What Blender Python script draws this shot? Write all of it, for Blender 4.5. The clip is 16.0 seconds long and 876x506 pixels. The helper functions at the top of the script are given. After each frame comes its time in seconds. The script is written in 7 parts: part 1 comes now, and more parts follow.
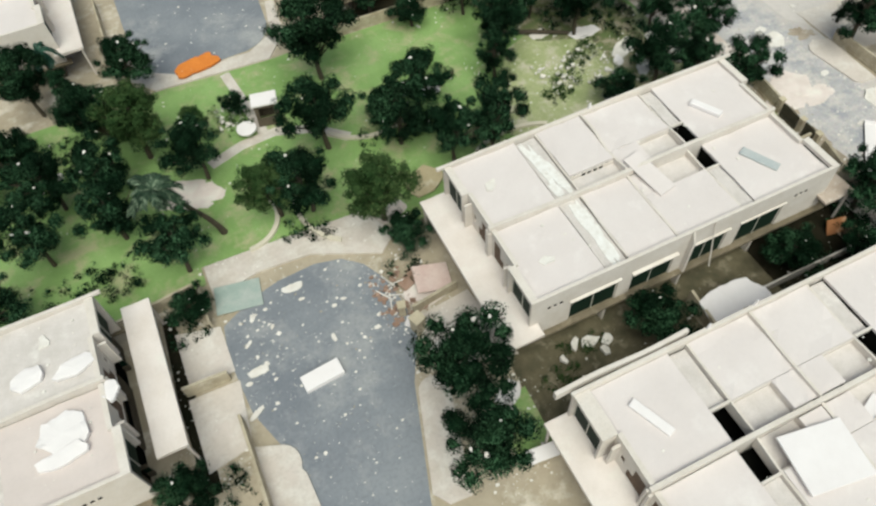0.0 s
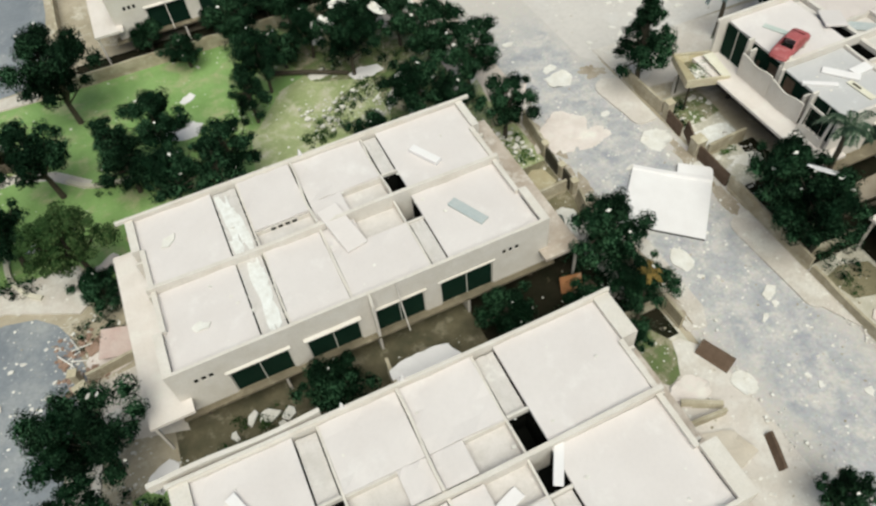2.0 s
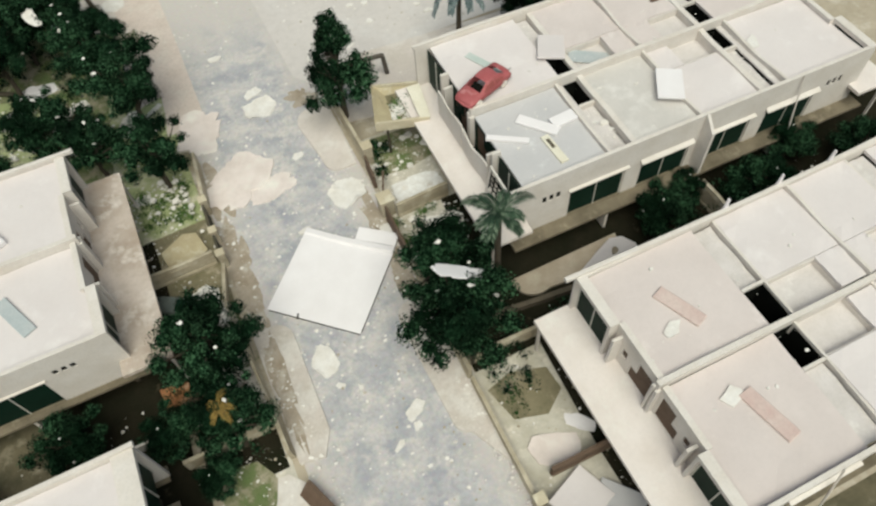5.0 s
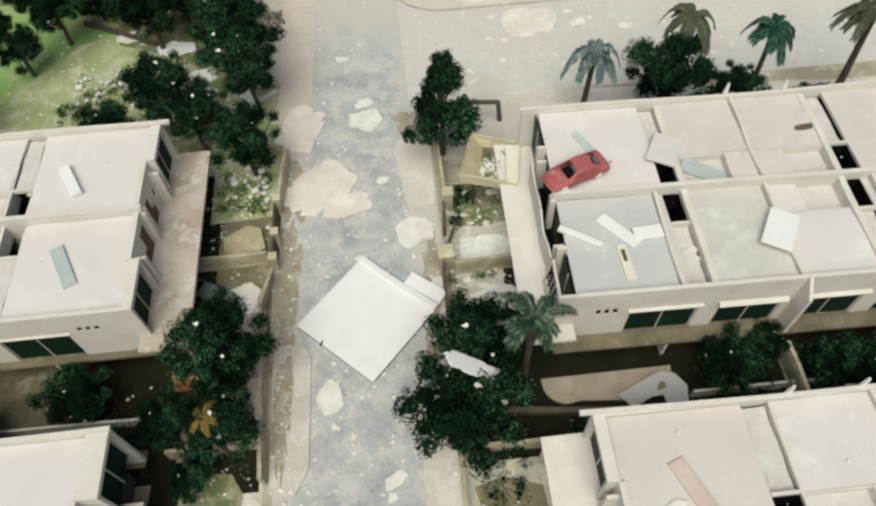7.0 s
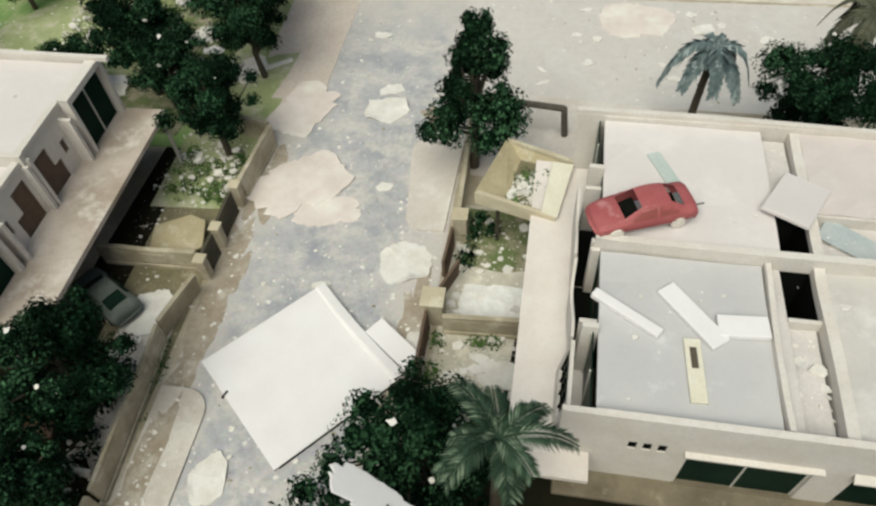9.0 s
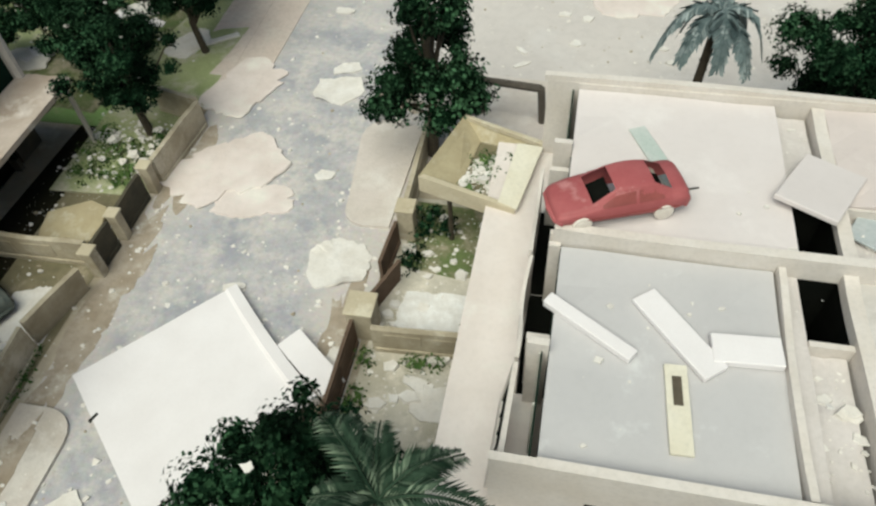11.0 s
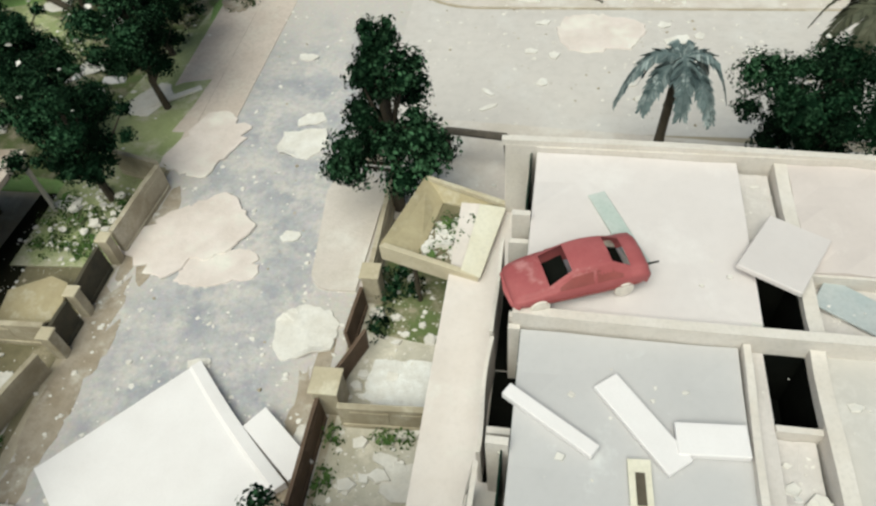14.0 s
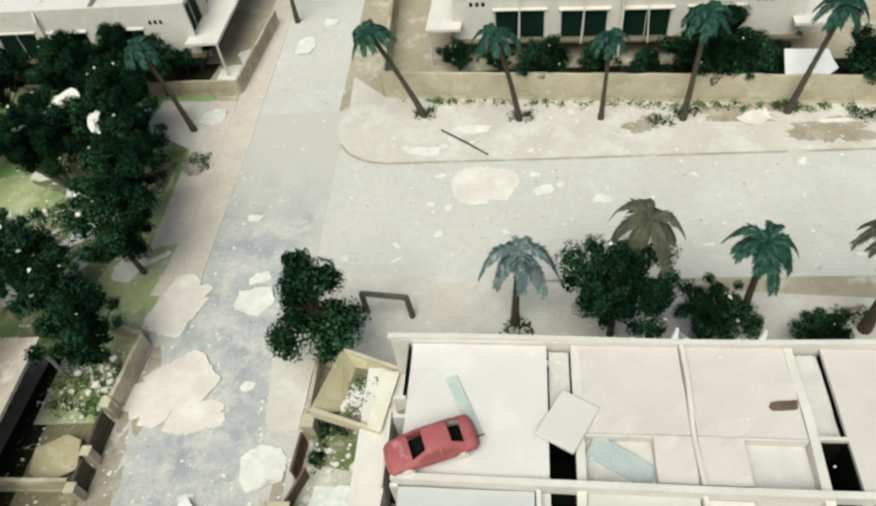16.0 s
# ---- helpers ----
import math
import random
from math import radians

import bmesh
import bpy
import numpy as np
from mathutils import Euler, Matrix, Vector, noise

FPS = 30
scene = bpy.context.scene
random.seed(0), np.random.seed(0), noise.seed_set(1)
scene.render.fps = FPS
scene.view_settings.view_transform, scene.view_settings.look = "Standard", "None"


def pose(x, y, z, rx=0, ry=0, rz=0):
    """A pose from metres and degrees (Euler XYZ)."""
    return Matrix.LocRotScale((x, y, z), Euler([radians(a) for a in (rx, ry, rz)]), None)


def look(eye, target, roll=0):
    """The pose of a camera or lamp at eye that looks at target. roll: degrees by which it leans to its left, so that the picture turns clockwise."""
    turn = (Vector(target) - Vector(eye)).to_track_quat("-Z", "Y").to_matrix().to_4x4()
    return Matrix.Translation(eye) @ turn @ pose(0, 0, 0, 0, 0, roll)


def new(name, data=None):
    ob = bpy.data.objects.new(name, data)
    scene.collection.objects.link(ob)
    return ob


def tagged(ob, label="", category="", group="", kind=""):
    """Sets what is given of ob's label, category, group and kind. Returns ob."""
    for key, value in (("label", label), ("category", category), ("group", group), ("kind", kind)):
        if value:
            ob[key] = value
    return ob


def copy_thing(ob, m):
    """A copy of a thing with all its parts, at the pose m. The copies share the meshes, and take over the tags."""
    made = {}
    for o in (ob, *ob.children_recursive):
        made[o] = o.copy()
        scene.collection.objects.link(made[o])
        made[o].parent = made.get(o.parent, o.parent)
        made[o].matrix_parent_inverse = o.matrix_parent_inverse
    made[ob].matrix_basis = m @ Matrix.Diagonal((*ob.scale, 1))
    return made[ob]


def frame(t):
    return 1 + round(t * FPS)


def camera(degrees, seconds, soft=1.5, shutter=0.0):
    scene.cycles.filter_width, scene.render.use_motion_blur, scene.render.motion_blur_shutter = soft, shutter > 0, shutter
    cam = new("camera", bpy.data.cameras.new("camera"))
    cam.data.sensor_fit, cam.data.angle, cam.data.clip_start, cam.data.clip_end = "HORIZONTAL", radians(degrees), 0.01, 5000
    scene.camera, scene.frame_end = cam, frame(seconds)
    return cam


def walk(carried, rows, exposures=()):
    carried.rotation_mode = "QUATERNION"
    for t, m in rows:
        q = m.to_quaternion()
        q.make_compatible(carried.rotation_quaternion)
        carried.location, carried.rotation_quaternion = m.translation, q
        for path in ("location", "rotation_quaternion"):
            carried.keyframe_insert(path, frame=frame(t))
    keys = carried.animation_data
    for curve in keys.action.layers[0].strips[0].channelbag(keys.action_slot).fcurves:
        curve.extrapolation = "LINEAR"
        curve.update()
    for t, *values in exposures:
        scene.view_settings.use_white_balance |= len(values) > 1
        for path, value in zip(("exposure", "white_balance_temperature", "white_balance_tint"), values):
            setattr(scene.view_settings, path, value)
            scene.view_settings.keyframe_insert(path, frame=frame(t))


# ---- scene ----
cam = camera(64.5, 16.0, soft=2.45)
PATH = [
    (0, (-55.069, -49.3, 42.316), (-54.658, -48.235, 40.673), -5.3),
    (0.5, (-50.669, -49.629, 41.341), (-50.312, -48.545, 39.699), -6.4),
    (1, (-44.398, -50.449, 39.369), (-44.013, -49.337, 37.752), -6.1),
    (1.5, (-39.41, -51.791, 38.603), (-38.993, -50.656, 37.01), -5.6),
    (2, (-34.51, -54.469, 38.354), (-34.094, -53.322, 36.77), -6.4),
    (2.5, (-29.12, -57.532, 38.398), (-28.697, -56.391, 36.811), -6.0),
    (3, (-26.142, -56.927, 37.87), (-25.734, -55.812, 36.261), -6.0),
    (3.5, (-22.006, -55.665, 36.151), (-21.563, -54.617, 34.507), -6.0),
    (4, (-17.258, -54.224, 35.673), (-16.79, -53.221, 34.007), -4.9),
    (4.2, (-15.263, -52.828, 34.572), (-14.802, -51.83, 32.901), -5.7),
    (6.3, (-5.67, -51.816, 35.8), (-5.535, -50.751, 34.113), -4.9),
    (6.5, (-5.099, -51.426, 36.808), (-5.015, -50.347, 35.126), -5.6),
    (7, (-4.739, -49.405, 35.202), (-4.683, -48.31, 33.53), -3.1),
    (7.5, (-4.049, -46.1, 32.195), (-3.997, -45.018, 30.514), -1.8),
    (8, (-2.553, -44.368, 29.159), (-2.593, -43.243, 27.506), -3.9),
    (8.5, (-0.116, -43.613, 26.024), (-0.298, -42.428, 24.423), -3.6),
    (9, (0.476, -42.219, 24.172), (0.216, -41.022, 22.591), -4.9),
    (9.5, (1.815, -41.929, 22.432), (1.546, -40.71, 20.87), -4.7),
    (9.7, (2.564, -41.674, 22.013), (2.292, -40.45, 20.455), -4.8),
    (11.8, (2.036, -37.222, 17.569), (1.717, -35.952, 16.057), -3.9),
    (12, (1.632, -36.637, 17.201), (1.312, -35.359, 15.697), -3.9),
    (12.5, (1.437, -35.457, 16.668), (1.124, -34.169, 15.17), -4.3),
    (13, (1.478, -35.692, 16.485), (1.186, -34.407, 14.98), -3.8),
    (13.5, (1.752, -35.951, 17.381), (1.449, -34.678, 15.868), -5.0),
    (14, (3.23, -37.122, 20.141), (2.934, -35.87, 18.61), -6.9),
    (14.5, (3.892, -38.329, 21.719), (3.611, -37.103, 20.164), -7.2),
    (15, (5.08, -38.117, 25.13), (4.808, -36.895, 23.57), -8.0),
    (15.5, (6.432, -37.927, 28.439), (6.209, -36.686, 26.886), -6.9),
    (16, (7.427, -37.272, 31.133), (7.2, -36.003, 29.603), -8.7),
]
EXPOSURE = 0.31
walk(cam, [(t, look(eye, target, roll)) for t, eye, target, roll in PATH],
     [(0.0, EXPOSURE - 0.02, 6560, -4), (4.2, EXPOSURE - 0.10, 6620, -4), (8.5, EXPOSURE - 0.17, 6700, -4), (12.5, EXPOSURE - 0.09, 6600, -6), (14.5, EXPOSURE - 0.05, 6600, -6), (16.0, EXPOSURE + 0.05, 6520, -8)])

# ---- light: bright haze, high soft sun ----
SUN_EL, SUN_AZ = 60.0, -165.0
world = bpy.data.worlds.new("sky")
scene.world = world
world.use_nodes = True
wn = world.node_tree
wn.nodes.clear()
w_out = wn.nodes.new("ShaderNodeOutputWorld")
w_bg = wn.nodes.new("ShaderNodeBackground")
w_sky = wn.nodes.new("ShaderNodeTexSky")
w_sky.sky_type = 'NISHITA'
w_sky.sun_disc = False
w_sky.sun_elevation = radians(SUN_EL)
w_sky.sun_rotation = radians(SUN_AZ)
w_sky.dust_density = 4.0
w_sky.ozone_density = 0.6
w_bg.inputs["Strength"].default_value = 0.068
wn.links.new(w_sky.outputs["Color"], w_bg.inputs["Color"])
wn.links.new(w_bg.outputs["Background"], w_out.inputs["Surface"])
sun_data = bpy.data.lights.new("sun", 'SUN')
sun_data.energy = 2.75
sun_data.angle = radians(55)
sun_data.color = (1.0, 0.96, 0.92)
sun = new("sun", sun_data)
sd = Vector((math.sin(radians(SUN_AZ)) * math.cos(radians(SUN_EL)), math.cos(radians(SUN_AZ)) * math.cos(radians(SUN_EL)), math.sin(radians(SUN_EL))))
sun.matrix_world = look(sd * 120, (0, 0, 0))

# ---- materials ----
def material(name, base, second=None, rough=0.85, scale=1.2, amount=0.5, fine=14.0, fine_amount=0.25, bump=0.15,
             bump_scale=30.0, metal=0.0, spots=None, spot_scale=0.6, spot_level=0.6, per_object=0.0, spec=0.3):
    """Two-scale procedural surface: broad stains towards second, fine grain, and, if given, spots of a third colour."""
    m = bpy.data.materials.new(name)
    m.use_nodes = True
    nt = m.node_tree
    bsdf = nt.nodes["Principled BSDF"]
    bsdf.inputs["Roughness"].default_value = rough
    bsdf.inputs["Metallic"].default_value = metal
    bsdf.inputs["Specular IOR Level"].default_value = spec
    geo = nt.nodes.new("ShaderNodeNewGeometry")
    second = second or tuple(c * 0.7 for c in base)

    def noise_tex(s, detail=4.0, rough_=0.6):
        n = nt.nodes.new("ShaderNodeTexNoise")
        n.inputs["Scale"].default_value = s
        n.inputs["Detail"].default_value = detail
        n.inputs["Roughness"].default_value = rough_
        nt.links.new(geo.outputs["Position"], n.inputs["Vector"])
        return n.outputs["Fac"]

    def ramp(fac, lo, hi):
        r = nt.nodes.new("ShaderNodeMapRange")
        r.inputs["From Min"].default_value, r.inputs["From Max"].default_value = lo, hi
        nt.links.new(fac, r.inputs["Value"])
        return r.outputs["Result"]

    def mix(fac, a, b, mode='MIX'):
        x = nt.nodes.new("ShaderNodeMix")
        x.data_type, x.blend_type = 'RGBA', mode
        if isinstance(fac, float):
            x.inputs[0].default_value = fac
        else:
            nt.links.new(fac, x.inputs[0])
        for sock, v in ((x.inputs[6], a), (x.inputs[7], b)):
            if isinstance(v, tuple):
                sock.default_value = (*v, 1.0)
            else:
                nt.links.new(v, sock)
        return x.outputs[2]

    def times(fac, k):
        q = nt.nodes.new("ShaderNodeMath")
        q.operation = 'MULTIPLY'
        q.inputs[1].default_value = k
        nt.links.new(fac, q.inputs[0])
        return q.outputs[0]

    col = mix(times(ramp(noise_tex(scale), 0.35, 0.68), amount), base, second)
    if spots:
        col = mix(ramp(noise_tex(spot_scale, 7.0, 0.68), spot_level - 0.06, spot_level + 0.09), col, spots)
    dark = tuple(c * 0.55 for c in base)
    col = mix(times(ramp(noise_tex(fine, 3.0), 0.45, 0.75), fine_amount), col, dark)
    if per_object:
        info = nt.nodes.new("ShaderNodeObjectInfo")
        col = mix(times(info.outputs["Random"], per_object), col, dark)
    nt.links.new(col, bsdf.inputs["Base Color"])
    if bump:
        b = nt.nodes.new("ShaderNodeBump")
        b.inputs["Strength"].default_value = bump
        b.inputs["Distance"].default_value = 0.05
        nt.links.new(noise_tex(bump_scale, 3.0), b.inputs["Height"])
        nt.links.new(b.outputs["Normal"], bsdf.inputs["Normal"])
    return m


M_PLASTER = material("plaster", (0.645, 0.597, 0.56), (0.53, 0.47, 0.41), scale=0.9, amount=0.5, fine=9)
M_PLASTER_Y = material("ochre_plaster", (0.49, 0.43, 0.33), (0.29, 0.245, 0.17), scale=0.7, amount=1.0, fine=8, fine_amount=0.4, bump=0.25, spots=(0.55, 0.50, 0.41), spot_scale=0.8, spot_level=0.6)
M_ROOF = material("roof_board", (0.645, 0.592, 0.585), (0.58, 0.525, 0.515), scale=0.3, amount=0.6, fine=5, fine_amount=0.07, spots=(0.695, 0.65, 0.64), spot_scale=0.35, spot_level=0.62)
M_ROOF_G = material("grey_roof_felt", (0.505, 0.488, 0.494), (0.45, 0.437, 0.445), scale=0.35, amount=0.7, fine=6, fine_amount=0.08, spots=(0.635, 0.635, 0.635), spot_scale=0.6, spot_level=0.66)
M_ROOF_P = material("pinkish_roof", (0.60, 0.53, 0.51), (0.53, 0.465, 0.445), scale=0.4, amount=0.7, fine=6, fine_amount=0.09, spots=(0.70, 0.645, 0.62), spot_scale=0.5, spot_level=0.66)
M_ROOF_S = material("stained_roof", (0.555, 0.52, 0.495), (0.47, 0.445, 0.42), scale=0.4, amount=0.8, fine=5, fine_amount=0.1, spots=(0.64, 0.61, 0.585), spot_scale=0.5, spot_level=0.6)
M_LEDGE = material("dusty_ledge", (0.19, 0.158, 0.112), (0.10, 0.082, 0.055), scale=0.7, amount=0.9, fine=7, fine_amount=0.25, spots=(0.34, 0.295, 0.22), spot_scale=0.9, spot_level=0.64)
M_LEDGE_P = material("fallen_beige_render", (0.56, 0.495, 0.43), (0.46, 0.395, 0.33), scale=0.6, amount=0.8, fine=6, fine_amount=0.2, bump=0.3)
M_AWNING = material("dirty_tan_awning", (0.57, 0.52, 0.465), (0.44, 0.39, 0.33), scale=0.8, amount=0.9, fine=8, fine_amount=0.25)
M_BALC = material("cream_balcony_board", (0.69, 0.628, 0.60), (0.575, 0.505, 0.46), scale=0.5, amount=0.6, fine=7, fine_amount=0.12, spots=(0.69, 0.65, 0.61), spot_scale=0.7, spot_level=0.6)
M_RUBBLE_FLOOR = material("dusty_gully", (0.60, 0.555, 0.54), (0.50, 0.46, 0.435), scale=1.0, amount=0.8, fine=8, fine_amount=0.15, spots=(0.70, 0.67, 0.64), spot_scale=0.7, spot_level=0.64)
M_WHITE = material("white_board", (0.755, 0.72, 0.73), (0.68, 0.64, 0.645), scale=0.6, amount=0.6, fine=18, fine_amount=0.08, bump=0.05)
# Brown render, darkened for the shade that ground storeys stand in.
M_SIDING = material("shaded_brown_render", (0.12, 0.10, 0.075), (0.07, 0.06, 0.045), scale=1.0, amount=0.8, fine=8, spec=0.1)
M_GLASS = material("dark_tinted_glass", (0.006, 0.018, 0.012), (0.012, 0.03, 0.02), rough=0.3, scale=0.7, amount=0.6, fine=3, fine_amount=0.2, bump=0.0, spec=0.02)
# Near-black paint; inside openings, wells and gaps it stands for shade.
M_DARK = material("black_and_interior_shade", (0.006, 0.007, 0.006), (0.013, 0.013, 0.011), scale=1.0, fine=6, spec=0.0)
M_DOOR = material("brown_door_panel", (0.10, 0.065, 0.045), (0.16, 0.11, 0.08), scale=2.0, amount=0.6, fine=12)
M_FRAME = material("pale_metal_frame", (0.55, 0.53, 0.48), rough=0.5, scale=3, fine=15)
M_GROUND = material("dusty_earth", (0.42, 0.36, 0.28), (0.29, 0.25, 0.18), scale=0.22, amount=0.9, fine=2.2, fine_amount=0.35, bump=0.5, bump_scale=6, spots=(0.60, 0.55, 0.48), spot_scale=0.35, spot_level=0.58)
M_BALC_D = material("mud_stained_balcony", (0.53, 0.455, 0.405), (0.36, 0.29, 0.235), scale=0.45, amount=1.0, fine=6, fine_amount=0.25, bump=0.3, spots=(0.62, 0.56, 0.515), spot_scale=0.8, spot_level=0.58)
M_YARD = material("sandy_yard", (0.53, 0.495, 0.43), (0.37, 0.335, 0.26), scale=0.5, amount=0.9, fine=3, fine_amount=0.3, bump=0.5, bump_scale=7, spots=(0.66, 0.61, 0.53), spot_scale=0.8, spot_level=0.58)
M_ROAD = material("dusty_asphalt", (0.50, 0.482, 0.492), (0.345, 0.35, 0.385), scale=0.6, amount=1.0, fine=3.6, fine_amount=0.4, bump=0.5, bump_scale=7, spots=(0.585, 0.55, 0.53), spot_scale=0.7, spot_level=0.52)


def edge_dust(m, centre, half, soft, dust, north):
    """Wind-blown sand over both edges of the street and over its northern end."""
    nt = m.node_tree
    bsdf = nt.nodes["Principled BSDF"]
    col = bsdf.inputs["Base Color"].links[0].from_socket
    geo = nt.nodes.new("ShaderNodeNewGeometry")
    sep = nt.nodes.new("ShaderNodeSeparateXYZ")
    nt.links.new(geo.outputs["Position"], sep.inputs[0])

    def op(kind, a, b):
        q = nt.nodes.new("ShaderNodeMath")
        q.operation = kind
        for sock, v in ((q.inputs[0], a), (q.inputs[1], b)):
            if isinstance(v, (int, float)):
                sock.default_value = v
            else:
                nt.links.new(v, sock)
        return q.outputs[0]

    n = nt.nodes.new("ShaderNodeTexNoise")
    n.inputs["Scale"].default_value, n.inputs["Detail"].default_value = 0.55, 6.0
    nt.links.new(geo.outputs["Position"], n.inputs["Vector"])
    wob = op('MULTIPLY', op('SUBTRACT', n.outputs["Fac"], 0.5), 3.6)
    side = op('ADD', op('ABSOLUTE', op('SUBTRACT', sep.outputs["X"], centre), 0), wob)
    far = op('ADD', op('MULTIPLY', op('SUBTRACT', sep.outputs["Y"], north), 0.5), wob)

    def band(v, lo, hi):
        r = nt.nodes.new("ShaderNodeMapRange")
        r.interpolation_type = 'SMOOTHSTEP'
        r.inputs["From Min"].default_value, r.inputs["From Max"].default_value = lo, hi
        nt.links.new(v, r.inputs["Value"])
        return r.outputs["Result"]

    fac = op('MAXIMUM', band(side, half - soft, half + soft), band(far, -2.6, 2.6))
    x = nt.nodes.new("ShaderNodeMix")
    x.data_type = 'RGBA'
    nt.links.new(fac, x.inputs[0])
    nt.links.new(col, x.inputs[6])
    x.inputs[7].default_value = (*dust, 1)
    fine = nt.nodes.new("ShaderNodeTexNoise")
    fine.inputs["Scale"].default_value, fine.inputs["Detail"].default_value = 5.0, 5.0
    nt.links.new(geo.outputs["Position"], fine.inputs["Vector"])
    y = nt.nodes.new("ShaderNodeMix")
    y.data_type, y.blend_type = 'RGBA', 'MULTIPLY'
    y.inputs[0].default_value = 0.45
    nt.links.new(x.outputs[2], y.inputs[6])
    nt.links.new(fine.outputs["Color"], y.inputs[7])
    z = nt.nodes.new("ShaderNodeMix")
    z.data_type = 'RGBA'
    z.inputs[0].default_value = 0.55
    nt.links.new(y.outputs[2], z.inputs[6])
    nt.links.new(x.outputs[2], z.inputs[7])
    nt.links.new(z.outputs[2], bsdf.inputs["Base Color"])


edge_dust(M_ROAD, -8.3, 3.4, 1.2, (0.55, 0.508, 0.482), -7.0)
M_ROAD_N = material("sandy_road", (0.56, 0.52, 0.498), (0.50, 0.463, 0.447), scale=0.16, amount=0.8, fine=2.0, fine_amount=0.2, bump=0.3, bump_scale=9, spots=(0.575, 0.545, 0.53), spot_scale=0.2, spot_level=0.56)
M_ASPHALT = material("blue_grey_asphalt", (0.165, 0.18, 0.21), (0.235, 0.25, 0.275), scale=0.16, amount=1.0, fine=4, fine_amount=0.3, bump=0.3, bump_scale=12, spots=(0.33, 0.335, 0.345), spot_scale=0.14, spot_level=0.57)
M_PAVE = material("dusty_pavement", (0.545, 0.487, 0.452), (0.455, 0.405, 0.35), scale=0.45, amount=0.8, fine=5, fine_amount=0.28, bump=0.3, bump_scale=12, spots=(0.585, 0.545, 0.505), spot_scale=0.7, spot_level=0.5)
M_SAND = material("pale_sand", (0.58, 0.52, 0.485), (0.50, 0.448, 0.395), scale=0.3, amount=0.8, fine=4, fine_amount=0.2, bump=0.4, bump_scale=9, spots=(0.63, 0.59, 0.555), spot_scale=0.4, spot_level=0.54)
M_VERGE = material("tan_verge_earth", (0.60, 0.515, 0.465), (0.51, 0.425, 0.375), scale=0.5, amount=0.9, fine=5, fine_amount=0.35, bump=0.5, bump_scale=9, spots=(0.59, 0.53, 0.475), spot_scale=0.6, spot_level=0.55)
# Garden soil blackened for the shade under ledges and balconies.
M_SOIL = material("garden_soil_and_shade", (0.024, 0.021, 0.014), (0.012, 0.014, 0.008), scale=0.6, amount=0.9, fine=5, fine_amount=0.4, bump=0.6, bump_scale=9, spots=(0.11, 0.09, 0.06), spot_scale=0.7, spot_level=0.68, spec=0.0)
M_DIRT = material("brown_gutter_dirt", (0.30, 0.245, 0.185), (0.40, 0.345, 0.285), scale=0.8, amount=0.9, fine=4, fine_amount=0.35, bump=0.5, bump_scale=9, spots=(0.50, 0.455, 0.40), spot_scale=0.9, spot_level=0.58)
M_YARD_B = material("brown_yard_floor", (0.21, 0.18, 0.115), (0.125, 0.115, 0.065), scale=0.5, amount=0.9, fine=4, fine_amount=0.35, bump=0.4, bump_scale=8, spots=(0.33, 0.285, 0.21), spot_scale=0.7, spot_level=0.6)
M_LANE = material("lane_earth", (0.135, 0.115, 0.072), (0.06, 0.056, 0.032), scale=0.6, amount=1.0, fine=4, fine_amount=0.35, bump=0.5, bump_scale=8, spots=(0.26, 0.225, 0.165), spot_scale=0.8, spot_level=0.6)
M_GATE = material("dark_olive_gate", (0.045, 0.043, 0.032), (0.09, 0.075, 0.05), scale=1.4, amount=0.8, fine=9, fine_amount=0.3)
M_OCHRE = material("pale_ochre_board", (0.53, 0.465, 0.345), (0.41, 0.35, 0.25), scale=0.8, amount=0.8, fine=8, fine_amount=0.25, spots=(0.62, 0.575, 0.46), spot_scale=0.9, spot_level=0.6)
M_KERB = material("kerb_stone", (0.62, 0.57, 0.47), scale=0.8, fine=7)
M_LAWN = material("model_turf", (0.26, 0.395, 0.145), (0.18, 0.30, 0.09), scale=0.3, amount=0.9, fine=12, fine_amount=0.45, bump=0.8, bump_scale=25, spots=(0.38, 0.38, 0.22), spot_scale=0.4, spot_level=0.56)
M_PALE_LAWN = material("dry_turf", (0.36, 0.39, 0.21), (0.25, 0.30, 0.13), scale=0.4, amount=0.9, fine=9, fine_amount=0.4, bump=0.8, bump_scale=20, spots=(0.50, 0.47, 0.36), spot_scale=0.6, spot_level=0.55)


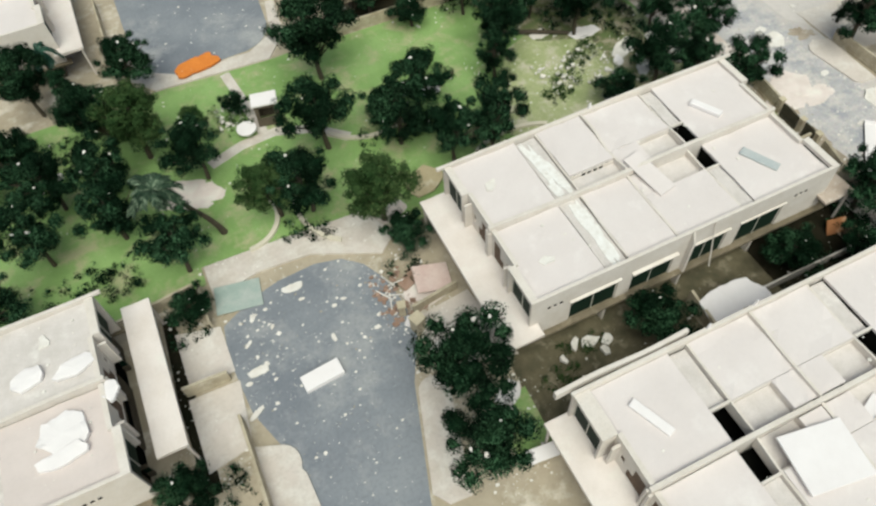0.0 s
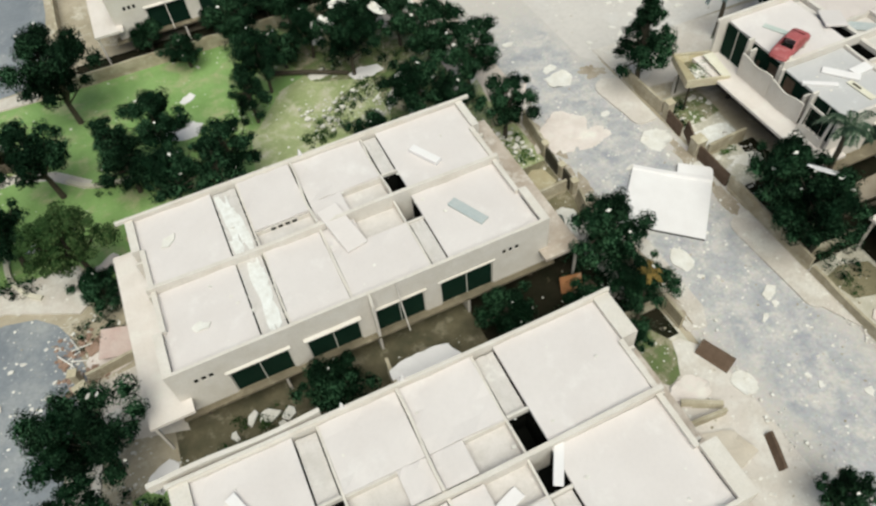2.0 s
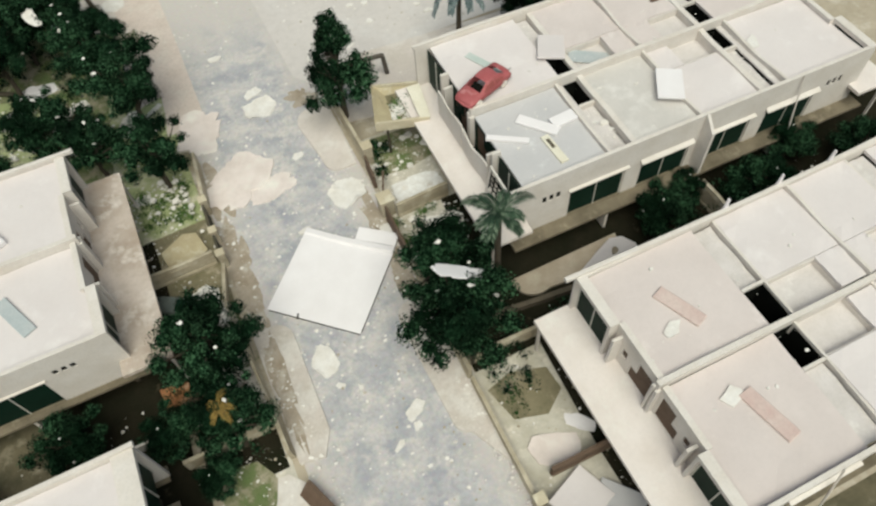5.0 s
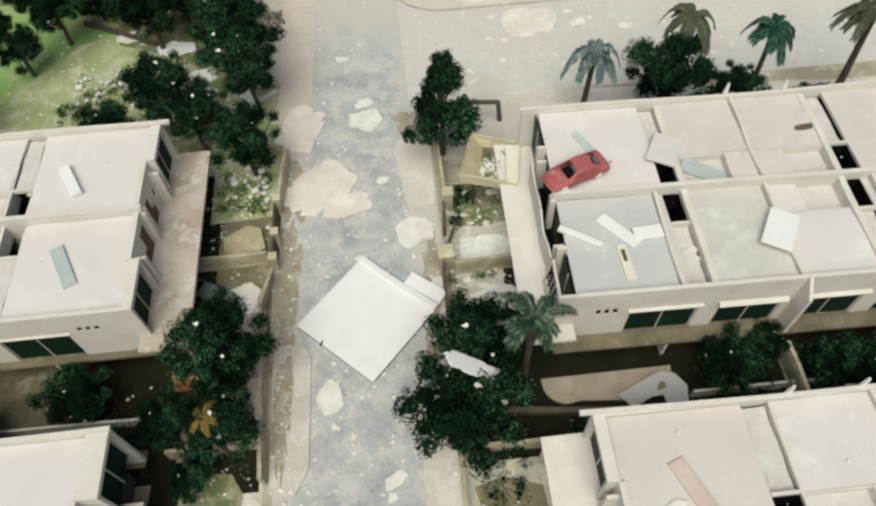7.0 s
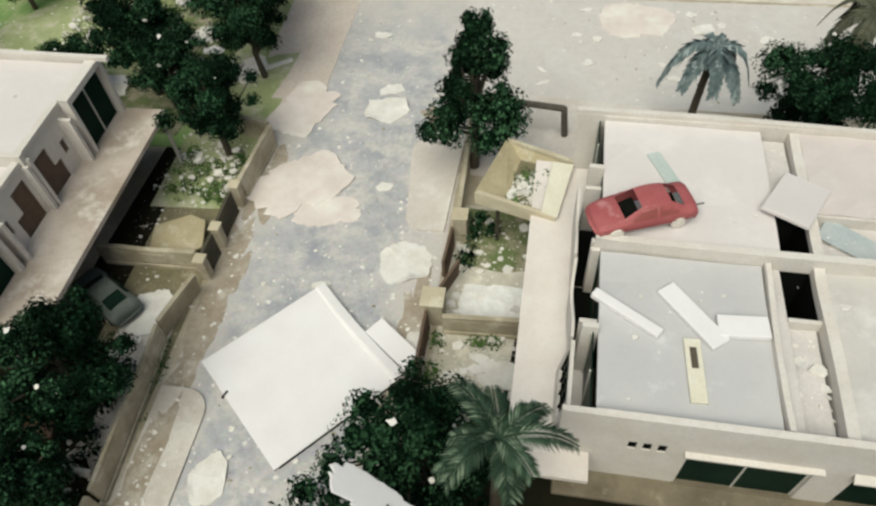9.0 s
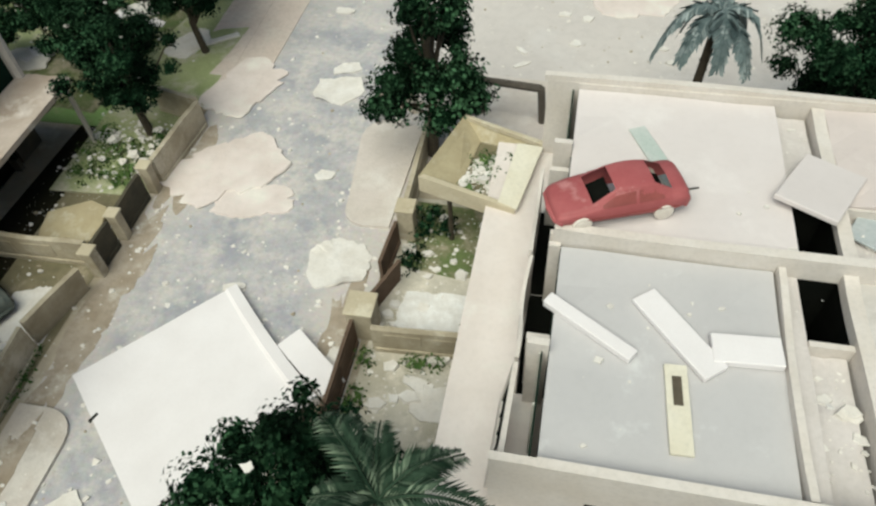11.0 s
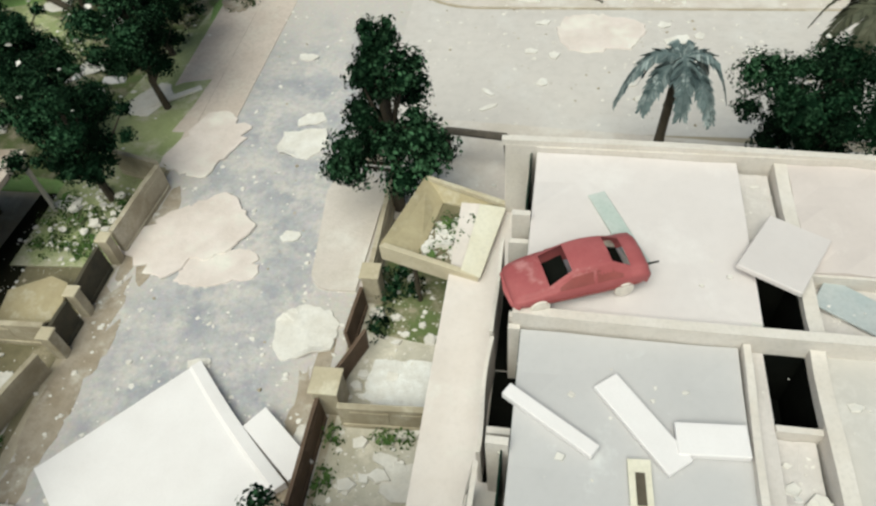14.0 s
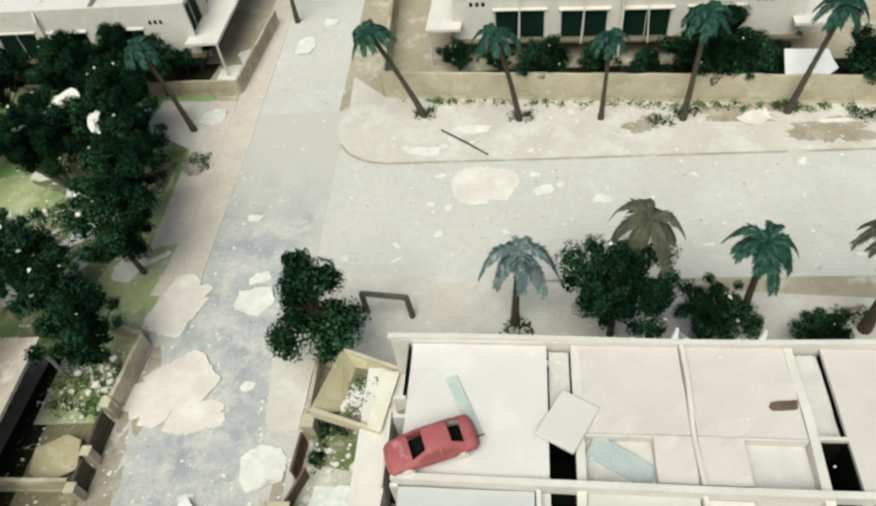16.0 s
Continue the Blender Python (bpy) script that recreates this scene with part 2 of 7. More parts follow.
def foliage(name, deep, mid, pale, rough=0.7):
    """Leaves that vary one by one and in drifts, from deep to pale green."""
    m = material(name, deep, mid, rough=rough, scale=0.9, amount=1.0, fine=6, fine_amount=0.3, bump=0, per_object=0.3, spec=0.03)
    nt = m.node_tree
    bsdf = nt.nodes["Principled BSDF"]
    col = bsdf.inputs["Base Color"].links[0].from_socket
    geo = nt.nodes.new("ShaderNodeNewGeometry")
    r = nt.nodes.new("ShaderNodeMapRange")
    r.inputs["From Min"].default_value, r.inputs["From Max"].default_value = 0.45, 1.1
    nt.links.new(geo.outputs["Random Per Island"], r.inputs["Value"])
    x = nt.nodes.new("ShaderNodeMix")
    x.data_type = 'RGBA'
    noise = nt.nodes.new("ShaderNodeTexNoise")
    noise.inputs["Scale"].default_value = 1.1
    noise.inputs["Detail"].default_value = 2.0
    drift = nt.nodes.new("ShaderNodeMapRange")
    drift.inputs["From Min"].default_value, drift.inputs["From Max"].default_value = 0.40, 0.62
    drift.inputs["To Min"].default_value, drift.inputs["To Max"].default_value = 0.12, 1.0
    nt.links.new(noise.outputs["Fac"], drift.inputs["Value"])
    by = nt.nodes.new("ShaderNodeMath")
    by.operation = 'MULTIPLY'
    nt.links.new(r.outputs["Result"], by.inputs[0])
    nt.links.new(drift.outputs["Result"], by.inputs[1])
    nt.links.new(by.outputs["Value"], x.inputs[0])
    nt.links.new(col, x.inputs[6])
    x.inputs[7].default_value = (*pale, 1.0)
    nt.links.new(x.outputs[2], bsdf.inputs["Base Color"])
    return m


M_LEAF = foliage("dark_foliage", (0.0008, 0.003, 0.0015), (0.006, 0.023, 0.010), (0.085, 0.19, 0.095))
M_LEAF_B = foliage("mossy_foliage", (0.018, 0.045, 0.014), (0.045, 0.080, 0.028), (0.11, 0.15, 0.06))
M_TUFT = foliage("grass_tuft", (0.04, 0.08, 0.025), (0.10, 0.17, 0.05), (0.21, 0.29, 0.11))
M_PALM = foliage("palm_frond", (0.010, 0.034, 0.024), (0.026, 0.07, 0.05), (0.09, 0.18, 0.135), 0.55)
M_PALM_PALE = foliage("pale_grey_frond", (0.07, 0.10, 0.105), (0.17, 0.215, 0.22), (0.48, 0.53, 0.53), 0.6)
M_PALM_GREY = foliage("grey_green_frond", (0.012, 0.026, 0.016), (0.05, 0.085, 0.055), (0.25, 0.31, 0.22), 0.6)
M_PALM_DRY = material("dry_palm_frond", (0.098, 0.098, 0.062), (0.042, 0.05, 0.03), rough=0.7, scale=2.5, amount=0.9, fine=9, bump=0, per_object=0.5)
M_DEAD = material("dead_golden_frond", (0.30, 0.20, 0.06), (0.11, 0.08, 0.025), rough=0.8, scale=2.5, amount=0.9, fine=9, bump=0, per_object=0.4, spec=0.1)
M_BARK = material("dark_bark", (0.055, 0.045, 0.033), (0.10, 0.08, 0.055), scale=3, fine=15, bump=0.8, bump_scale=12)
M_BARK_L = material("palm_bark", (0.075, 0.065, 0.055), (0.14, 0.12, 0.10), scale=4, fine=12, bump=0.8, bump_scale=12)
M_DEBRIS = material("broken_plaster", (0.725, 0.695, 0.665), (0.58, 0.535, 0.48), scale=1.5, amount=0.7, fine=8, bump=0.3)
M_SHEET = material("peeled_render", (0.69, 0.61, 0.58), (0.58, 0.50, 0.46), scale=0.6, amount=0.8, fine=4, fine_amount=0.2, bump=0.4, bump_scale=6, spots=(0.73, 0.69, 0.635), spot_scale=0.5, spot_level=0.55)
M_RED = material("chalky_red_paint", (0.37, 0.105, 0.11), (0.28, 0.06, 0.065), rough=0.55, scale=1.2, amount=0.8, fine=10, fine_amount=0.2, bump=0.05, spots=(0.50, 0.23, 0.23), spot_scale=1.2, spot_level=0.62)
M_RED_DARK = material("darker_red_paint", (0.26, 0.07, 0.065), (0.18, 0.05, 0.045), rough=0.6, scale=1.5, amount=0.7, fine=10, fine_amount=0.2, bump=0.05)
M_CARWHITE = material("dusty_white_paint", (0.66, 0.67, 0.66), (0.5, 0.5, 0.48), rough=0.5, scale=1.5, fine=10, bump=0.05)
M_CARGREEN = material("dusty_dark_green_paint", (0.10, 0.118, 0.105), (0.21, 0.21, 0.185), rough=0.6, scale=1.5, fine=10, bump=0.05)
M_TYRE = material("tyre_rubber", (0.03, 0.03, 0.03), rough=0.9, scale=4, fine=12)
M_RIM = material("pale_wheel", (0.72, 0.66, 0.60), rough=0.6, scale=4, fine=12)
M_ORANGE = material("burnt_orange_sheet", (0.62, 0.21, 0.04), (0.48, 0.13, 0.02), scale=0.9, amount=0.8, fine=6, spots=(0.70, 0.42, 0.22), spot_scale=0.9, spot_level=0.62)
M_POWDER = material("white_powder", (0.77, 0.76, 0.75), (0.62, 0.59, 0.56), scale=3.0, amount=0.9, fine=9, fine_amount=0.2, bump=0.5, bump_scale=12)
M_FORE = material("brown_forecourt", (0.43, 0.36, 0.285), (0.29, 0.24, 0.175), scale=0.6, amount=0.8, fine=6, spots=(0.42, 0.37, 0.29), spot_scale=0.7, spot_level=0.58)
M_RUST = material("brick_pink_rubble", (0.33, 0.225, 0.175), (0.24, 0.15, 0.11), scale=1.5, amount=0.9, fine=7, bump=0.4)
M_TAN = material("sandy_board", (0.42, 0.36, 0.235), (0.32, 0.265, 0.165), scale=0.7, amount=0.8, fine=7, spots=(0.50, 0.45, 0.35), spot_scale=0.9, spot_level=0.6)
M_BLUEPLANK = material("weathered_bluish_plank", (0.37, 0.41, 0.425), (0.47, 0.48, 0.48), scale=1.2, amount=0.8, fine=9)
M_GREENPLANK = material("weathered_greenish_plank", (0.42, 0.48, 0.45), (0.53, 0.55, 0.53), scale=1.2, amount=0.8, fine=9)
M_TEAL = material("weathered_teal_sheet", (0.29, 0.36, 0.33), (0.40, 0.43, 0.41), scale=0.8, amount=0.9, fine=9)
M_RUSTY = material("rusty_orange_panel", (0.42, 0.19, 0.085), (0.26, 0.115, 0.05), scale=1.2, amount=0.9, fine=8, fine_amount=0.3, spots=(0.52, 0.36, 0.24), spot_scale=1.4, spot_level=0.62)
M_PINKPLANK = material("weathered_pink_plank", (0.52, 0.38, 0.35), (0.60, 0.50, 0.46), scale=1.2, amount=0.8, fine=9)
M_YELLOW = material("cream_board", (0.70, 0.66, 0.56), (0.62, 0.57, 0.45), scale=1.2, amount=0.7, fine=9)

# ---- shape helpers ----
def box(bm, x0, x1, y0, y1, z0, z1, bevel=0.0):
    v = [bm.verts.new(p) for p in ((x0, y0, z0), (x1, y0, z0), (x1, y1, z0), (x0, y1, z0), (x0, y0, z1), (x1, y0, z1), (x1, y1, z1), (x0, y1, z1))]
    f = [bm.faces.new([v[i] for i in q]) for q in ((3, 2, 1, 0), (4, 5, 6, 7), (0, 1, 5, 4), (1, 2, 6, 5), (2, 3, 7, 6), (3, 0, 4, 7))]
    if bevel:
        bmesh.ops.bevel(bm, geom=list({e for q in f for e in q.edges}), offset=bevel, segments=1, affect='EDGES')
    return v


def obox(bm, centre, size, rz=0.0, rx=0.0, ry=0.0):
    m = pose(*centre, rx, ry, rz)
    v = box(bm, -size[0] / 2, size[0] / 2, -size[1] / 2, size[1] / 2, -size[2] / 2, size[2] / 2)
    for q in v:
        q.co = m @ q.co
    return v


def plate(bm, outline, z0, z1):
    """A slab from a flat outline (counter-clockwise), with sides."""
    lo, hi = [bm.verts.new((x, y, z0)) for x, y in outline], [bm.verts.new((x, y, z1)) for x, y in outline]
    bm.faces.new(hi)
    bm.faces.new(lo[::-1])
    for i in range(len(outline)):
        j = (i + 1) % len(outline)
        bm.faces.new((lo[i], lo[j], hi[j], hi[i]))


def tube(bm, points, radii, sides=7):
    rings = []
    for i, p in enumerate(points):
        p = Vector(p)
        a = Vector(points[max(i - 1, 0)])
        b = Vector(points[min(i + 1, len(points) - 1)])
        d = (b - a).normalized()
        u = d.cross(Vector((0.3, 1, 0.1))).normalized()
        w = d.cross(u)
        rings.append([bm.verts.new(p + radii[i] * (math.cos(k * math.tau / sides) * u + math.sin(k * math.tau / sides) * w)) for k in range(sides)])
    for r, s in zip(rings, rings[1:]):
        for k in range(sides):
            bm.faces.new((r[k], r[(k + 1) % sides], s[(k + 1) % sides], s[k]))
    bm.faces.new(rings[0][::-1])
    bm.faces.new(rings[-1])


def finish(name, bm, material_, smooth=False):
    bmesh.ops.recalc_face_normals(bm, faces=bm.faces)
    me = bpy.data.meshes.new(name)
    bm.to_mesh(me)
    bm.free()
    me.materials.append(material_)
    if smooth:
        for p in me.polygons:
            p.use_smooth = True
    return me


def part(name, bm, material_, parent, label="", smooth=False):
    ob = new(name, finish(name, bm, material_, smooth))
    ob.parent = parent
    if label:
        tagged(ob, label)
    return ob


def thing(name, label, category, group="", kind="", at=None):
    ob = new(name)
    ob.empty_display_size = 0.2
    if at is not None:
        ob.matrix_world = at
    return tagged(ob, label, category, group, kind)


def solid(name, bm, material_, label, category="", group="", kind="", smooth=False, at=None):
    ob = new(name, finish(name, bm, material_, smooth))
    if at is not None:
        ob.matrix_world = at
    return tagged(ob, label, category, group, kind)


def arc(cx, cy, r, a0, a1, n=8):
    return [(cx + r * math.cos(radians(a0 + (a1 - a0) * i / n)), cy + r * math.sin(radians(a0 + (a1 - a0) * i / n))) for i in range(n + 1)]


def torn(rng, w, d, n=52):
    """A broken outline of about w by d with straight snapped edges, corners and small chips."""
    k = max(5, min(10, n // 5))
    corners = []
    for i in range(k):
        a = math.tau * (i + rng.uniform(-0.32, 0.32)) / k
        c, s = math.cos(a), math.sin(a)
        q = 1 / max(abs(c), abs(s)) ** 0.6 * rng.uniform(0.86, 1.12)
        corners.append(Vector((c * q * w / 2, s * q * d / 2)))
    out = []
    for i in range(k):
        p, q = corners[i], corners[(i + 1) % k]
        side = Vector((q.y - p.y, p.x - q.x)).normalized()
        steps = max(2, n // k)
        bow = rng.uniform(-0.05, 0.05) * (q - p).length
        for j in range(steps):
            u = j / steps
            chip = -rng.uniform(0.015, 0.045) if rng.random() < 0.14 else rng.uniform(-0.011, 0.011)
            v = p.lerp(q, u) + side * (bow * math.sin(math.pi * u) + chip * min(w, d))
            out.append((v.x, v.y))
    return out


def ragged(rng, w, d, n=14, rough=0.18):
    """An uneven broken outline of about w by d: slow swells with small chips."""
    waves = [(rng.uniform(0, 6.28), rng.uniform(0.4, 1.0)) for _ in range(5)]
    out = []
    for i in range(n):
        a = math.tau * i / n + rng.uniform(-0.4, 0.4) * math.tau / n
        c, s = math.cos(a), math.sin(a)
        swell = sum(q * math.sin(a * (k + 2) + ph) / (k + 1.5) for k, (ph, q) in enumerate(waves))
        k = 1 / max(abs(c), abs(s)) ** 0.5 * (1 + rough * (0.8 * swell + (rng.uniform(-0.9, 0.5) if rng.random() < 0.3 else rng.uniform(-0.15, 0.15))))
        out.append((c * k * w / 2, s * k * d / 2))
    return out

# ---- ground, roads, pavements ----
def sheet(name, outline, z0, z1, material_, label, category):
    bm = bmesh.new()
    plate(bm, outline, z0, z1)
    return solid(name, bm, material_, label, category, kind="structure")


# Damp, dull turf with the shade of trees mixed into its colour.
M_SHADE_LAWN = material("damp_shaded_turf", (0.12, 0.165, 0.06), (0.19, 0.17, 0.10), scale=0.8, amount=0.9, fine=9, fine_amount=0.45, bump=0.8, bump_scale=20, spots=(0.36, 0.32, 0.24), spot_scale=0.8, spot_level=0.54)
bm = bmesh.new()
NG = 60
gv = [[bm.verts.new(((i / NG - 0.5) * 900, (j / NG - 0.5) * 900, 0)) for j in range(NG + 1)] for i in range(NG + 1)]
for i in range(NG):
    for j in range(NG):
        bm.faces.new((gv[i][j], gv[i + 1][j], gv[i + 1][j + 1], gv[i][j + 1]))
solid("ground", bm, M_GROUND, "dusty sand-coloured ground strewn with grit", "ground", kind="structure")

ROAD_X0, ROAD_X1 = -11.2, -5.4
sheet("road", [(-13.2, -120), (-3.4, -120), (-3.2, -14.6), (-4.4, -13.0), (-4.6, 2.0), (-12.0, 2.0), (-13.1, -14.6)], -0.1, 0.016, M_ROAD, "dusty grey asphalt street covered in plaster grit", "road")
sheet("road_north", [(-13.1, -14.6), (-3.2, -14.6), (-3.0, -13.5)] + [(120, -13.4), (120, -3.8)] + [(-1.0, -3.8)] + arc(-1.0, 0.4, 4.2, 270, 180, 6) + [(-5.2, 60), (-11.6, 60), (-11.4, -4)],
      -0.1, 0.008, M_ROAD_N, "pale sandy street crossing, dusted over", "road")

sheet("road_west", [(-60.5, -120), (-54.6, -120), (-53.6, -44), (-52.6, -38), (-50.3, -30.5), (-48.5, -27.0), (-48.5, -24.4), (-48.9, -22.0), (-49.8, -20.2), (-51.1, -19.0), (-53.1, -18.5), (-56.0, -18.7), (-58.2, -19.3), (-60.6, -20.6), (-60.95, -23.1), (-60.6, -27.8), (-59.6, -30.6), (-58.7, -35.0), (-59.6, -50)],
      -0.1, 0.014, M_ASPHALT, "blue-grey asphalt turning area with white flecks", "road")
sheet("road_park_end", [(-60.6, 40), (-60.6, 13)] + arc(-56.5, 11.0, 3.6, 190, 262, 5) + arc(-51.2, 11.2, 3.6, 280, 352, 5) + [(-46.8, 20), (-46.8, 40)], -0.1, 0.014, M_ASPHALT, "blue-grey asphalt turning area beyond the park", "road")


def pavement(name, outline, label, m=None, high=0.13):
    """Raised slab with a kerb edge."""
    bm = bmesh.new()
    plate(bm, outline, -0.1, high)
    ob = solid(name, bm, m or M_PAVE, label, "pavement", kind="structure")
    return ob


pavement("pavement_street_west", [(-13.3, -39.6), (-12.0, -39.9), (-11.3, -38.6), (-11.2, -32.6)] + arc(-12.2, -32.6, 1.0, 0, 90, 5) + [(-13.3, -31.6)], "beige pavement with rounded kerb, dust covered")
pavement("pavement_street_west_upper", [(-13.1, -16.5), (-11.3, -16.9), (-11.1, -4), (-11.4, 30), (-13.3, 30)], "sandy pavement strip with broken kerb beside street", M_VERGE, 0.045)
pavement("pavement_street_east", [(-5.3, -21.4)] + arc(-4.4, -21.9, 0.88, 180, 270, 5) + [(-3.4, -22.75), (-3.2, -17.0)] + arc(-4.5, -17.8, 1.2, 50, 180, 6), "pale pavement island with rounded kerb", M_SAND)
pavement("pavement_street_east_lower", [(-3.6, -44.6), (-3.5, -33.6), (-4.4, -33.6)] + arc(-4.6, -34.6, 1.0, 90, 180, 4)[1:] + [(-5.5, -40.6)] + arc(-4.7, -41.2, 0.8, 180, 260, 4), "beige pavement with rounded kerb beside yard walls")
pavement("pavement_cross_south", [(-3.0, -12.8), (26, -15.0), (120, -16.6), (120, -20.6), (1.6, -19.8), (-3.0, -19.0)][::-1], "sandy pavement along the cross street", M_SAND, 0.06)
pavement("pavement_cross_north", [(-1.0, -3.6), (120, -3.6), (120, 3.3), (-1.9, 3.3), (-4.6, 6.0)] + arc(-1.0, 0.4, 4.0, 150, 265, 6), "sandy verge with palms along the garden wall", M_SAND, 0.055)
pavement("pavement_west_road_a", [(-61.2, -60), (-59.8, -60), (-58.5, -37.0), (-58.7, -33.0)] + arc(-60.1, -31.9, 1.4, -30, 80, 6) + [(-61.2, -30.0)], "beige pavement with rounded kerb end")
pavement("pavement_west_road_b", [(-51.6, -38.6), (-50.2, -38.7), (-48.4, -32.0)] + arc(-49.4, -31.6, 1.0, 10, 165, 7) + [(-52.3, -37.6)], "pale pavement island with a rounded kerb beside trees")
pavement("pavement_park_south", [(-60.6, -18.0), (-56.8, -17.3), (-53, -17.6), (-48.2, -20.0), (-46.6, -18.6), (-48.0, -15.6), (-54.6, -15.2), (-60.6, -15.0)], "pale sandy pavement between turning area and park")
pavement("pavement_park_north", [(-61.4, 8.6), (-59.6, 6.2), (-49.0, 5.4), (-46.6, 8.6), (-46.0, 14), (-46.8, 14), (-47.8, 9.0), (-50.4, 7.2), (-57, 7.2), (-60.2, 9.4), (-60.6, 14), (-61.4, 14)], "pale sandy pavement round the turning area")

sheet("lawn", [(-80, -16.6), (-60.8, -16.6), (-60.8, -14.9), (-54.6, -15.1), (-47.8, -15.5), (-46.2, -18.4), (-44.5, -18.4), (-16.2, -18.6), (-14.6, -10), (-15, 4.6), (-30, 5.2), (-45.8, 5.4), (-49, 5.3), (-59.8, 6.1), (-80, 6.4)], -0.1, 0.05, M_LAWN, "bright green artificial turf of the park", "lawn")
sheet("lawn_dry", [(-34, -14), (-30, -15.5), (-19.5, -17.6), (-15.5, -16), (-14.7, -9), (-16, -3), (-24, -2.2), (-29, -4.2), (-33, -9)], 0.0, 0.058, M_PALE_LAWN, "patchy dry turf littered with plaster", "lawn")
sheet("lawn_yard_east", [(-2.6, -24.4), (-0.6, -24.7), (1.4, -24.3), (1.4, -21.4), (-2.6, -21.2)], 0.0, 0.03, M_SHADE_LAWN, "worn green grass of a front yard", "lawn")
sheet("lawn_yard_west", [(-17.6, -22.6), (-13.4, -22.4), (-13.4, -14.4), (-17.6, -14.4)], 0.0, 0.066, M_PALE_LAWN, "worn green grass of a front yard", "lawn")
sheet("lawn_yard_south", [(-46.6, -38.5), (-44.2, -38.5), (-44.0, -34.0), (-47.2, -34.6)], 0.0, 0.03, M_LAWN, "green grass beside the house", "lawn")
sheet("lane_soil_west", [(-44.4, -38.6), (-24.6, -38.6), (-24.6, -30.4), (-44.0, -30.4)], 0.0, 0.018, M_LANE, "dark brown trodden earth in the lane between houses", "soil")
sheet("lane_soil_middle", [(-24.6, -38.6), (-18.2, -38.6), (-17.6, -30.4), (-24.6, -30.4)], 0.0, 0.018, M_SOIL, "garden soil in the lane between houses, shade in its colour", "soil")
# Near-black so that the lane looks shaded below the facade.
sheet("lane_soil_east", [(1.2, -40.2), (40, -40.2), (40, -32.4), (1.0, -32.4)], 0.0, 0.018, M_SOIL, "garden soil in the lane between houses, shade in its colour", "soil")
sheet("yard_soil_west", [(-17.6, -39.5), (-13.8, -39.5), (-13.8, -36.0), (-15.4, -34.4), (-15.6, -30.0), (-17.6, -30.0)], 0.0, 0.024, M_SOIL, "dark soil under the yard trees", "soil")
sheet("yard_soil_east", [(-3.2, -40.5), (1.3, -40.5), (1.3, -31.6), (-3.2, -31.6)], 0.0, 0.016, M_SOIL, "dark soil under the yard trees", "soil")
sheet("grove_soil", [(-26, -4.6), (-21.5, -6.5), (-16, -6), (-15.2, 3.4), (-29, 3.8)], 0.0, 0.068, M_SHADE_LAWN, "trodden turf under the park grove, tree shade in its colour", "soil")
sheet("grove_soil_south", [(-23.4, -17.2), (-18.2, -17.8), (-17.6, -12.5), (-17.0, -9.0), (-17.4, -6.0), (-21.5, -6.5), (-21.9, -12.0)], 0.0, 0.066, M_SHADE_LAWN, "trodden turf under the street-side park trees, shade in its colour", "lawn")
sheet("grove_turf_west", [(-80, -15.8), (-62.2, -15.6), (-63, -9), (-68, -6.5), (-80, -7)], 0.0, 0.068, M_LAWN, "green turf under the park grove", "lawn")

sheet("forecourt", arc(2.4, -35.4, 1.25, 180, 270, 6) + [(3.0, -36.55), (5.2, -36.75), (8.0, -36.7), (8.2, -35.1), (1.15, -35.15)], 0.0, 0.16, M_FORE, "brown sandy rounded forecourt plate below the facade", "pavement")
sheet("yard_earth_east", [(-3.1, -33.6), (1.2, -33.6), (1.2, -21.0), (-2.8, -21.0)], 0.0, 0.014, M_YARD, "damp grey-brown earth of the front yard", "soil")
sheet("yard_paving_upper", [(-63.9, -24.3), (-60.8, -24.3), (-60.8, -20.5), (-63.9, -19.7)], 0.0, 0.06, M_SAND, "pale pinkish paving of a front yard", "paving")
sheet("yard_paving_lower", [(-64.2, -30.4), (-61.2, -29.8), (-60.7, -25.1), (-64.2, -25.0)], 0.0, 0.06, M_SAND, "pale pinkish paving of a front yard", "paving")
# Strips of near-black soil paint the shade that balconies throw on the yards.
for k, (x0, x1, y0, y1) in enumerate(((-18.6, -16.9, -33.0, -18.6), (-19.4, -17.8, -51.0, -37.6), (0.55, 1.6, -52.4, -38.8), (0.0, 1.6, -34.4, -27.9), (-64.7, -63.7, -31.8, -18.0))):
    sheet("balcony_soil", [(x0, y0), (x1, y0), (x1, y1), (x0 + 0.2, y1), (x0 - 0.15, (y0 + y1) / 2)], 0.0, 0.022 + 0.002 * k, M_SOIL, "soil below the balcony edge, blackened for the balcony's shade", "soil")
sheet("yard_floor_west", [(-17.0, -33.0), (-13.6, -33.0), (-13.5, -22.4), (-17.0, -22.6)], 0.0, 0.02, M_YARD_B, "brown trodden yard floor", "soil")
sheet("yard_floor_middle", [(-16.2, -37.0), (-13.7, -37.0), (-13.9, -28.6), (-16.2, -28.6)], 0.0, 0.022, M_SAND, "pale pinkish yard floor strewn with plaster", "soil")
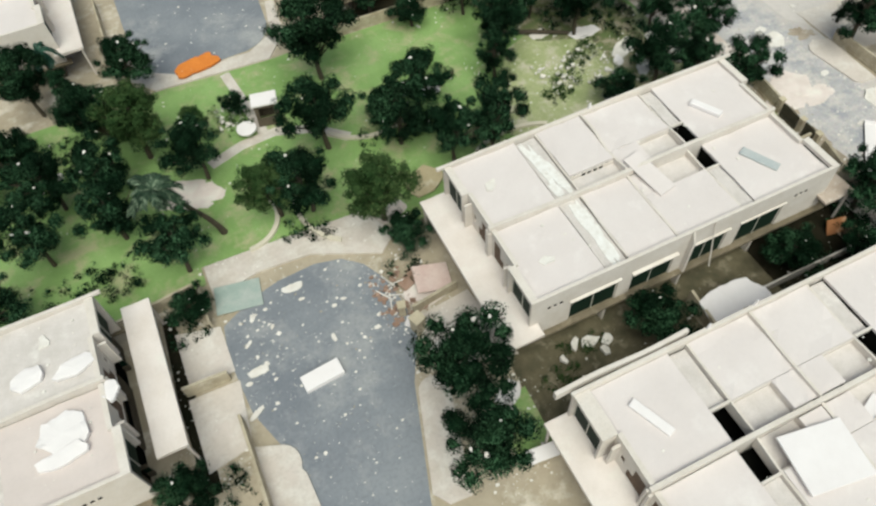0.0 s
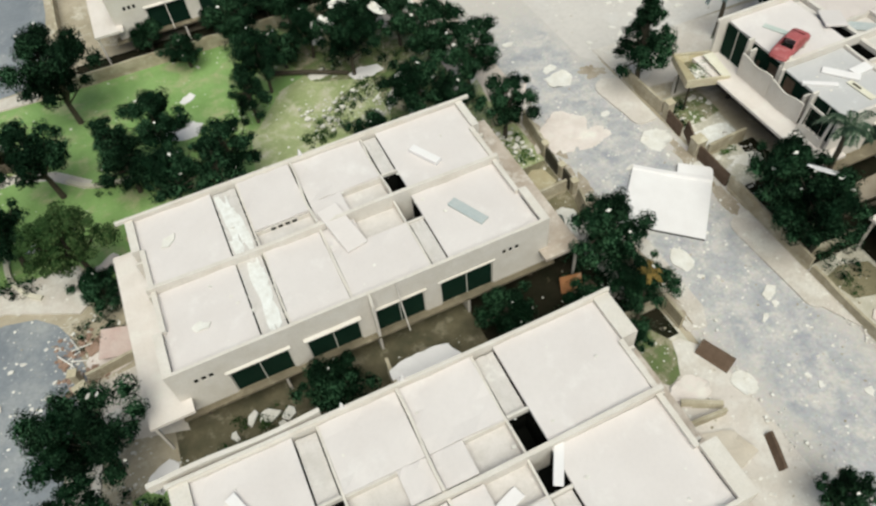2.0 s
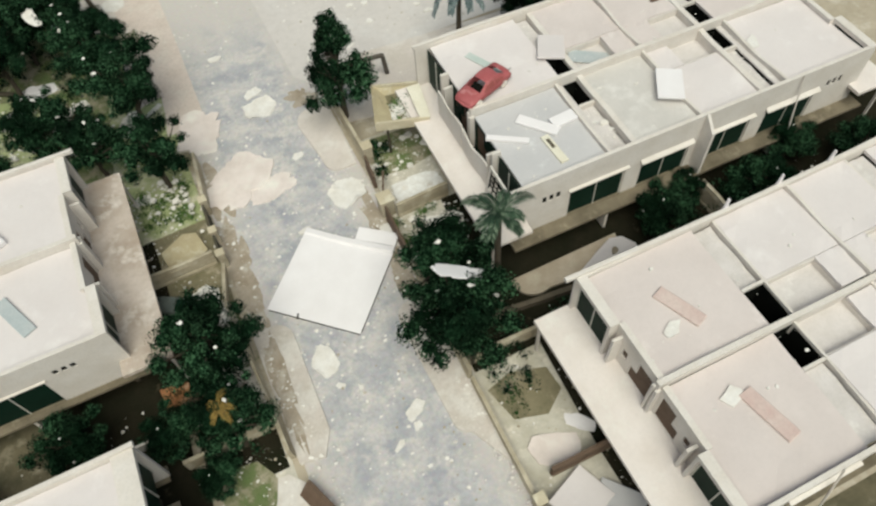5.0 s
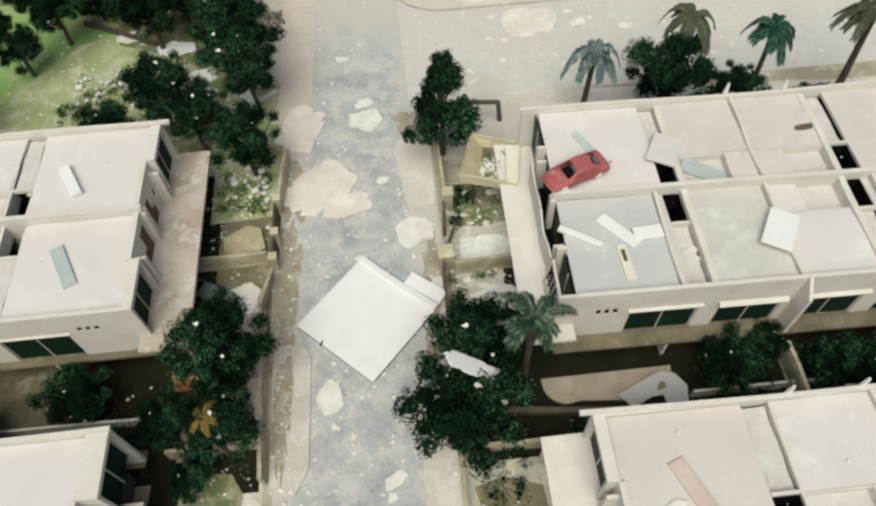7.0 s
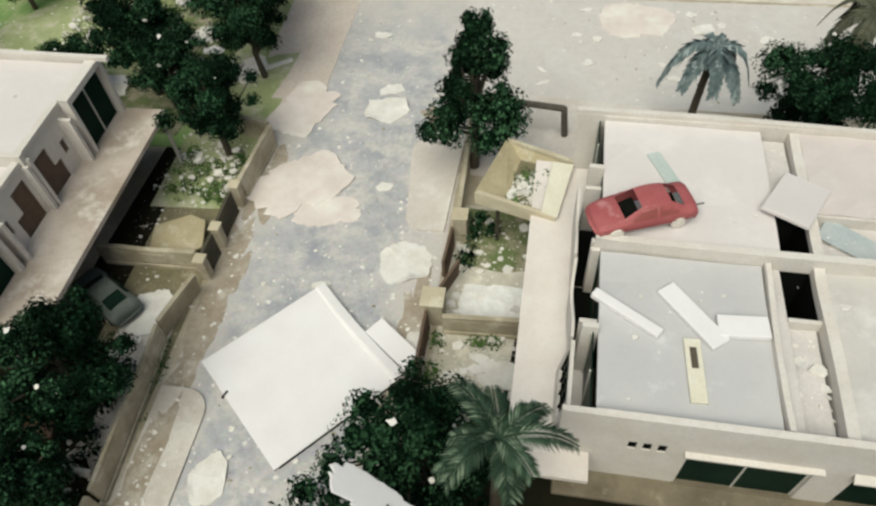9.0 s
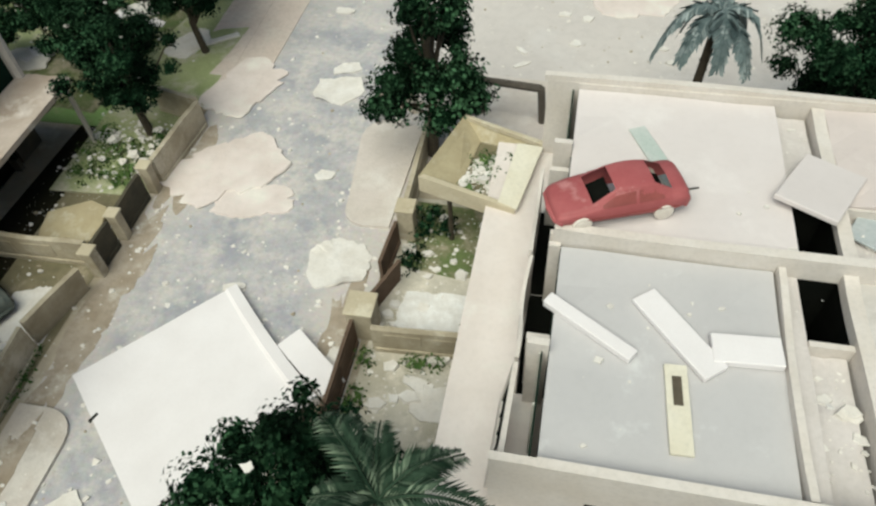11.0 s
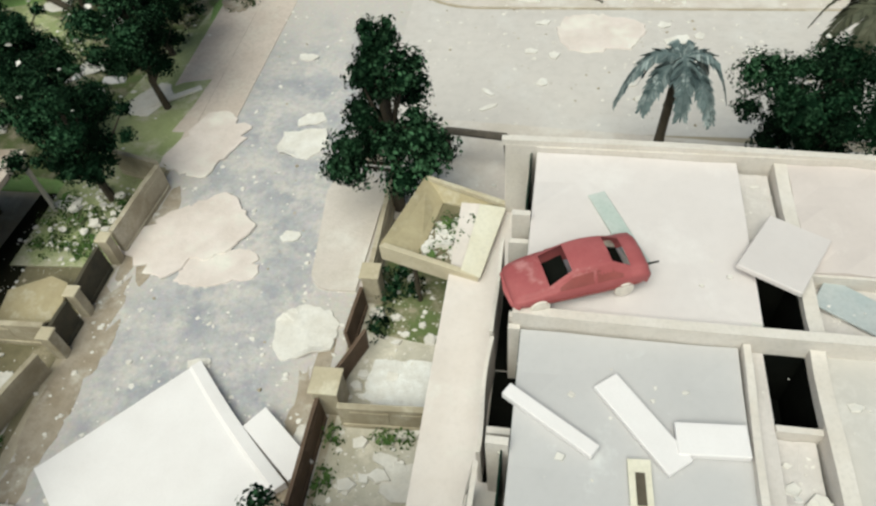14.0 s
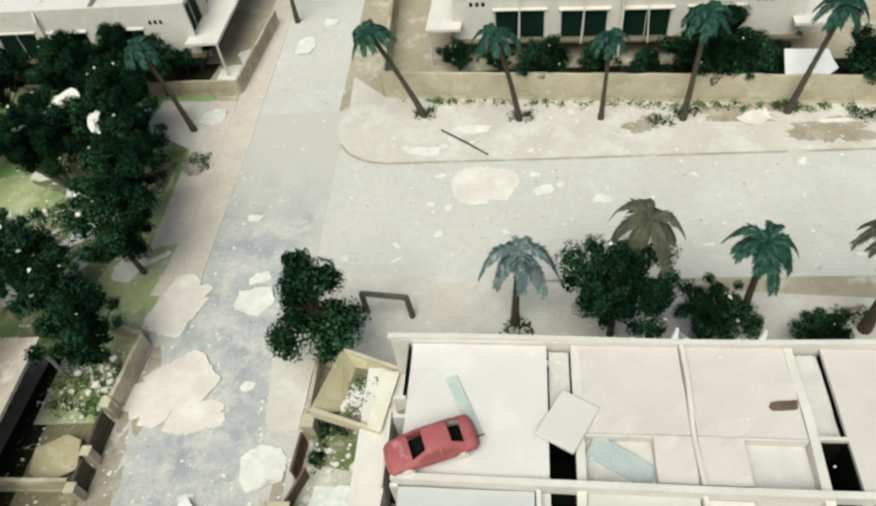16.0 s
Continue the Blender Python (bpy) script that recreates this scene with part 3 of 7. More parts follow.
sheet("yard_floor_south_west", [(-17.3, -52.0), (-13.7, -52.0), (-13.6, -38.0), (-17.3, -38.0)], 0.0, 0.02, M_YARD, "pale brown yard floor strewn with grit", "soil")
sheet("lane_soil_far", [(-3.4, -60.0), (2.0, -59.2), (14, -59.6), (27.5, -59.0), (28, -52.4), (-3.4, -52.4)], 0.0, 0.018, M_LANE, "dark brown trodden earth behind the house", "soil")
sheet("garden_soil_far", [(-1.5, 4.9), (31.0, 2.2), (62.0, -0.8), (62.0, 6.0), (31.0, 5.6), (-1.5, 6.2)], 0.0, 0.02, M_SOIL, "dark soil behind the garden wall", "soil")
sheet("garden_soil_north", [(-45.0, 5.6), (-16.5, 4.4), (-15.9, 8.6), (-45.0, 8.8)], 0.0, 0.02, M_SOIL, "dark soil behind the garden wall", "soil")
sheet("verge_park", [(-15.2, -16.4), (-13.0, -16.8), (-13.2, 3.6), (-15.4, 3.8)], 0.0, 0.062, M_VERGE, "tan sandy verge between park and street", "verge")
sheet("lawn_yard_corner", [(-17.3, -41.3), (-16.4, -42.2), (-15.5, -41.9), (-14.9, -40.8), (-14.5, -39.7), (-15.2, -38.5), (-16.6, -38.3), (-17.3, -39.2)], 0.0, 0.034, M_SHADE_LAWN, "thin dusty grass at the house corner", "lawn")
sheet("yard_floor_south_east", [(-3.5, -50.4), (0.9, -50.4), (0.9, -39.2), (-3.4, -39.2)], 0.0, 0.02, M_YARD, "pale brown yard floor strewn with grit", "soil")
sheet("lawn_verge", [(-18.0, -15.0), (-16.2, -15.4), (-14.2, -15.2), (-13.7, -12.6), (-13.5, -10.4), (-14.8, -10.7), (-16.4, -11.8), (-17.7, -13.0)], 0.0, 0.073, M_PALE_LAWN, "pale dry grass beside the verge", "lawn")
sheet("yard_soil_patch", [(-3.1, -40.4), (-1.6, -40.0), (0.3, -40.6), (0.4, -42.0), (-0.9, -42.9), (-2.6, -42.4)], 0.0, 0.03, M_YARD_B, "dark brown bare soil in a front yard", "soil")
sheet("sand_patch", [(-19.6, 0.6), (-17.2, -0.6), (-15.2, -1.8), (-14.6, 0.4), (-15.0, 3.6), (-19.2, 4.0)], 0.0, 0.072, M_SAND, "pale sandy ground below a palm", "sand")
sheet("verge_south_west", [(-18.0, -62.0), (-13.0, -62.0), (-12.6, -44.8), (-13.0, -41.0), (-14.0, -39.8), (-17.6, -39.8)], 0.0, 0.026, M_SAND, "pale pinkish ground beside the broken wall", "verge")

# ---- terrace blocks: two storeys, flat stepped roofs, four dwellings each ----
ZF, ZN, ZS, ZP, ZL = 3.2, 5.9, 5.6, 6.15, 1.8        # balcony, north roof, south roof, parapet, facade ledge
HX, HY = 12.45, 6.2                          # half length and half depth


def wall_strip(bm, axis, at0, at1, a0, a1, z0, z1, holes):
    """A wall from a0 to a1, between at0 and at1 across, with rectangular openings (p0, p1, q0, q1) that go through it."""
    def put(p0, p1, q0, q1):
        if p1 - p0 < 1e-4 or q1 - q0 < 1e-4:
            return
        if axis == 'x':
            box(bm, p0, p1, at0, at1, q0, q1)
        else:
            box(bm, at0, at1, p0, p1, q0, q1)
    p = a0
    for h0, h1, q0, q1 in sorted(holes):
        put(p, h0, z0, z1)
        put(h0, h1, z0, q0)
        put(h0, h1, q1, z1)
        p = h1
    put(p, a1, z0, z1)
    bmesh.ops.remove_doubles(bm, verts=bm.verts, dist=1e-4)


def sag(bm, x0, x1, y0, y1, z0, z1, drop, rng, n=16, along='x'):
    """A thin wall whose top wanders and sags, as warped board does."""
    rows = []
    ph, bend = rng.uniform(0, 6), rng.uniform(-1, 1) * drop * 0.7
    for i in range(n + 1):
        k = i / n
        dz = -drop * (0.5 + 0.5 * math.sin(ph + k * 7.5)) * math.sin(k * math.pi) ** 0.5
        off = bend * math.sin(k * math.pi * 2 + ph)
        if along == 'x':
            x = x0 + (x1 - x0) * k
            c = ((x, y0 + off, z0), (x, y1 + off, z0), (x, y1 + off, z1 + dz), (x, y0 + off, z1 + dz))
        else:
            y = y0 + (y1 - y0) * k
            c = ((x0 + off, y, z0), (x1 + off, y, z0), (x1 + off, y, z1 + dz), (x0 + off, y, z1 + dz))
        rows.append([bm.verts.new(p) for p in c])
    for r, s in zip(rows, rows[1:]):
        for k in range(4):
            bm.faces.new((r[k], r[(k + 1) % 4], s[(k + 1) % 4], s[k]))
    bm.faces.new(rows[0])
    bm.faces.new(rows[-1][::-1])


def warped_slab(bm, x0, x1, y0, y1, z, thick, rng, lift=0.05, n=5):
    """A roof board with slightly curled edges and corners."""
    lifts = {}
    for i in range(n + 1):
        for j in range(n + 1):
            e = max(abs(i / n - 0.5), abs(j / n - 0.5)) * 2
            lifts[i, j] = lift * (e ** 3) * rng.uniform(-0.9, 1.0)
    top = [[bm.verts.new((x0 + (x1 - x0) * i / n, y0 + (y1 - y0) * j / n, z + lifts[i, j])) for j in range(n + 1)] for i in range(n + 1)]
    low = [[bm.verts.new((x0 + (x1 - x0) * i / n, y0 + (y1 - y0) * j / n, z - thick)) for j in range(n + 1)] for i in range(n + 1)]
    for i in range(n):
        for j in range(n):
            bm.faces.new((top[i][j], top[i + 1][j], top[i + 1][j + 1], top[i][j + 1]))
            bm.faces.new((low[i][j + 1], low[i + 1][j + 1], low[i + 1][j], low[i][j]))
    for i in range(n):
        bm.faces.new((low[i][0], low[i + 1][0], top[i + 1][0], top[i][0]))
        bm.faces.new((low[i + 1][n], low[i][n], top[i][n], top[i + 1][n]))
        bm.faces.new((low[0][i + 1], low[0][i], top[0][i], top[0][i + 1]))
        bm.faces.new((low[n][i], low[n][i + 1], top[n][i + 1], top[n][i]))


def terrace_block(cx, cy, label, seed, rz=0.0, roofs=None, damaged_end=0, fins=True, gully=0.3, end=11.85, muddy=0, plan=None,
                  courts=None, walled=(), shift=-0.45, ground=None, awn=(0.1, 0.3), balcony=None, ledge=0.4,
                  wall_off=0.0, thick=0.13, vz=(4.36, 4.72), lined=True):
    """roofs: materials of the outer boards by (side x, side y). damaged_end: -1 or 1, the end whose inner wall has buckled.
    plan: by side, where the leg board, the court and the gully end; 0 is the party line. courts: 'open', 'whole' or 'box' by (side x, side y)."""
    rng = random.Random(seed)
    roofs = roofs or {}
    courts = courts or {}
    plan = plan or {0: -0.4, -1: (-2.1, -4.6, -6.0), 1: (1.4, 3.7, 5.2)}
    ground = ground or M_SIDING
    house = thing("terrace_house", label, "house", "damaged terrace houses", at=pose(cx, cy, 0, 0, 0, rz))
    T = 0.22

    def p(name, m, lab="", under=None):
        bm = bmesh.new()
        made.append((name, bm, m, lab, under))
        return bm

    made = []
    # long facades
    for sy in (-1, 1):
        y_out = sy * HY
        a, b = sorted((y_out, y_out - sy * T))
        ztop = ZP - 0.02 if sy > 0 else 5.95
        holes = []
        for sx in (-1, 1):
            for w0, w1 in ((4.85, 8.4), (0.5, 3.75)):
                holes.append((*sorted((sx * w0 + shift, sx * w1 + shift)), ZL, 4.05))
            for k in range(3):
                h = sx * (9.2 + 0.43 * k) + shift
                holes.append((h - 0.125, h + 0.125, *vz))
        wall_strip(p("facade_wall", M_PLASTER), 'x', a, b, -HX + 1.1, HX - 1.1, ZL, ztop, holes)
        for sx in (-1, 1):
            for w0, w1 in ((4.85, 8.4), (0.5, 3.75)):
                x0, x1 = sorted((sx * w0 + shift, sx * w1 + shift))
                yi = y_out - sy * 0.14
                bm = p("window", M_GLASS, "dark tinted window strip")
                pane = len(made) - 1
                box(bm, x0, x1, yi - 0.02, yi + 0.02, ZL, 4.05)
                for k in (0, 0.5, 1):
                    bm = p("mullion", M_FRAME, "", pane)
                    xm = x0 + 0.03 + (x1 - x0 - 0.06) * k
                    box(bm, xm - 0.03, xm + 0.03, *sorted((yi + sy * 0.021, yi + sy * 0.05)), ZL + 0.005, 4.045)
                out = rng.uniform(*awn)
                bm = p("awning", M_AWNING if awn[0] > 0.3 else M_PLASTER)
                tilt = rng.uniform(-0.12, 0.06)
                v = box(bm, x0 - 0.15, x1 + 0.15, *sorted((y_out, y_out + sy * out)), 4.16, 4.24)
                for q in v:
                    if abs(q.co.y) > HY + 0.05:
                        q.co.z += tilt - out * 0.35
                bm = p("window_sill", M_LEDGE, "", pane)
                box(bm, x0 - 0.05, x1 + 0.05, *sorted((y_out + sy * 0.002, y_out + sy * 0.06)), ZL + 0.004, ZL + 0.06)
                if rng.random() < 0.4:
                    continue
                bm = p("stay_rod", M_PLASTER)
                xm = sx * (6.6 if w0 > 4 else 2.1) + shift
                lean = rng.uniform(-0.25, 0.25)
                tube(bm, [(xm, y_out + sy * 0.03, ztop + 0.05), (xm + lean * 0.3, y_out + sy * 0.36, 4.2), (xm + lean, y_out + sy * 0.8, ZL)], [0.045, 0.045, 0.05], 6)
        # floor slab that oversails the ground storey
        bm = p("floor_slab", M_LEDGE)
        a2, b2 = sorted((sy * (HY - 0.4), sy * (HY + ledge)))
        box(bm, -HX + 0.2, HX - 0.2, a2, b2, ZL - 0.2, ZL, 0.03)
        # ground storey, set back; shade below the slab is in its default brown
        gy = sy * (HY - 2.1)
        a3, b3 = sorted((gy, gy - sy * T))
        gh = []
        for sx in (-1, 1):
            for w0, w1, q0, q1 in ((10.2, 11.4, 0.6, 1.4), (6.4, 9.4, 0.0, 1.45), (4.5, 5.5, 0.0, 1.45), (1.4, 3.4, 0.6, 1.4)):
                gh.append((*sorted((sx * w0, sx * w1)), q0, q1))
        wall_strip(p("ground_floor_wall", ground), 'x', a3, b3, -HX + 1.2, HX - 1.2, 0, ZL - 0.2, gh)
        for x0, x1, q0, q1 in gh:
            bm = p("door" if q0 == 0 and x1 - x0 < 1.5 else "window", M_DOOR if q0 == 0 and x1 - x0 < 1.5 else M_GLASS)
            yi = gy - sy * 0.12
            box(bm, x0, x1, yi - 0.02, yi + 0.02, q0, q1)
        for x in (-6.1, -0.0, 6.1):
            bm = p("party_fin", M_PLASTER)
            box(bm, x - 0.08, x + 0.08, *sorted((gy + sy * 0.005, sy * (HY + ledge - 0.15))), 0, ZL - 0.205)
        # deep fin at the party line
        bm = p("party_fin", M_PLASTER)
        v = box(bm, -0.09, 0.09, *sorted((y_out + sy * 0.005, sy * (HY + ledge - 0.02))), ZL + 0.003, ztop + 0.1)
        for q in v:
            if abs(q.co.y) > HY + 0.2 and q.co.z > 4:
                q.co.z -= 0.9
    # ends: two projecting bays with a recessed, stepped wall between
    for sx in (-1, 1):
        xr = sx * (HX - 1.1)
        xo = sx * end
        for sy in (-1, 1):
            y_in, y_out = sy * 3.2, sy * HY
            ztop = ZP if sy > 0 else 5.98
            for ya, yb in ((y_in, y_in + sy * 0.18), (y_out - sy * 0.18, y_out)):
                bm = p("bay_wall", M_PLASTER)
                box(bm, *sorted((xr, xo + (sx * 0.45 if sx == damaged_end and yb == y_out else 0))), *sorted((ya, yb)), ZF if yb != y_out else ZL, ztop)
            if sx != damaged_end:
                bm = p("bay_lintel", M_PLASTER)
                box(bm, *sorted((xr, xo)), *sorted((y_in + sy * 0.18, y_out - sy * 0.18)), ztop - 0.28, ztop)
            bm = p("bay_window", M_GLASS, "large dark green bay window")
            pane = len(made) - 1
            xg = sx * (end - 0.35)
            box(bm, xg - 0.02, xg + 0.02, *sorted((y_in + sy * 0.18, y_out - sy * 0.18)), ZF, ztop - 0.28)
            for k in (0.02, 0.5, 0.98):
                bm = p("mullion", M_FRAME, "", pane)
                yk = y_in + sy * 0.18 + (y_out - y_in - sy * 0.36) * k
                box(bm, *sorted((xg + sx * 0.021, xg + sx * 0.07)), yk - 0.03, yk + 0.03, ZF, ztop - 0.28)
            # recessed wall with door and stepped square windows
            holes = [(*sorted((sy * 0.4, sy * 1.35)), ZF + 0.02, 5.3), (*sorted((sy * 1.35, sy * 1.8)), ZF + 0.02, 4.3), (*sorted((sy * 2.15, sy * 2.5)), 4.1, 4.8)]
            wall_strip(p("end_wall", M_GLASS if sx == damaged_end else M_PLASTER), 'y', *sorted((xr, xr - sx * T)), *sorted((sy * 0.1, y_in)), ZF, ztop - (0.5 if sx == damaged_end else 0.25), holes)
            bm = p("door", M_DOOR, "brown door panel")
            box(bm, *sorted((xr - sx * 0.08, xr - sx * 0.13)), *sorted((sy * 0.4, sy * 1.8)), ZF + 0.02, 5.3)
            bm = p("window", M_DOOR)
            box(bm, *sorted((xr - sx * 0.1, xr - sx * 0.15)), *sorted((sy * 2.15, sy * 2.5)), 4.1, 4.8)
            bm = p("coping", M_PLASTER)
            if sx == damaged_end:
                # Black strip on the balcony paints the shade inside the gap.
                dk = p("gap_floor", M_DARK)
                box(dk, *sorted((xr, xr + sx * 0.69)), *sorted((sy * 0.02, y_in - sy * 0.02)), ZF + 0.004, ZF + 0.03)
                sag(bm, *sorted((xr + sx * 0.80, xr + sx * 0.70)), *sorted((sy * 0.02, y_in - sy * 0.02)), ZF + 0.01, ztop - 1.0, 0.2, rng, along='y')
            else:
                box(bm, *sorted((xr + sx * 0.04, xr - sx * 0.26)), *sorted((sy * 0.15, y_in)), ztop - 0.248, ztop - 0.05)
            # pier with ledge between bay and middle
            bm = p("pier", M_PLASTER)
            box(bm, *sorted((xr + sx * 0.002, xr + sx * 0.55)), *sorted((y_in - sy * 0.5, y_in - sy * 0.34)), ZF, ztop - 0.6)
            bm = p("pier", M_PLASTER)
            box(bm, *sorted((xr + sx * 0.002, xr + sx * 0.3)), *sorted((sy * 0.05, sy * 0.2)), ZF, ztop - 0.3)
        bm = p("balcony", M_BALC_D if sx == muddy else M_BALC, "mud-stained concrete balcony slab" if sx == muddy else "long pale concrete balcony slab")
        if balcony and sx > 0:
            warped_slab(bm, *balcony, ZF, 0.22, rng, 0.03)
        else:
            warped_slab(bm, *sorted((xr - sx * 0.1, sx * (HX + 1.35))), -HY - 0.9, HY + 0.1, ZF, 0.22, rng, 0.03)
        # ground storey of the end, in the same shade-darkened brown
        gx = sx * (HX - 1.3)
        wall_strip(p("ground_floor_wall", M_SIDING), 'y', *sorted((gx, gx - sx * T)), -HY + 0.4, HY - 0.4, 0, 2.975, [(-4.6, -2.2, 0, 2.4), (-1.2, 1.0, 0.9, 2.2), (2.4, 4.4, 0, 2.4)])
        # One black sheet behind the openings stands for the unlit inside.
        bm = p("window", M_DARK)
        xi = gx - sx * 0.15
        box(bm, xi - 0.02, xi + 0.02, -4.7, 4.5, 0, 2.4)
        short = balcony and sx > 0
        for y in (balcony[2] + 0.2, balcony[3] - 0.2) if short else (-HY - 0.7, HY - 0.2):
            bm = p("balcony_post", M_PLASTER)
            xp = balcony[1] - 0.2 if short else sx * (HX + 1.15)
            box(bm, xp - 0.07, xp + 0.07, y - 0.07, y + 0.07, 0, 2.975)
    # roofs
    for sy in (-1, 1):
        z = ZN if sy > 0 else ZS
        yo = HY - T - 0.02
        for sx in (-1, 1):
            c0, c1, g1 = plan[sx]
            g0, p0 = c1 + sx * (thick + 0.02), plan[0] + sx * 0.1
            m, m2 = roofs.get((sx, sy), M_ROOF), roofs.get((sx, sy, 2), M_ROOF)
            wall = (sx, sy) in walled
            off = wall_off if wall else 0.0
            shape = courts.get((sx, sy), 'open')
            bm = p("roof_board", m)
            warped_slab(bm, *sorted((g1 + sx * (off + (0.2 if wall else 0.02)), sx * (HX - 1.12))), *sorted((sy * 0.16, sy * yo)), z, 0.16, rng)
            if sx != damaged_end:
                bm = p("bay_cap", M_PLASTER)
                warped_slab(bm, *sorted((sx * (HX - 1.12), sx * (end - 0.02))), *sorted((sy * 3.2, sy * (HY - 0.02))), (ZP if sy > 0 else 5.98) + 0.004, 0.02, rng, 0.0, 2)
            # inner board, with a sunken court beside the spine
            y_in = {'open': 2.1, 'box': 1.45, 'whole': 0.16}[shape]
            bm = p("roof_board", m2)
            warped_slab(bm, *sorted((p0, c1)), *sorted((sy * y_in, sy * yo)), z + (0.12 if shape == 'box' else 0.0), 0.16, rng, 0.07)
            if shape == 'open':
                bm = p("roof_board", m2, "narrow roof board beside the sunken court")
                warped_slab(bm, *sorted((p0, c0)), *sorted((sy * 0.22, sy * 2.07)), z + 0.006, 0.12, rng, 0.04)
            if shape != 'whole':
                x_in = c0 if shape == 'open' else p0
                drop = 0.52 if shape == 'open' else 0.36
                bm = p("court_floor", M_RUBBLE_FLOOR, "dusty sunken court floor")
                box(bm, *sorted((p0, c1)), *sorted((sy * 0.13, sy * y_in)), z - 0.95, z - drop)
                bm = p("court_wall", M_PLASTER)
                box(bm, *sorted((p0, c1)), *sorted((sy * (y_in - 0.02), sy * (y_in - 0.10))), z - 0.84, z - 0.05)
                bm = p("court_wall", M_PLASTER)
                box(bm, *sorted((x_in, x_in - sx * 0.08)), *sorted((sy * 0.13, sy * (y_in - 0.11))), z - 0.84, z - 0.17)
                if shape == 'box':
                    # Black plates on the court wall stand for the shaded openings.
                    for k in range(4):
                        bm = p("vent", M_DARK, "square vent, its shaded inside painted black")
                        xv = p0 + (c1 - p0) * (0.3 + 0.13 * k)
                        box(bm, xv - 0.15, xv + 0.15, *sorted((sy * (y_in - 0.105), sy * (y_in - 0.11))), z - 0.32, z - 0.1)
            bm = p("court_wall", M_PLASTER)
            sag(bm, *sorted((c1, c1 + sx * thick)), *sorted((sy * 0.13, sy * yo)), z - 0.9, z + (0.2 if wall else 0.05), 0.09, rng, 10, 'y')
            # gully with a stair hole beside the spine; open joints along its sides
            bm = p("gully_floor", M_RUBBLE_FLOOR, "dusty recessed gully")
            warped_slab(bm, *sorted((g0 + sx * 0.07, g1 - sx * 0.07)), *sorted((sy * (2.22 if shape == 'open' or wall else 0.14), sy * (yo - 0.12))), z - gully, 0.1, rng, 0.05)
            if shape == 'open' or wall:
                bm = p("gully_sill", M_PLASTER)
                box(bm, *sorted((g0, g1)), *sorted((sy * 2.05, sy * 2.2)), z - gully - 0.1, z + 0.02)
            if wall:
                bm = p("gully_wall", M_PLASTER)
                sag(bm, *sorted((g1 + sx * off, g1 + sx * (off + 0.17))), *sorted((sy * 0.16, sy * (yo - 0.05))), z - 0.3, z + 0.24, 0.1, rng, 10, 'y')
            if off:
                bm = p("gully_ledge", M_RUBBLE_FLOOR)
                warped_slab(bm, *sorted((g1 - sx * 0.01, g1 + sx * (off - 0.005))), *sorted((sy * 0.16, sy * (yo - 0.1))), z - 0.1, 0.1, rng, 0.02, 3)
            # Black boxes below the gully stand for shade in well and joints.
            bm = p("stair_well", M_DARK, "open stair well, its shade painted on in black")
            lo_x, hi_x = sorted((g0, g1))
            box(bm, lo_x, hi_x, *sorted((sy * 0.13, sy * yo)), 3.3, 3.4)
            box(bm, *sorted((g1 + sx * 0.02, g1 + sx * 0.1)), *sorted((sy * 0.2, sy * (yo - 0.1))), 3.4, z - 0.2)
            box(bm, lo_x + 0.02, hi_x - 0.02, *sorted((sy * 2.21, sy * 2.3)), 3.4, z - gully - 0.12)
            # Black liners paint the shade onto the sides of the well.
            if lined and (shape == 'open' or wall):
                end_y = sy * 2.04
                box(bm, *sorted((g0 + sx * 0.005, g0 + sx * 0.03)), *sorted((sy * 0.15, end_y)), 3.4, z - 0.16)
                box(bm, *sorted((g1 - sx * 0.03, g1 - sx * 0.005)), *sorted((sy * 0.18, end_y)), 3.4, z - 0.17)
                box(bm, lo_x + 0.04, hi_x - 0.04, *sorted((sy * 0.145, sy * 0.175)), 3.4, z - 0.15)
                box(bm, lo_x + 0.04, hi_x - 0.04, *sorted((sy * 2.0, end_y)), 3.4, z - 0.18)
    bm = p("spine_wall", M_PLASTER, "warped wall along the roof ridge")
    sag(bm, -HX + 0.9, HX - 0.9, -0.13, 0.13, 3.4, ZP + 0.05, 0.2, rng, 30)
    bm = p("parapet", M_PLASTER)
    sag(bm, -HX + 0.05, HX - 0.05, HY - 0.2, HY + 0.02, ZP - 0.03, ZP + 0.18, 0.16, rng, 30)
    xp = plan[0]
    bm = p("party_wall", M_PLASTER)
    sag(bm, xp - 0.08, xp + 0.08, 0.14, HY - 0.25, ZN - 0.2, ZP + 0.02, 0.14, rng, 14, 'y')
    bm = p("party_wall", M_PLASTER)
    sag(bm, xp - 0.08, xp + 0.08, -HY + 0.25, -0.14, ZS - 0.2, ZS + (0.3 if walled else 0.08), 0.1, rng, 14, 'y')
    if fins:
        for x in (fins if isinstance(fins, tuple) else (-3.3, 0.0, 3.3)):
            if rng.random() < 0.8 or isinstance(fins, tuple):
                bm = p("broken_fin", M_WHITE)
                h = rng.uniform(0.3, 0.7)
                v = box(bm, x - 0.14, x + 0.14, HY - 0.12, HY - 0.02, ZP + 0.12, ZP + 0.2 + h)
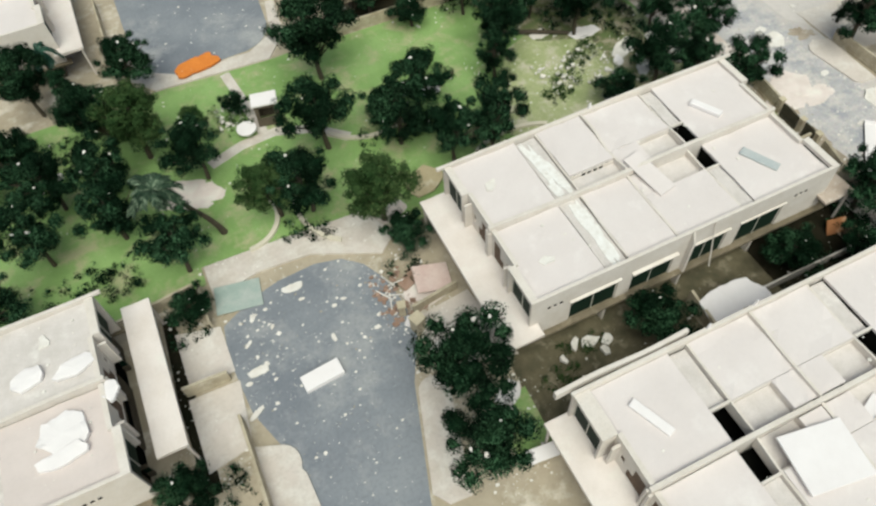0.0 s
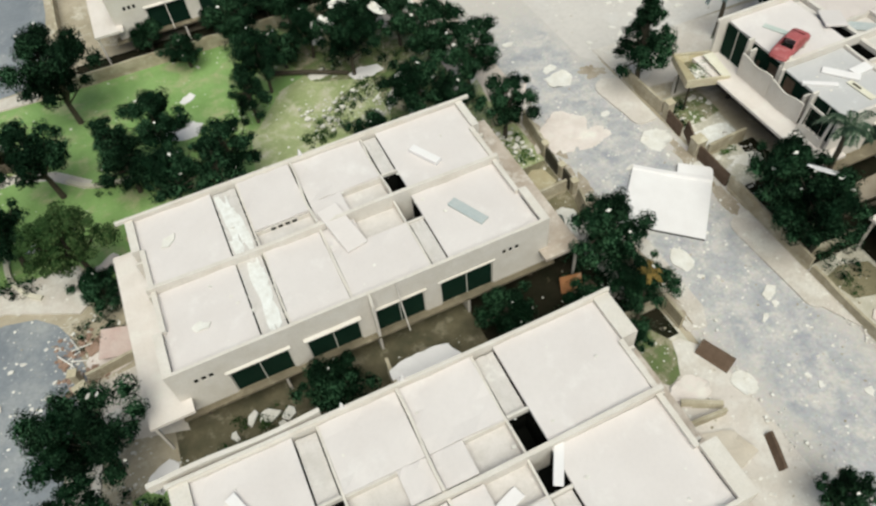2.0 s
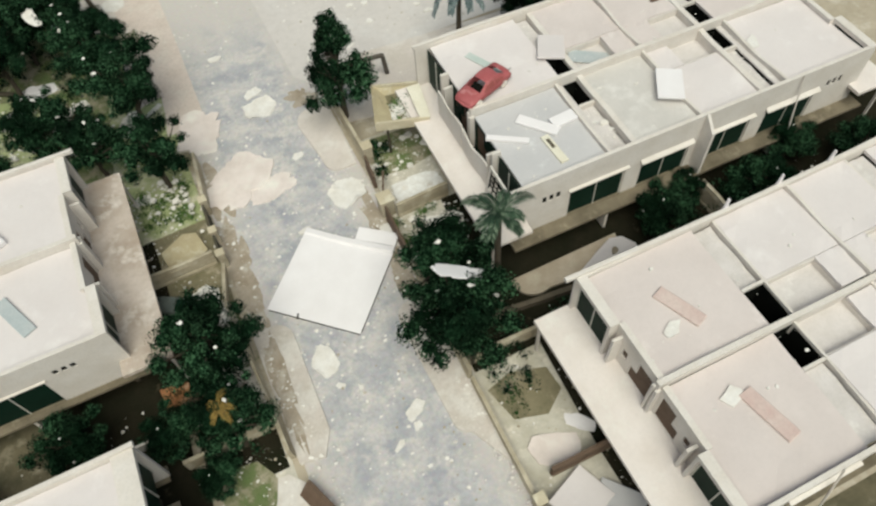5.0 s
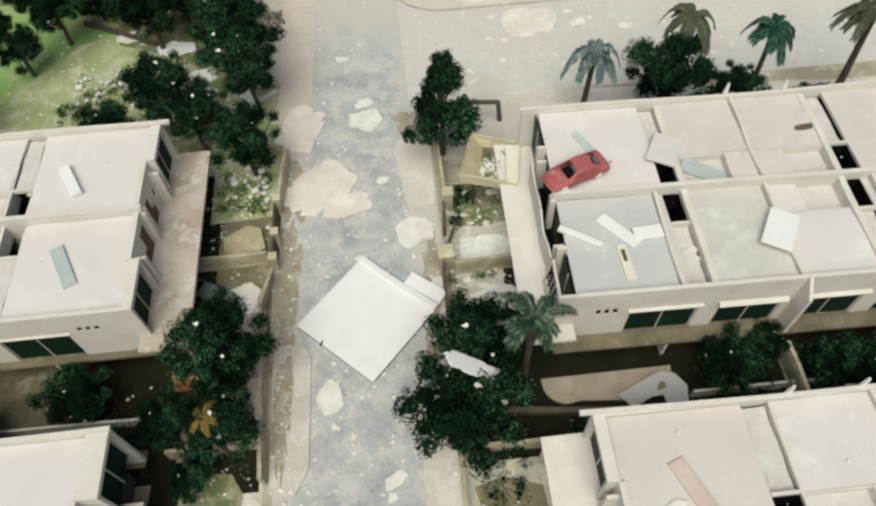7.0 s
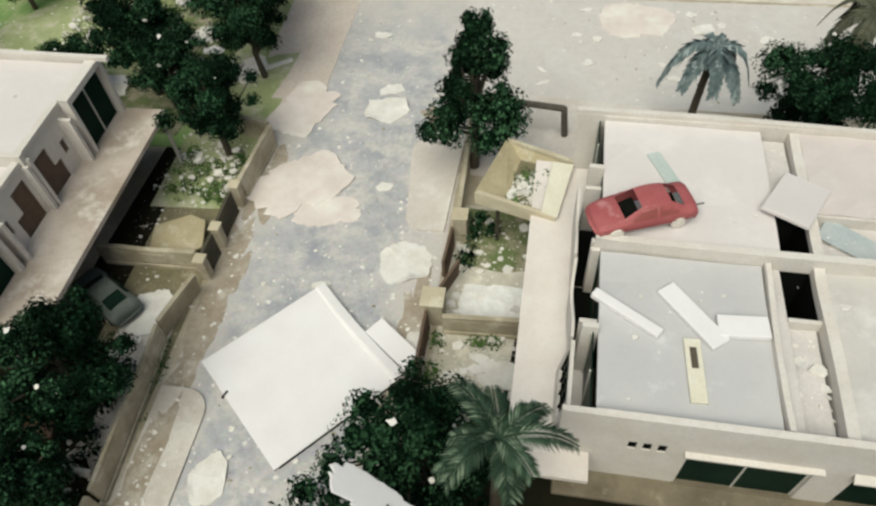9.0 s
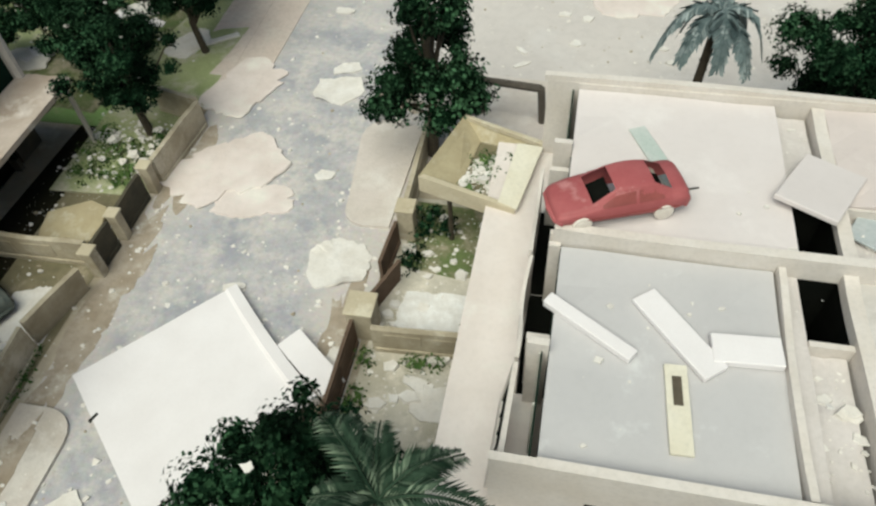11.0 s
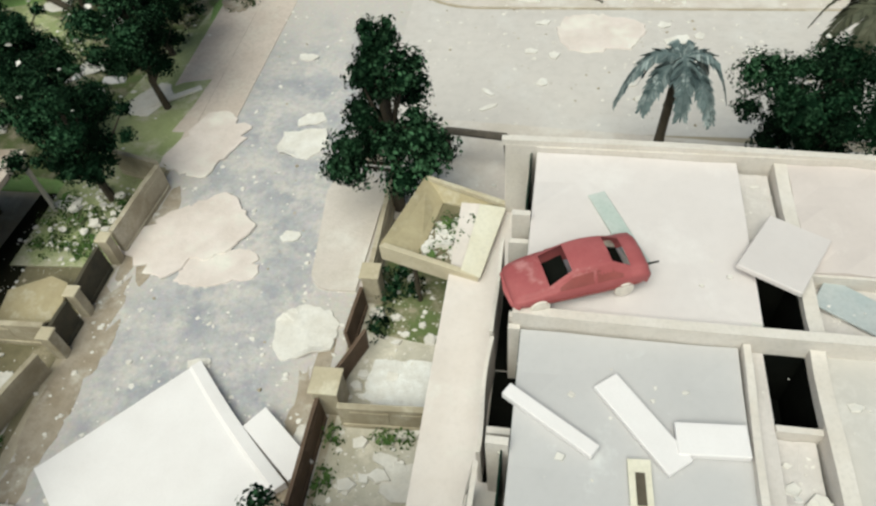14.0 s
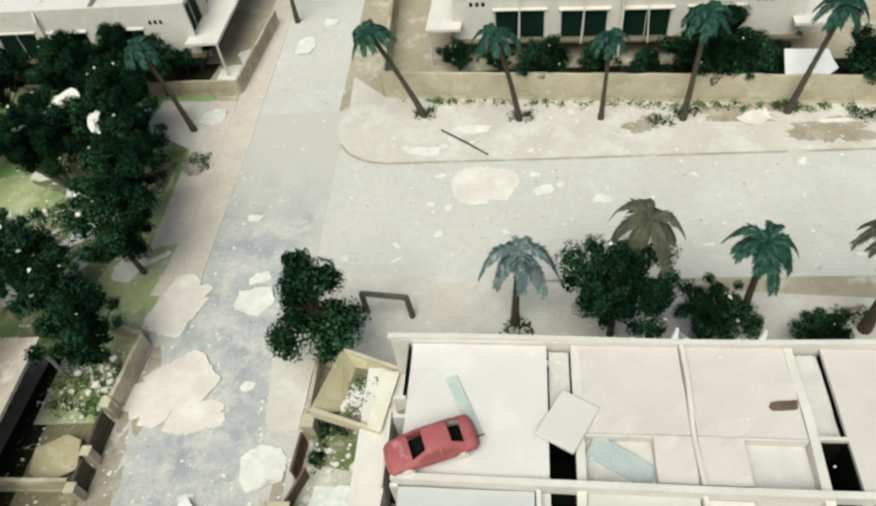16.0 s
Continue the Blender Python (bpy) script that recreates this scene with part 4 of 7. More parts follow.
                for q in v:
                    if q.co.z > ZP + 0.25:
                        q.co.x = x + (q.co.x - x) * 0.3
    # Black plugs in the facade's vent holes paint their shaded insides.
    for sy in (-1, 1):
        for sx in (-1, 1):
            for k in range(3):
                bm = p("vent", M_DARK, "square vent, its shaded inside painted black")
                h = sx * (9.2 + 0.43 * k) + shift
                box(bm, h - 0.125, h + 0.125, *sorted((sy * (HY - 0.05), sy * (HY - 0.2))), *vz)
    # inner floors keep daylight out of the storeys
    bm = p("floor_slab", M_DARK)
    box(bm, -HX + 1.4, HX - 1.4, -HY + 0.45, HY - 0.45, 3.0, 3.19)
    placed = {}
    for i, (name, bm, m, lab, under) in enumerate(made):
        ob = part(name, bm, m, house if under is None else placed[under], lab)
        placed[i] = ob
    return house


BLOCKS = {}
BLOCKS["A"] = terrace_block(-30.75, -25.6, "pale damaged terrace house with stepped flat roofs beside the park", 3, gully=0.10, muddy=1, lined=False,
                            plan={0: -0.9, -1: (-2.5, -4.55, -6.35), 1: (1.3, 4.05, 5.25)}, courts={(-1, 1): 'box', (-1, -1): 'whole', (1, -1): 'open'})
BLOCKS["B"] = terrace_block(-31.2, -44.0, "pale damaged terrace house with broken roof boards", 5, gully=0.26, end=12.3, muddy=1, lined=False, balcony=(11.3, 13.0, -7.1, 3.7), plan={0: -0.45, -1: (-2.1, -4.75, -6.15), 1: (1.4, 3.75, 5.1)})
BLOCKS["E"] = terrace_block(14.15, -27.55, "pale terrace house with a red car on its roof", 8, rz=-0.9, roofs={(-1, -1): M_ROOF_G, (1, 1): M_ROOF_P, (-1, 1, 2): M_ROOF_P, (1, 1, 2): M_ROOF_P, (-1, -1, 2): M_ROOF_S}, wall_off=0.38, thick=0.34, shift=-0.05, vz=(3.98, 4.46), damaged_end=-1, end=11.85,
                            fins=(-0.5, 2.9), gully=0.34, plan={0: -0.25, -1: (-1.78, -4.33, -5.65), 1: (1.5, 3.8, 5.15)}, courts={(-1, -1): 'whole'}, walled=((-1, -1), (1, -1)), awn=(0.16, 0.24), ledge=0.88)
BLOCKS["C"] = terrace_block(13.9, -45.55, "pale pinkish terrace house with planks on its roof", 11, roofs={(-1, 1): M_ROOF_P, (-1, -1): M_ROOF_P}, gully=0.26, plan={0: 0.4, -1: (-1.15, -4.0, -5.35), 1: (1.9, 4.2, 5.6)})
BLOCKS["D"] = terrace_block(-78.6, -24.8, "pale terrace house with rubble heaps on its roof", 14, roofs={(1, 1): M_RUBBLE_FLOOR, (1, -1): M_ROOF_P}, balcony=(12.5, 14.4, -4.7, 6.6))
BLOCKS["F"] = terrace_block(15.3, 13.05, "pale terrace house behind the long garden wall", 17, rz=-3.5, ground=M_PLASTER)
BLOCKS["G"] = terrace_block(-28.2, 13.9, "pale terrace house beyond the park trees", 19, rz=-1.0, ground=M_PLASTER)
BLOCKS["H"] = terrace_block(-77.8, 18.3, "pale terrace house beyond the far turning area", 23)

# ---- yard walls and gate pillars ----
def yard_wall(x0, y0, x1, y1, h=1.35, t=0.2, m=None, lean=0.0, label="weathered ochre garden wall with a dusty top"):
    d = math.hypot(x1 - x0, y1 - y0)
    rng = random.Random(int(abs(x0 * 31 + y0 * 17)))
    w = thing("garden_wall", label, "wall", "garden walls", at=pose(x0, y0, 0, 0, 0, math.degrees(math.atan2(y1 - y0, x1 - x0))))
    n = max(2, int(d / 1.1))
    bm = bmesh.new()
    rows = []
    for i in range(n + 1):
        x = d * i / n
        dz = rng.uniform(-0.07, 0.04)
        o = lean * h
        rows.append([bm.verts.new(c) for c in ((x, -t / 2, 0), (x, t / 2, 0), (x, t / 2 + o, h + dz), (x, -t / 2 + o, h + dz))])
    for r, s in zip(rows, rows[1:]):
        for k in range(4):
            bm.faces.new((r[k], r[(k + 1) % 4], s[(k + 1) % 4], s[k]))
    bm.faces.new(rows[0])
    bm.faces.new(rows[-1][::-1])
    part("wall_panel", bm, m or M_PLASTER_Y, w)
    if not lean and h > 1:
        bm = bmesh.new()
        box(bm, 0.05, d - 0.05, -t / 2 - 0.05, t / 2 + 0.05, 0, 0.22, 0.02)
        part("plinth", bm, m or M_PLASTER_Y, w)
        if d > 2.5:
            for k in range(int(d / 1.6)):
                bm = bmesh.new()
                box(bm, 0.4 + k * 1.6, 1.6 + k * 1.6, -t / 2 - 0.025, t / 2 + 0.025, 0.4, h - 0.25)
                part("panel", bm, m or M_PLASTER_Y, w)
    return w


def gate_pillar(x, y, h=1.5, s=0.6, rz=0.0):
    g = thing("gate_pillar", "weathered ochre gate pillar with a dusty square cap", "pillar", "gate pillars", at=pose(x, y, 0, 0, 0, rz))
    bm = bmesh.new()
    box(bm, -s / 2, s / 2, -s / 2, s / 2, 0, h, 0.03)
    part("shaft", bm, M_PLASTER_Y, g)
    bm = bmesh.new()
    box(bm, -s / 2 - 0.05, s / 2 + 0.05, -s / 2 - 0.05, s / 2 + 0.05, h, h + 0.1, 0.02)
    part("cap", bm, M_OCHRE, g)


yard_wall(-12.75, -17.9, -13.1, -21.6)
yard_wall(-12.9, -17.75, -15.2, -17.1)
gate_pillar(-13.2, -22.0, 1.35, 0.42)
yard_wall(-13.3, -22.4, -13.35, -24.2, 1.3, 0.14, M_GATE, label="dark olive garden gate panel, dusty")
gate_pillar(-13.25, -24.5, 1.3, 0.4)
yard_wall(-13.3, -24.9, -13.35, -26.0, 1.3, 0.14, M_GATE, label="dark olive garden gate panel, dusty")
gate_pillar(-13.3, -26.3, 1.3, 0.42)
yard_wall(-18.3, -25.95, -13.7, -25.9, 1.2)
yard_wall(-13.5, -27.0, -14.1, -29.4, 1.3, lean=0.15)
yard_wall(-13.9, -29.6, -13.6, -36.2, 1.35, 0.14)
yard_wall(-13.6, -36.4, -13.5, -39.2)
yard_wall(-13.75, -41.0, -12.95, -43.0, 0.7, 0.2, M_DOOR, 0.9, "dark brown wall panel fallen over")
yard_wall(-13.6, -47.0, -14.3, -49.0, 0.5, 0.16, M_DOOR, 0.5, "dark brown wall panel leaning over")
yard_wall(-16.7, -43.5, -14.6, -44.65, 0.4, 0.25, M_PLASTER_Y, 0.4, "ochre broken wall stub leaning over")
yard_wall(-17.7, -44.75, -14.75, -45.0, 0.7)
yard_wall(-2.85, -17.2, -2.75, -22.4, 1.2, 0.18)
gate_pillar(-2.6, -22.9)
yard_wall(-2.9, -23.3, -3.05, -25.2, 1.2, 0.12, M_DOOR, label="dark brown garden gate panel, dusty")
yard_wall(-2.5, -25.0, -3.2, -26.7, 1.2, 0.12, M_DOOR, 0.1, "dark brown gate leaf hanging open")
gate_pillar(-3.15, -27.2, 1.4, 0.85)
yard_wall(-2.7, -27.85, 0.75, -27.75, 1.25)
yard_wall(-3.35, -27.7, -3.4, -31.0, 1.3, 0.12, M_DOOR, label="dark brown thin garden fence panel")
yard_wall(-3.4, -31.2, -3.6, -39.4)
yard_wall(-0.7, -20.95, 1.7, -21.05, 1.9, 0.2, M_PLASTER)
yard_wall(-3.6, -39.6, -3.7, -46.2, 0.8)
gate_pillar(-3.65, -46.6, 1.3, 0.5)
yard_wall(-2.4, -45.6, 1.3, -45.65, 1.1, 0.2, M_DOOR, label="brown dirty wall dividing two yards")
yard_wall(-3.55, -47.0, -2.9, -50.0, 1.2, 0.14, M_DOOR, label="dark brown garden gate panel, dusty")
yard_wall(-3.4, -50.6, -3.6, -62, 1.1)
yard_wall(-1.9, 3.45, 14.2, 2.05, 2.15, 0.25, M_OCHRE, label="long pale plastered garden wall behind the palms")
yard_wall(14.2, 2.05, 31.0, 0.65, 2.15, 0.25, M_OCHRE, label="long pale plastered garden wall behind the palms")
yard_wall(31.0, 0.65, 62.0, -1.9, 2.15, 0.25, M_OCHRE, label="long pale plastered garden wall behind the palms")
yard_wall(-1.9, 3.45, -2.6, 26.0, 2.0, 0.25)
yard_wall(-13.2, 4.5, -29.5, 5.0, 1.3)
yard_wall(-29.5, 5.0, -45.5, 5.4, 1.3)
yard_wall(-13.2, 4.5, -12.3, 14.0, 1.3)
yard_wall(-64.2, -24.6, -61.2, -24.7, 1.2)
yard_wall(-61.3, -16.6, -61.3, -20.4, 1.2, 0.14)
yard_wall(-61.3, -28.0, -61.3, -44.0, 1.2)
yard_wall(-67.6, -17.6, -61.6, -16.9, 1.2)
yard_wall(-62.5, 7.5, -62.5, 22, 1.2)
yard_wall(-45.8, 7.5, -45.6, 24, 1.2)
yard_wall(-48.2, -25.7, -44.6, -25.2, 1.0)
sheet("yard_paving_west", [(-48.4, -27.6), (-48.0, -26.1), (-44.0, -25.7), (-43.2, -31.8), (-46.6, -30.8)], 0.0, 0.05, M_SAND, "pale cream paving of a front drive", "paving")
gate_pillar(-48.4, -27.0, 1.5, 0.8, 20)
gate_pillar(-48.9, -25.4, 1.2, 0.5, -15)
yard_wall(-30.0, -35.2, -14.2, -35.4, 0.8, 0.12, M_PLASTER, label="thin pale wall dividing the garden lane")
yard_wall(-31.0, -33.6, -31.2, -37.2, 1.6)
yard_wall(-1.2, -36.7, 5.4, -37.4, 0.45, 0.3, M_SIDING, label="low brown terrace edge below the facade")
yard_wall(8.8, -36.9, 24.0, -37.0, 0.8, 0.12, M_PLASTER, label="thin pale wall dividing the garden lane")
yard_wall(14.2, -35.0, 14.2, -39.0, 1.6)
yard_wall(-13.8, -37.2, -18.4, -37.3, 1.0)
yard_wall(-3.3, -38.6, 1.2, -38.7, 1.0)

# ---- trees, palms, shrubs ----
def leaf_mesh(name, clumps, per, size, mat, seed, flat=0.6, inner=26):
    """Dense knots of small bent leaves round coarser inner leaves; clumps are (centre, radius)."""
    r = np.random.RandomState(seed)
    verts, faces = [], []
    for (cx, cy, cz), rad in clumps:
        n = int(per * rad * rad) + inner
        d = r.normal(size=(n, 3))
        d /= np.linalg.norm(d, axis=1)[:, None]
        lumps = r.normal(size=(8, 3))
        lumps /= np.linalg.norm(lumps, axis=1)[:, None]
        bulge = 0.66 + 0.5 * np.clip((d @ lumps.T).max(axis=1), 0, 1) ** 3
        depth = np.where(np.arange(n) < inner, r.uniform(0.2, 0.6, n), r.uniform(0.72, 1.04, n))
        pos = d * (rad * bulge * depth)[:, None] * (1, 1, flat + 0.2) + (cx, cy, cz)
        nrm = d + r.normal(size=(n, 3)) * 0.36 + (0, 0, 0.25)
        nrm /= np.linalg.norm(nrm, axis=1)[:, None]
        u = np.cross(nrm, r.normal(size=(n, 3)))
        u /= np.linalg.norm(u, axis=1)[:, None]
        w = np.cross(nrm, u)
        s = size * r.uniform(0.55, 1.3, n)[:, None]
        s[:inner] = rad * 0.42
        for p_, u_, w_, n_, s_ in zip(pos, u, w, nrm, s):
            k = len(verts)
            verts += [p_ - u_ * s_ * 0.9, p_ - w_ * s_ * 0.55 + n_ * s_ * 0.15, p_ + u_ * s_ * 0.9, p_ + w_ * s_ * 0.55 + n_ * s_ * 0.1]
            faces.append((k, k + 1, k + 2, k + 3))
    me = bpy.data.meshes.new(name)
    me.from_pydata([tuple(v) for v in verts], [], faces)
    me.materials.append(mat)
    return me


def tree_kind(seed, height, width, shape, label, mat, per=640, size=0.098, rags=False):
    """A tapered trunk with limbs and a crown of leaf clumps with gaps. shape: 'round', 'cone' or 'twin'."""
    rng = random.Random(seed)
    t = thing("tree", label, "tree", "trees")
    bm = bmesh.new()
    bend = [(0, 0, 0), (rng.uniform(-.2, .2), rng.uniform(-.2, .2), height * .25), (rng.uniform(-.4, .4), rng.uniform(-.4, .4), height * .5), (rng.uniform(-.4, .4), rng.uniform(-.4, .4), height * .82)]
    tube(bm, bend, [0.24, 0.19, 0.14, 0.05])
    clumps = []
    n = 40
    for i in range(n):
        k = (i + 0.5) / n
        a = i * 2.4 + rng.uniform(-.5, .5)
        if shape == 'cone':
            z = height * (0.29 + 0.65 * k)
            reach = width / 2 * (1.02 - 0.82 * k) * rng.uniform(0.3, 1.0)
            rad = width * (0.165 - 0.07 * k) * rng.uniform(0.65, 1.3)
        else:
            z = height * (0.42 + 0.50 * k)
            reach = width / 2 * math.sqrt(max(0.05, 1 - (2 * k - 0.9) ** 2 * 0.8)) * rng.uniform(0.25, 1.1)
            rad = width * rng.uniform(0.08, 0.19)
        c = (reach * math.cos(a) + bend[2][0], reach * math.sin(a) + bend[2][1], z)
        clumps.append((c, rad))
        if i % 2 == 0:
            z0 = height * rng.uniform(0.2, 0.5)
            tube(bm, [(bend[1][0] * .8, bend[1][1] * .8, z0), (c[0] * .55, c[1] * .55, (z0 + z) / 2 + .2), c], [0.09, 0.06, 0.025], 5)
    part("trunk", bm, M_BARK, t)
    crown = new("crown", leaf_mesh("crown", clumps, per, size, mat, seed))
    crown.parent = t
    for i in range(4 if rags else 2):
        (cx, cy, cz), rad = rng.choice(clumps)
        a, e = rng.uniform(0, 6.28), rng.uniform(0.2, 1.3)
        q = Vector((cx + rad * 0.95 * math.cos(a) * math.cos(e), cy + rad * 0.95 * math.sin(a) * math.cos(e), cz + rad * 0.8 * math.sin(e)))
        k = rng.uniform(0.12, 0.32) if rags else rng.uniform(0.08, 0.16)
        bm = bmesh.new()
        ring = [(k * rng.uniform(0.4, 1.0) * math.cos(math.tau * j / 7), k * rng.uniform(0.3, 0.8) * math.sin(math.tau * j / 7)) for j in range(7)]
        plate(bm, ring, 0, 0.02)
        bmesh.ops.transform(bm, matrix=Matrix.Translation(q) @ pose(0, 0, 0, rng.uniform(-25, 25), rng.uniform(-25, 25), rng.uniform(0, 180)), verts=bm.verts)
        part("plaster_fleck", bm, M_DEBRIS, crown, "white plaster fleck caught in the leaves")
    return t


def palm_kind(seed, height, spread, lean, label, mat, droop=1.0, fronds=15, broad=1.0):
    rng = random.Random(seed)
    t = thing("palm_tree", label, "palm tree", "palms")
    bm = bmesh.new()
    pts = [(lean[0] * k ** 1.5, lean[1] * k ** 1.5, height * k) for k in (0, .15, .3, .45, .6, .75, .9, 1.0)]
    rad = [0.29, 0.23, 0.20, 0.18, 0.17, 0.17, 0.18, 0.22]
    tube(bm, pts, rad, 9)
    for i in range(14):
        k = (i + 1) / 15
        q = Vector((lean[0] * k ** 1.5, lean[1] * k ** 1.5, height * k))
        a = i * 2.4
        obox(bm, q + Vector((math.cos(a) * 0.13, math.sin(a) * 0.13, 0)), (0.12, 0.12, 0.09), math.degrees(a), 20)
    part("trunk", bm, M_BARK, t)
    top = Vector(pts[-1])
    for f in range(fronds):
        a = math.tau * f / fronds + rng.uniform(-.3, .3)
        rise = rng.uniform(0.0, 1.4)
        L = spread / 2 * rng.uniform(0.7, 1.2)
        bm = bmesh.new()
        out = Vector((math.cos(a), math.sin(a), 0))
        side = Vector((-math.sin(a), math.cos(a), 0))
        spine = []
        for i in range(8):
            k = i / 7
            spine.append(top + out * (L * (k - 0.12 * k * k * droop)) + Vector((0, 0, L * (rise * k - (0.55 + rise * .8) * droop * k * k))))
        tube(bm, spine, [0.035 - 0.003 * i for i in range(8)], 4)
        wing = 0.06 * broad * spread / 4
        for s in (-1, 1):
            strip = [(bm.verts.new(q), bm.verts.new(q + side * s * wing * math.sin(math.pi * (0.12 + 0.8 * i / 7)) - Vector((0, 0, 0.05)))) for i, q in enumerate(spine)]
            for (a_, b_), (c_, d_) in zip(strip, strip[1:]):
                bm.faces.new((a_, b_, d_, c_))
        for i in range(30):
            k = 0.06 + 0.92 * i / 30
            j = min(int(k * 7), 6)
            base = spine[j].lerp(spine[j + 1], k * 7 - j)
            ahead = (spine[j + 1] - spine[j]).normalized()
            ll = 0.30 * spread / 2 * (1 - 0.55 * abs(k - .35) / .65) * rng.uniform(0.8, 1.15)
            for s in (-1, 1):
                tip = base + side * s * ll * 0.75 + ahead * ll * 0.65 + Vector((0, 0, -0.32 * ll))
                q = [bm.verts.new(v) for v in (base - ahead * 0.045, base + side * s * ll * .35 + ahead * (ll * .25 - .10 * broad) + Vector((0, 0, .02)), tip, base + side * s * ll * .35 + ahead * (ll * .25 + .10 * broad))]
                bm.faces.new(q)
        part("frond", bm, mat, t)
    return t


T_BIG = tree_kind(1, 9.0, 6.6, 'round', "dark green leafy tree with a dense broken crown", M_LEAF, rags=True)
T_MID = tree_kind(2, 7.6, 5.6, 'round', "dark green leafy tree with gaps in its crown", M_LEAF, rags=True)
T_CONE = tree_kind(3, 8.8, 4.9, 'cone', "tall dark tree with a pointed crown", M_LEAF)
T_LOW = tree_kind(4, 4.8, 5.2, 'round', "low spreading dark green tree", M_LEAF)
T_MOSS = tree_kind(5, 7.0, 5.2, 'round', "mossy green tree with a loose crown", M_LEAF_B)
T_ROUND = tree_kind(7, 7.2, 5.2, 'round', "dark rounded tree with a knotted crown", M_LEAF)
T_THIN = tree_kind(6, 8.6, 4.6, 'cone', "slim dark tree with a thin crown", M_LEAF, per=620)
STREET_TREES = [
    (T_BIG, -47.4, -32.4, 0.9), (T_BIG, -48.4, -37.4, 0.86), (T_LOW, -34.7, -34.3, 0.80), (T_LOW, -22.8, -34.1, 0.84), (T_MID, -15.2, -32.5, 0.84), (T_MID, -15.5, -37.1, 0.80),
    (T_LOW, -16.9, -39.0, 0.55), (T_CONE, -2.5, -18.5, 1.02), (T_MID, -2.6, -34.0, 1.02), (T_MID, -3.1, -38.5, 1.12), (T_LOW, 10.6, -36.2, 0.82), (T_LOW, 17, -36.8, 0.9),
    (T_LOW, 13.0, -34.6, 0.6), (T_MID, -2, -52.6, 0.9), (T_BIG, -1.9, -57.0, 0.9), (T_BIG, 12.1, -17.2, 0.90), (T_MID, 16.5, -18.2, 0.74), (T_LOW, 22.2, -17.8, 0.6),
    (T_MID, -13.6, -51.6, 0.6), (T_LOW, 20.6, -35.0, 0.7), (T_LOW, 15.4, -38.6, 0.6), (T_LOW, 24.6, -37.2, 0.8), (T_LOW, -18.4, -36.0, 0.7), (T_LOW, 6.4, -57.6, 0.7),
    (T_LOW, 12.4, -58.0, 0.8), (T_ROUND, -14.9, -18.8, 0.82), (T_BIG, -14.9, -12.7, 0.86), (T_MID, -20.4, -14.6, 1.0), (T_MID, -18.2, -16.4, 0.85), (T_LOW, -24.2, -15.2, 0.88),
]
VERGE_TREES = [
    (T_BIG, -16.4, -8.4, 0.86), (T_BIG, -22.6, -5.4, 0.9), (T_BIG, -19.2, -1.4, 0.85), (T_BIG, -29.8, -4.0, 0.81), (T_MID, -25.0, -1.2, 0.78), (T_CONE, -31.9, -7.2, 0.7),
    (T_ROUND, -35.2, -13.2, 1.04), (T_MID, -39.4, -14.4, 0.95), (T_MID, -39.4, -7.4, 1.0), (T_LOW, -35.3, 3.2, 0.83), (T_MID, -21.4, 0.6, 0.88), (T_BIG, -30.2, 2.4, 0.78),
    (T_THIN, -36.4, -15.4, 0.83), (T_MID, -19, 4.6, 0.78), (T_LOW, -38, 7.4, 0.83), (T_MID, -17.4, -3.6, 0.85), (T_MID, -21.1, -2.4, 0.85), (T_BIG, -25.4, 3.4, 0.75),
    (T_LOW, -27.6, -1.4, 0.8), (T_BIG, -45.6, 0.4, 1.17), (T_ROUND, -48.0, -8.0, 1.31), (T_MID, -51.4, -13.7, 1.08), (T_MOSS, -46.8, -17.2, 1.00), (T_LOW, -46.3, -20.0, 0.80),
    (T_MOSS, -53.8, -13.0, 0.88), (T_MID, -58.0, -6.5, 0.96), (T_MOSS, -61.8, -1.8, 1.11), (T_MID, -61.2, 6.6, 0.96), (T_THIN, -65.7, 3.5, 1.05), (T_MID, -69.2, -4.2, 0.99),
]
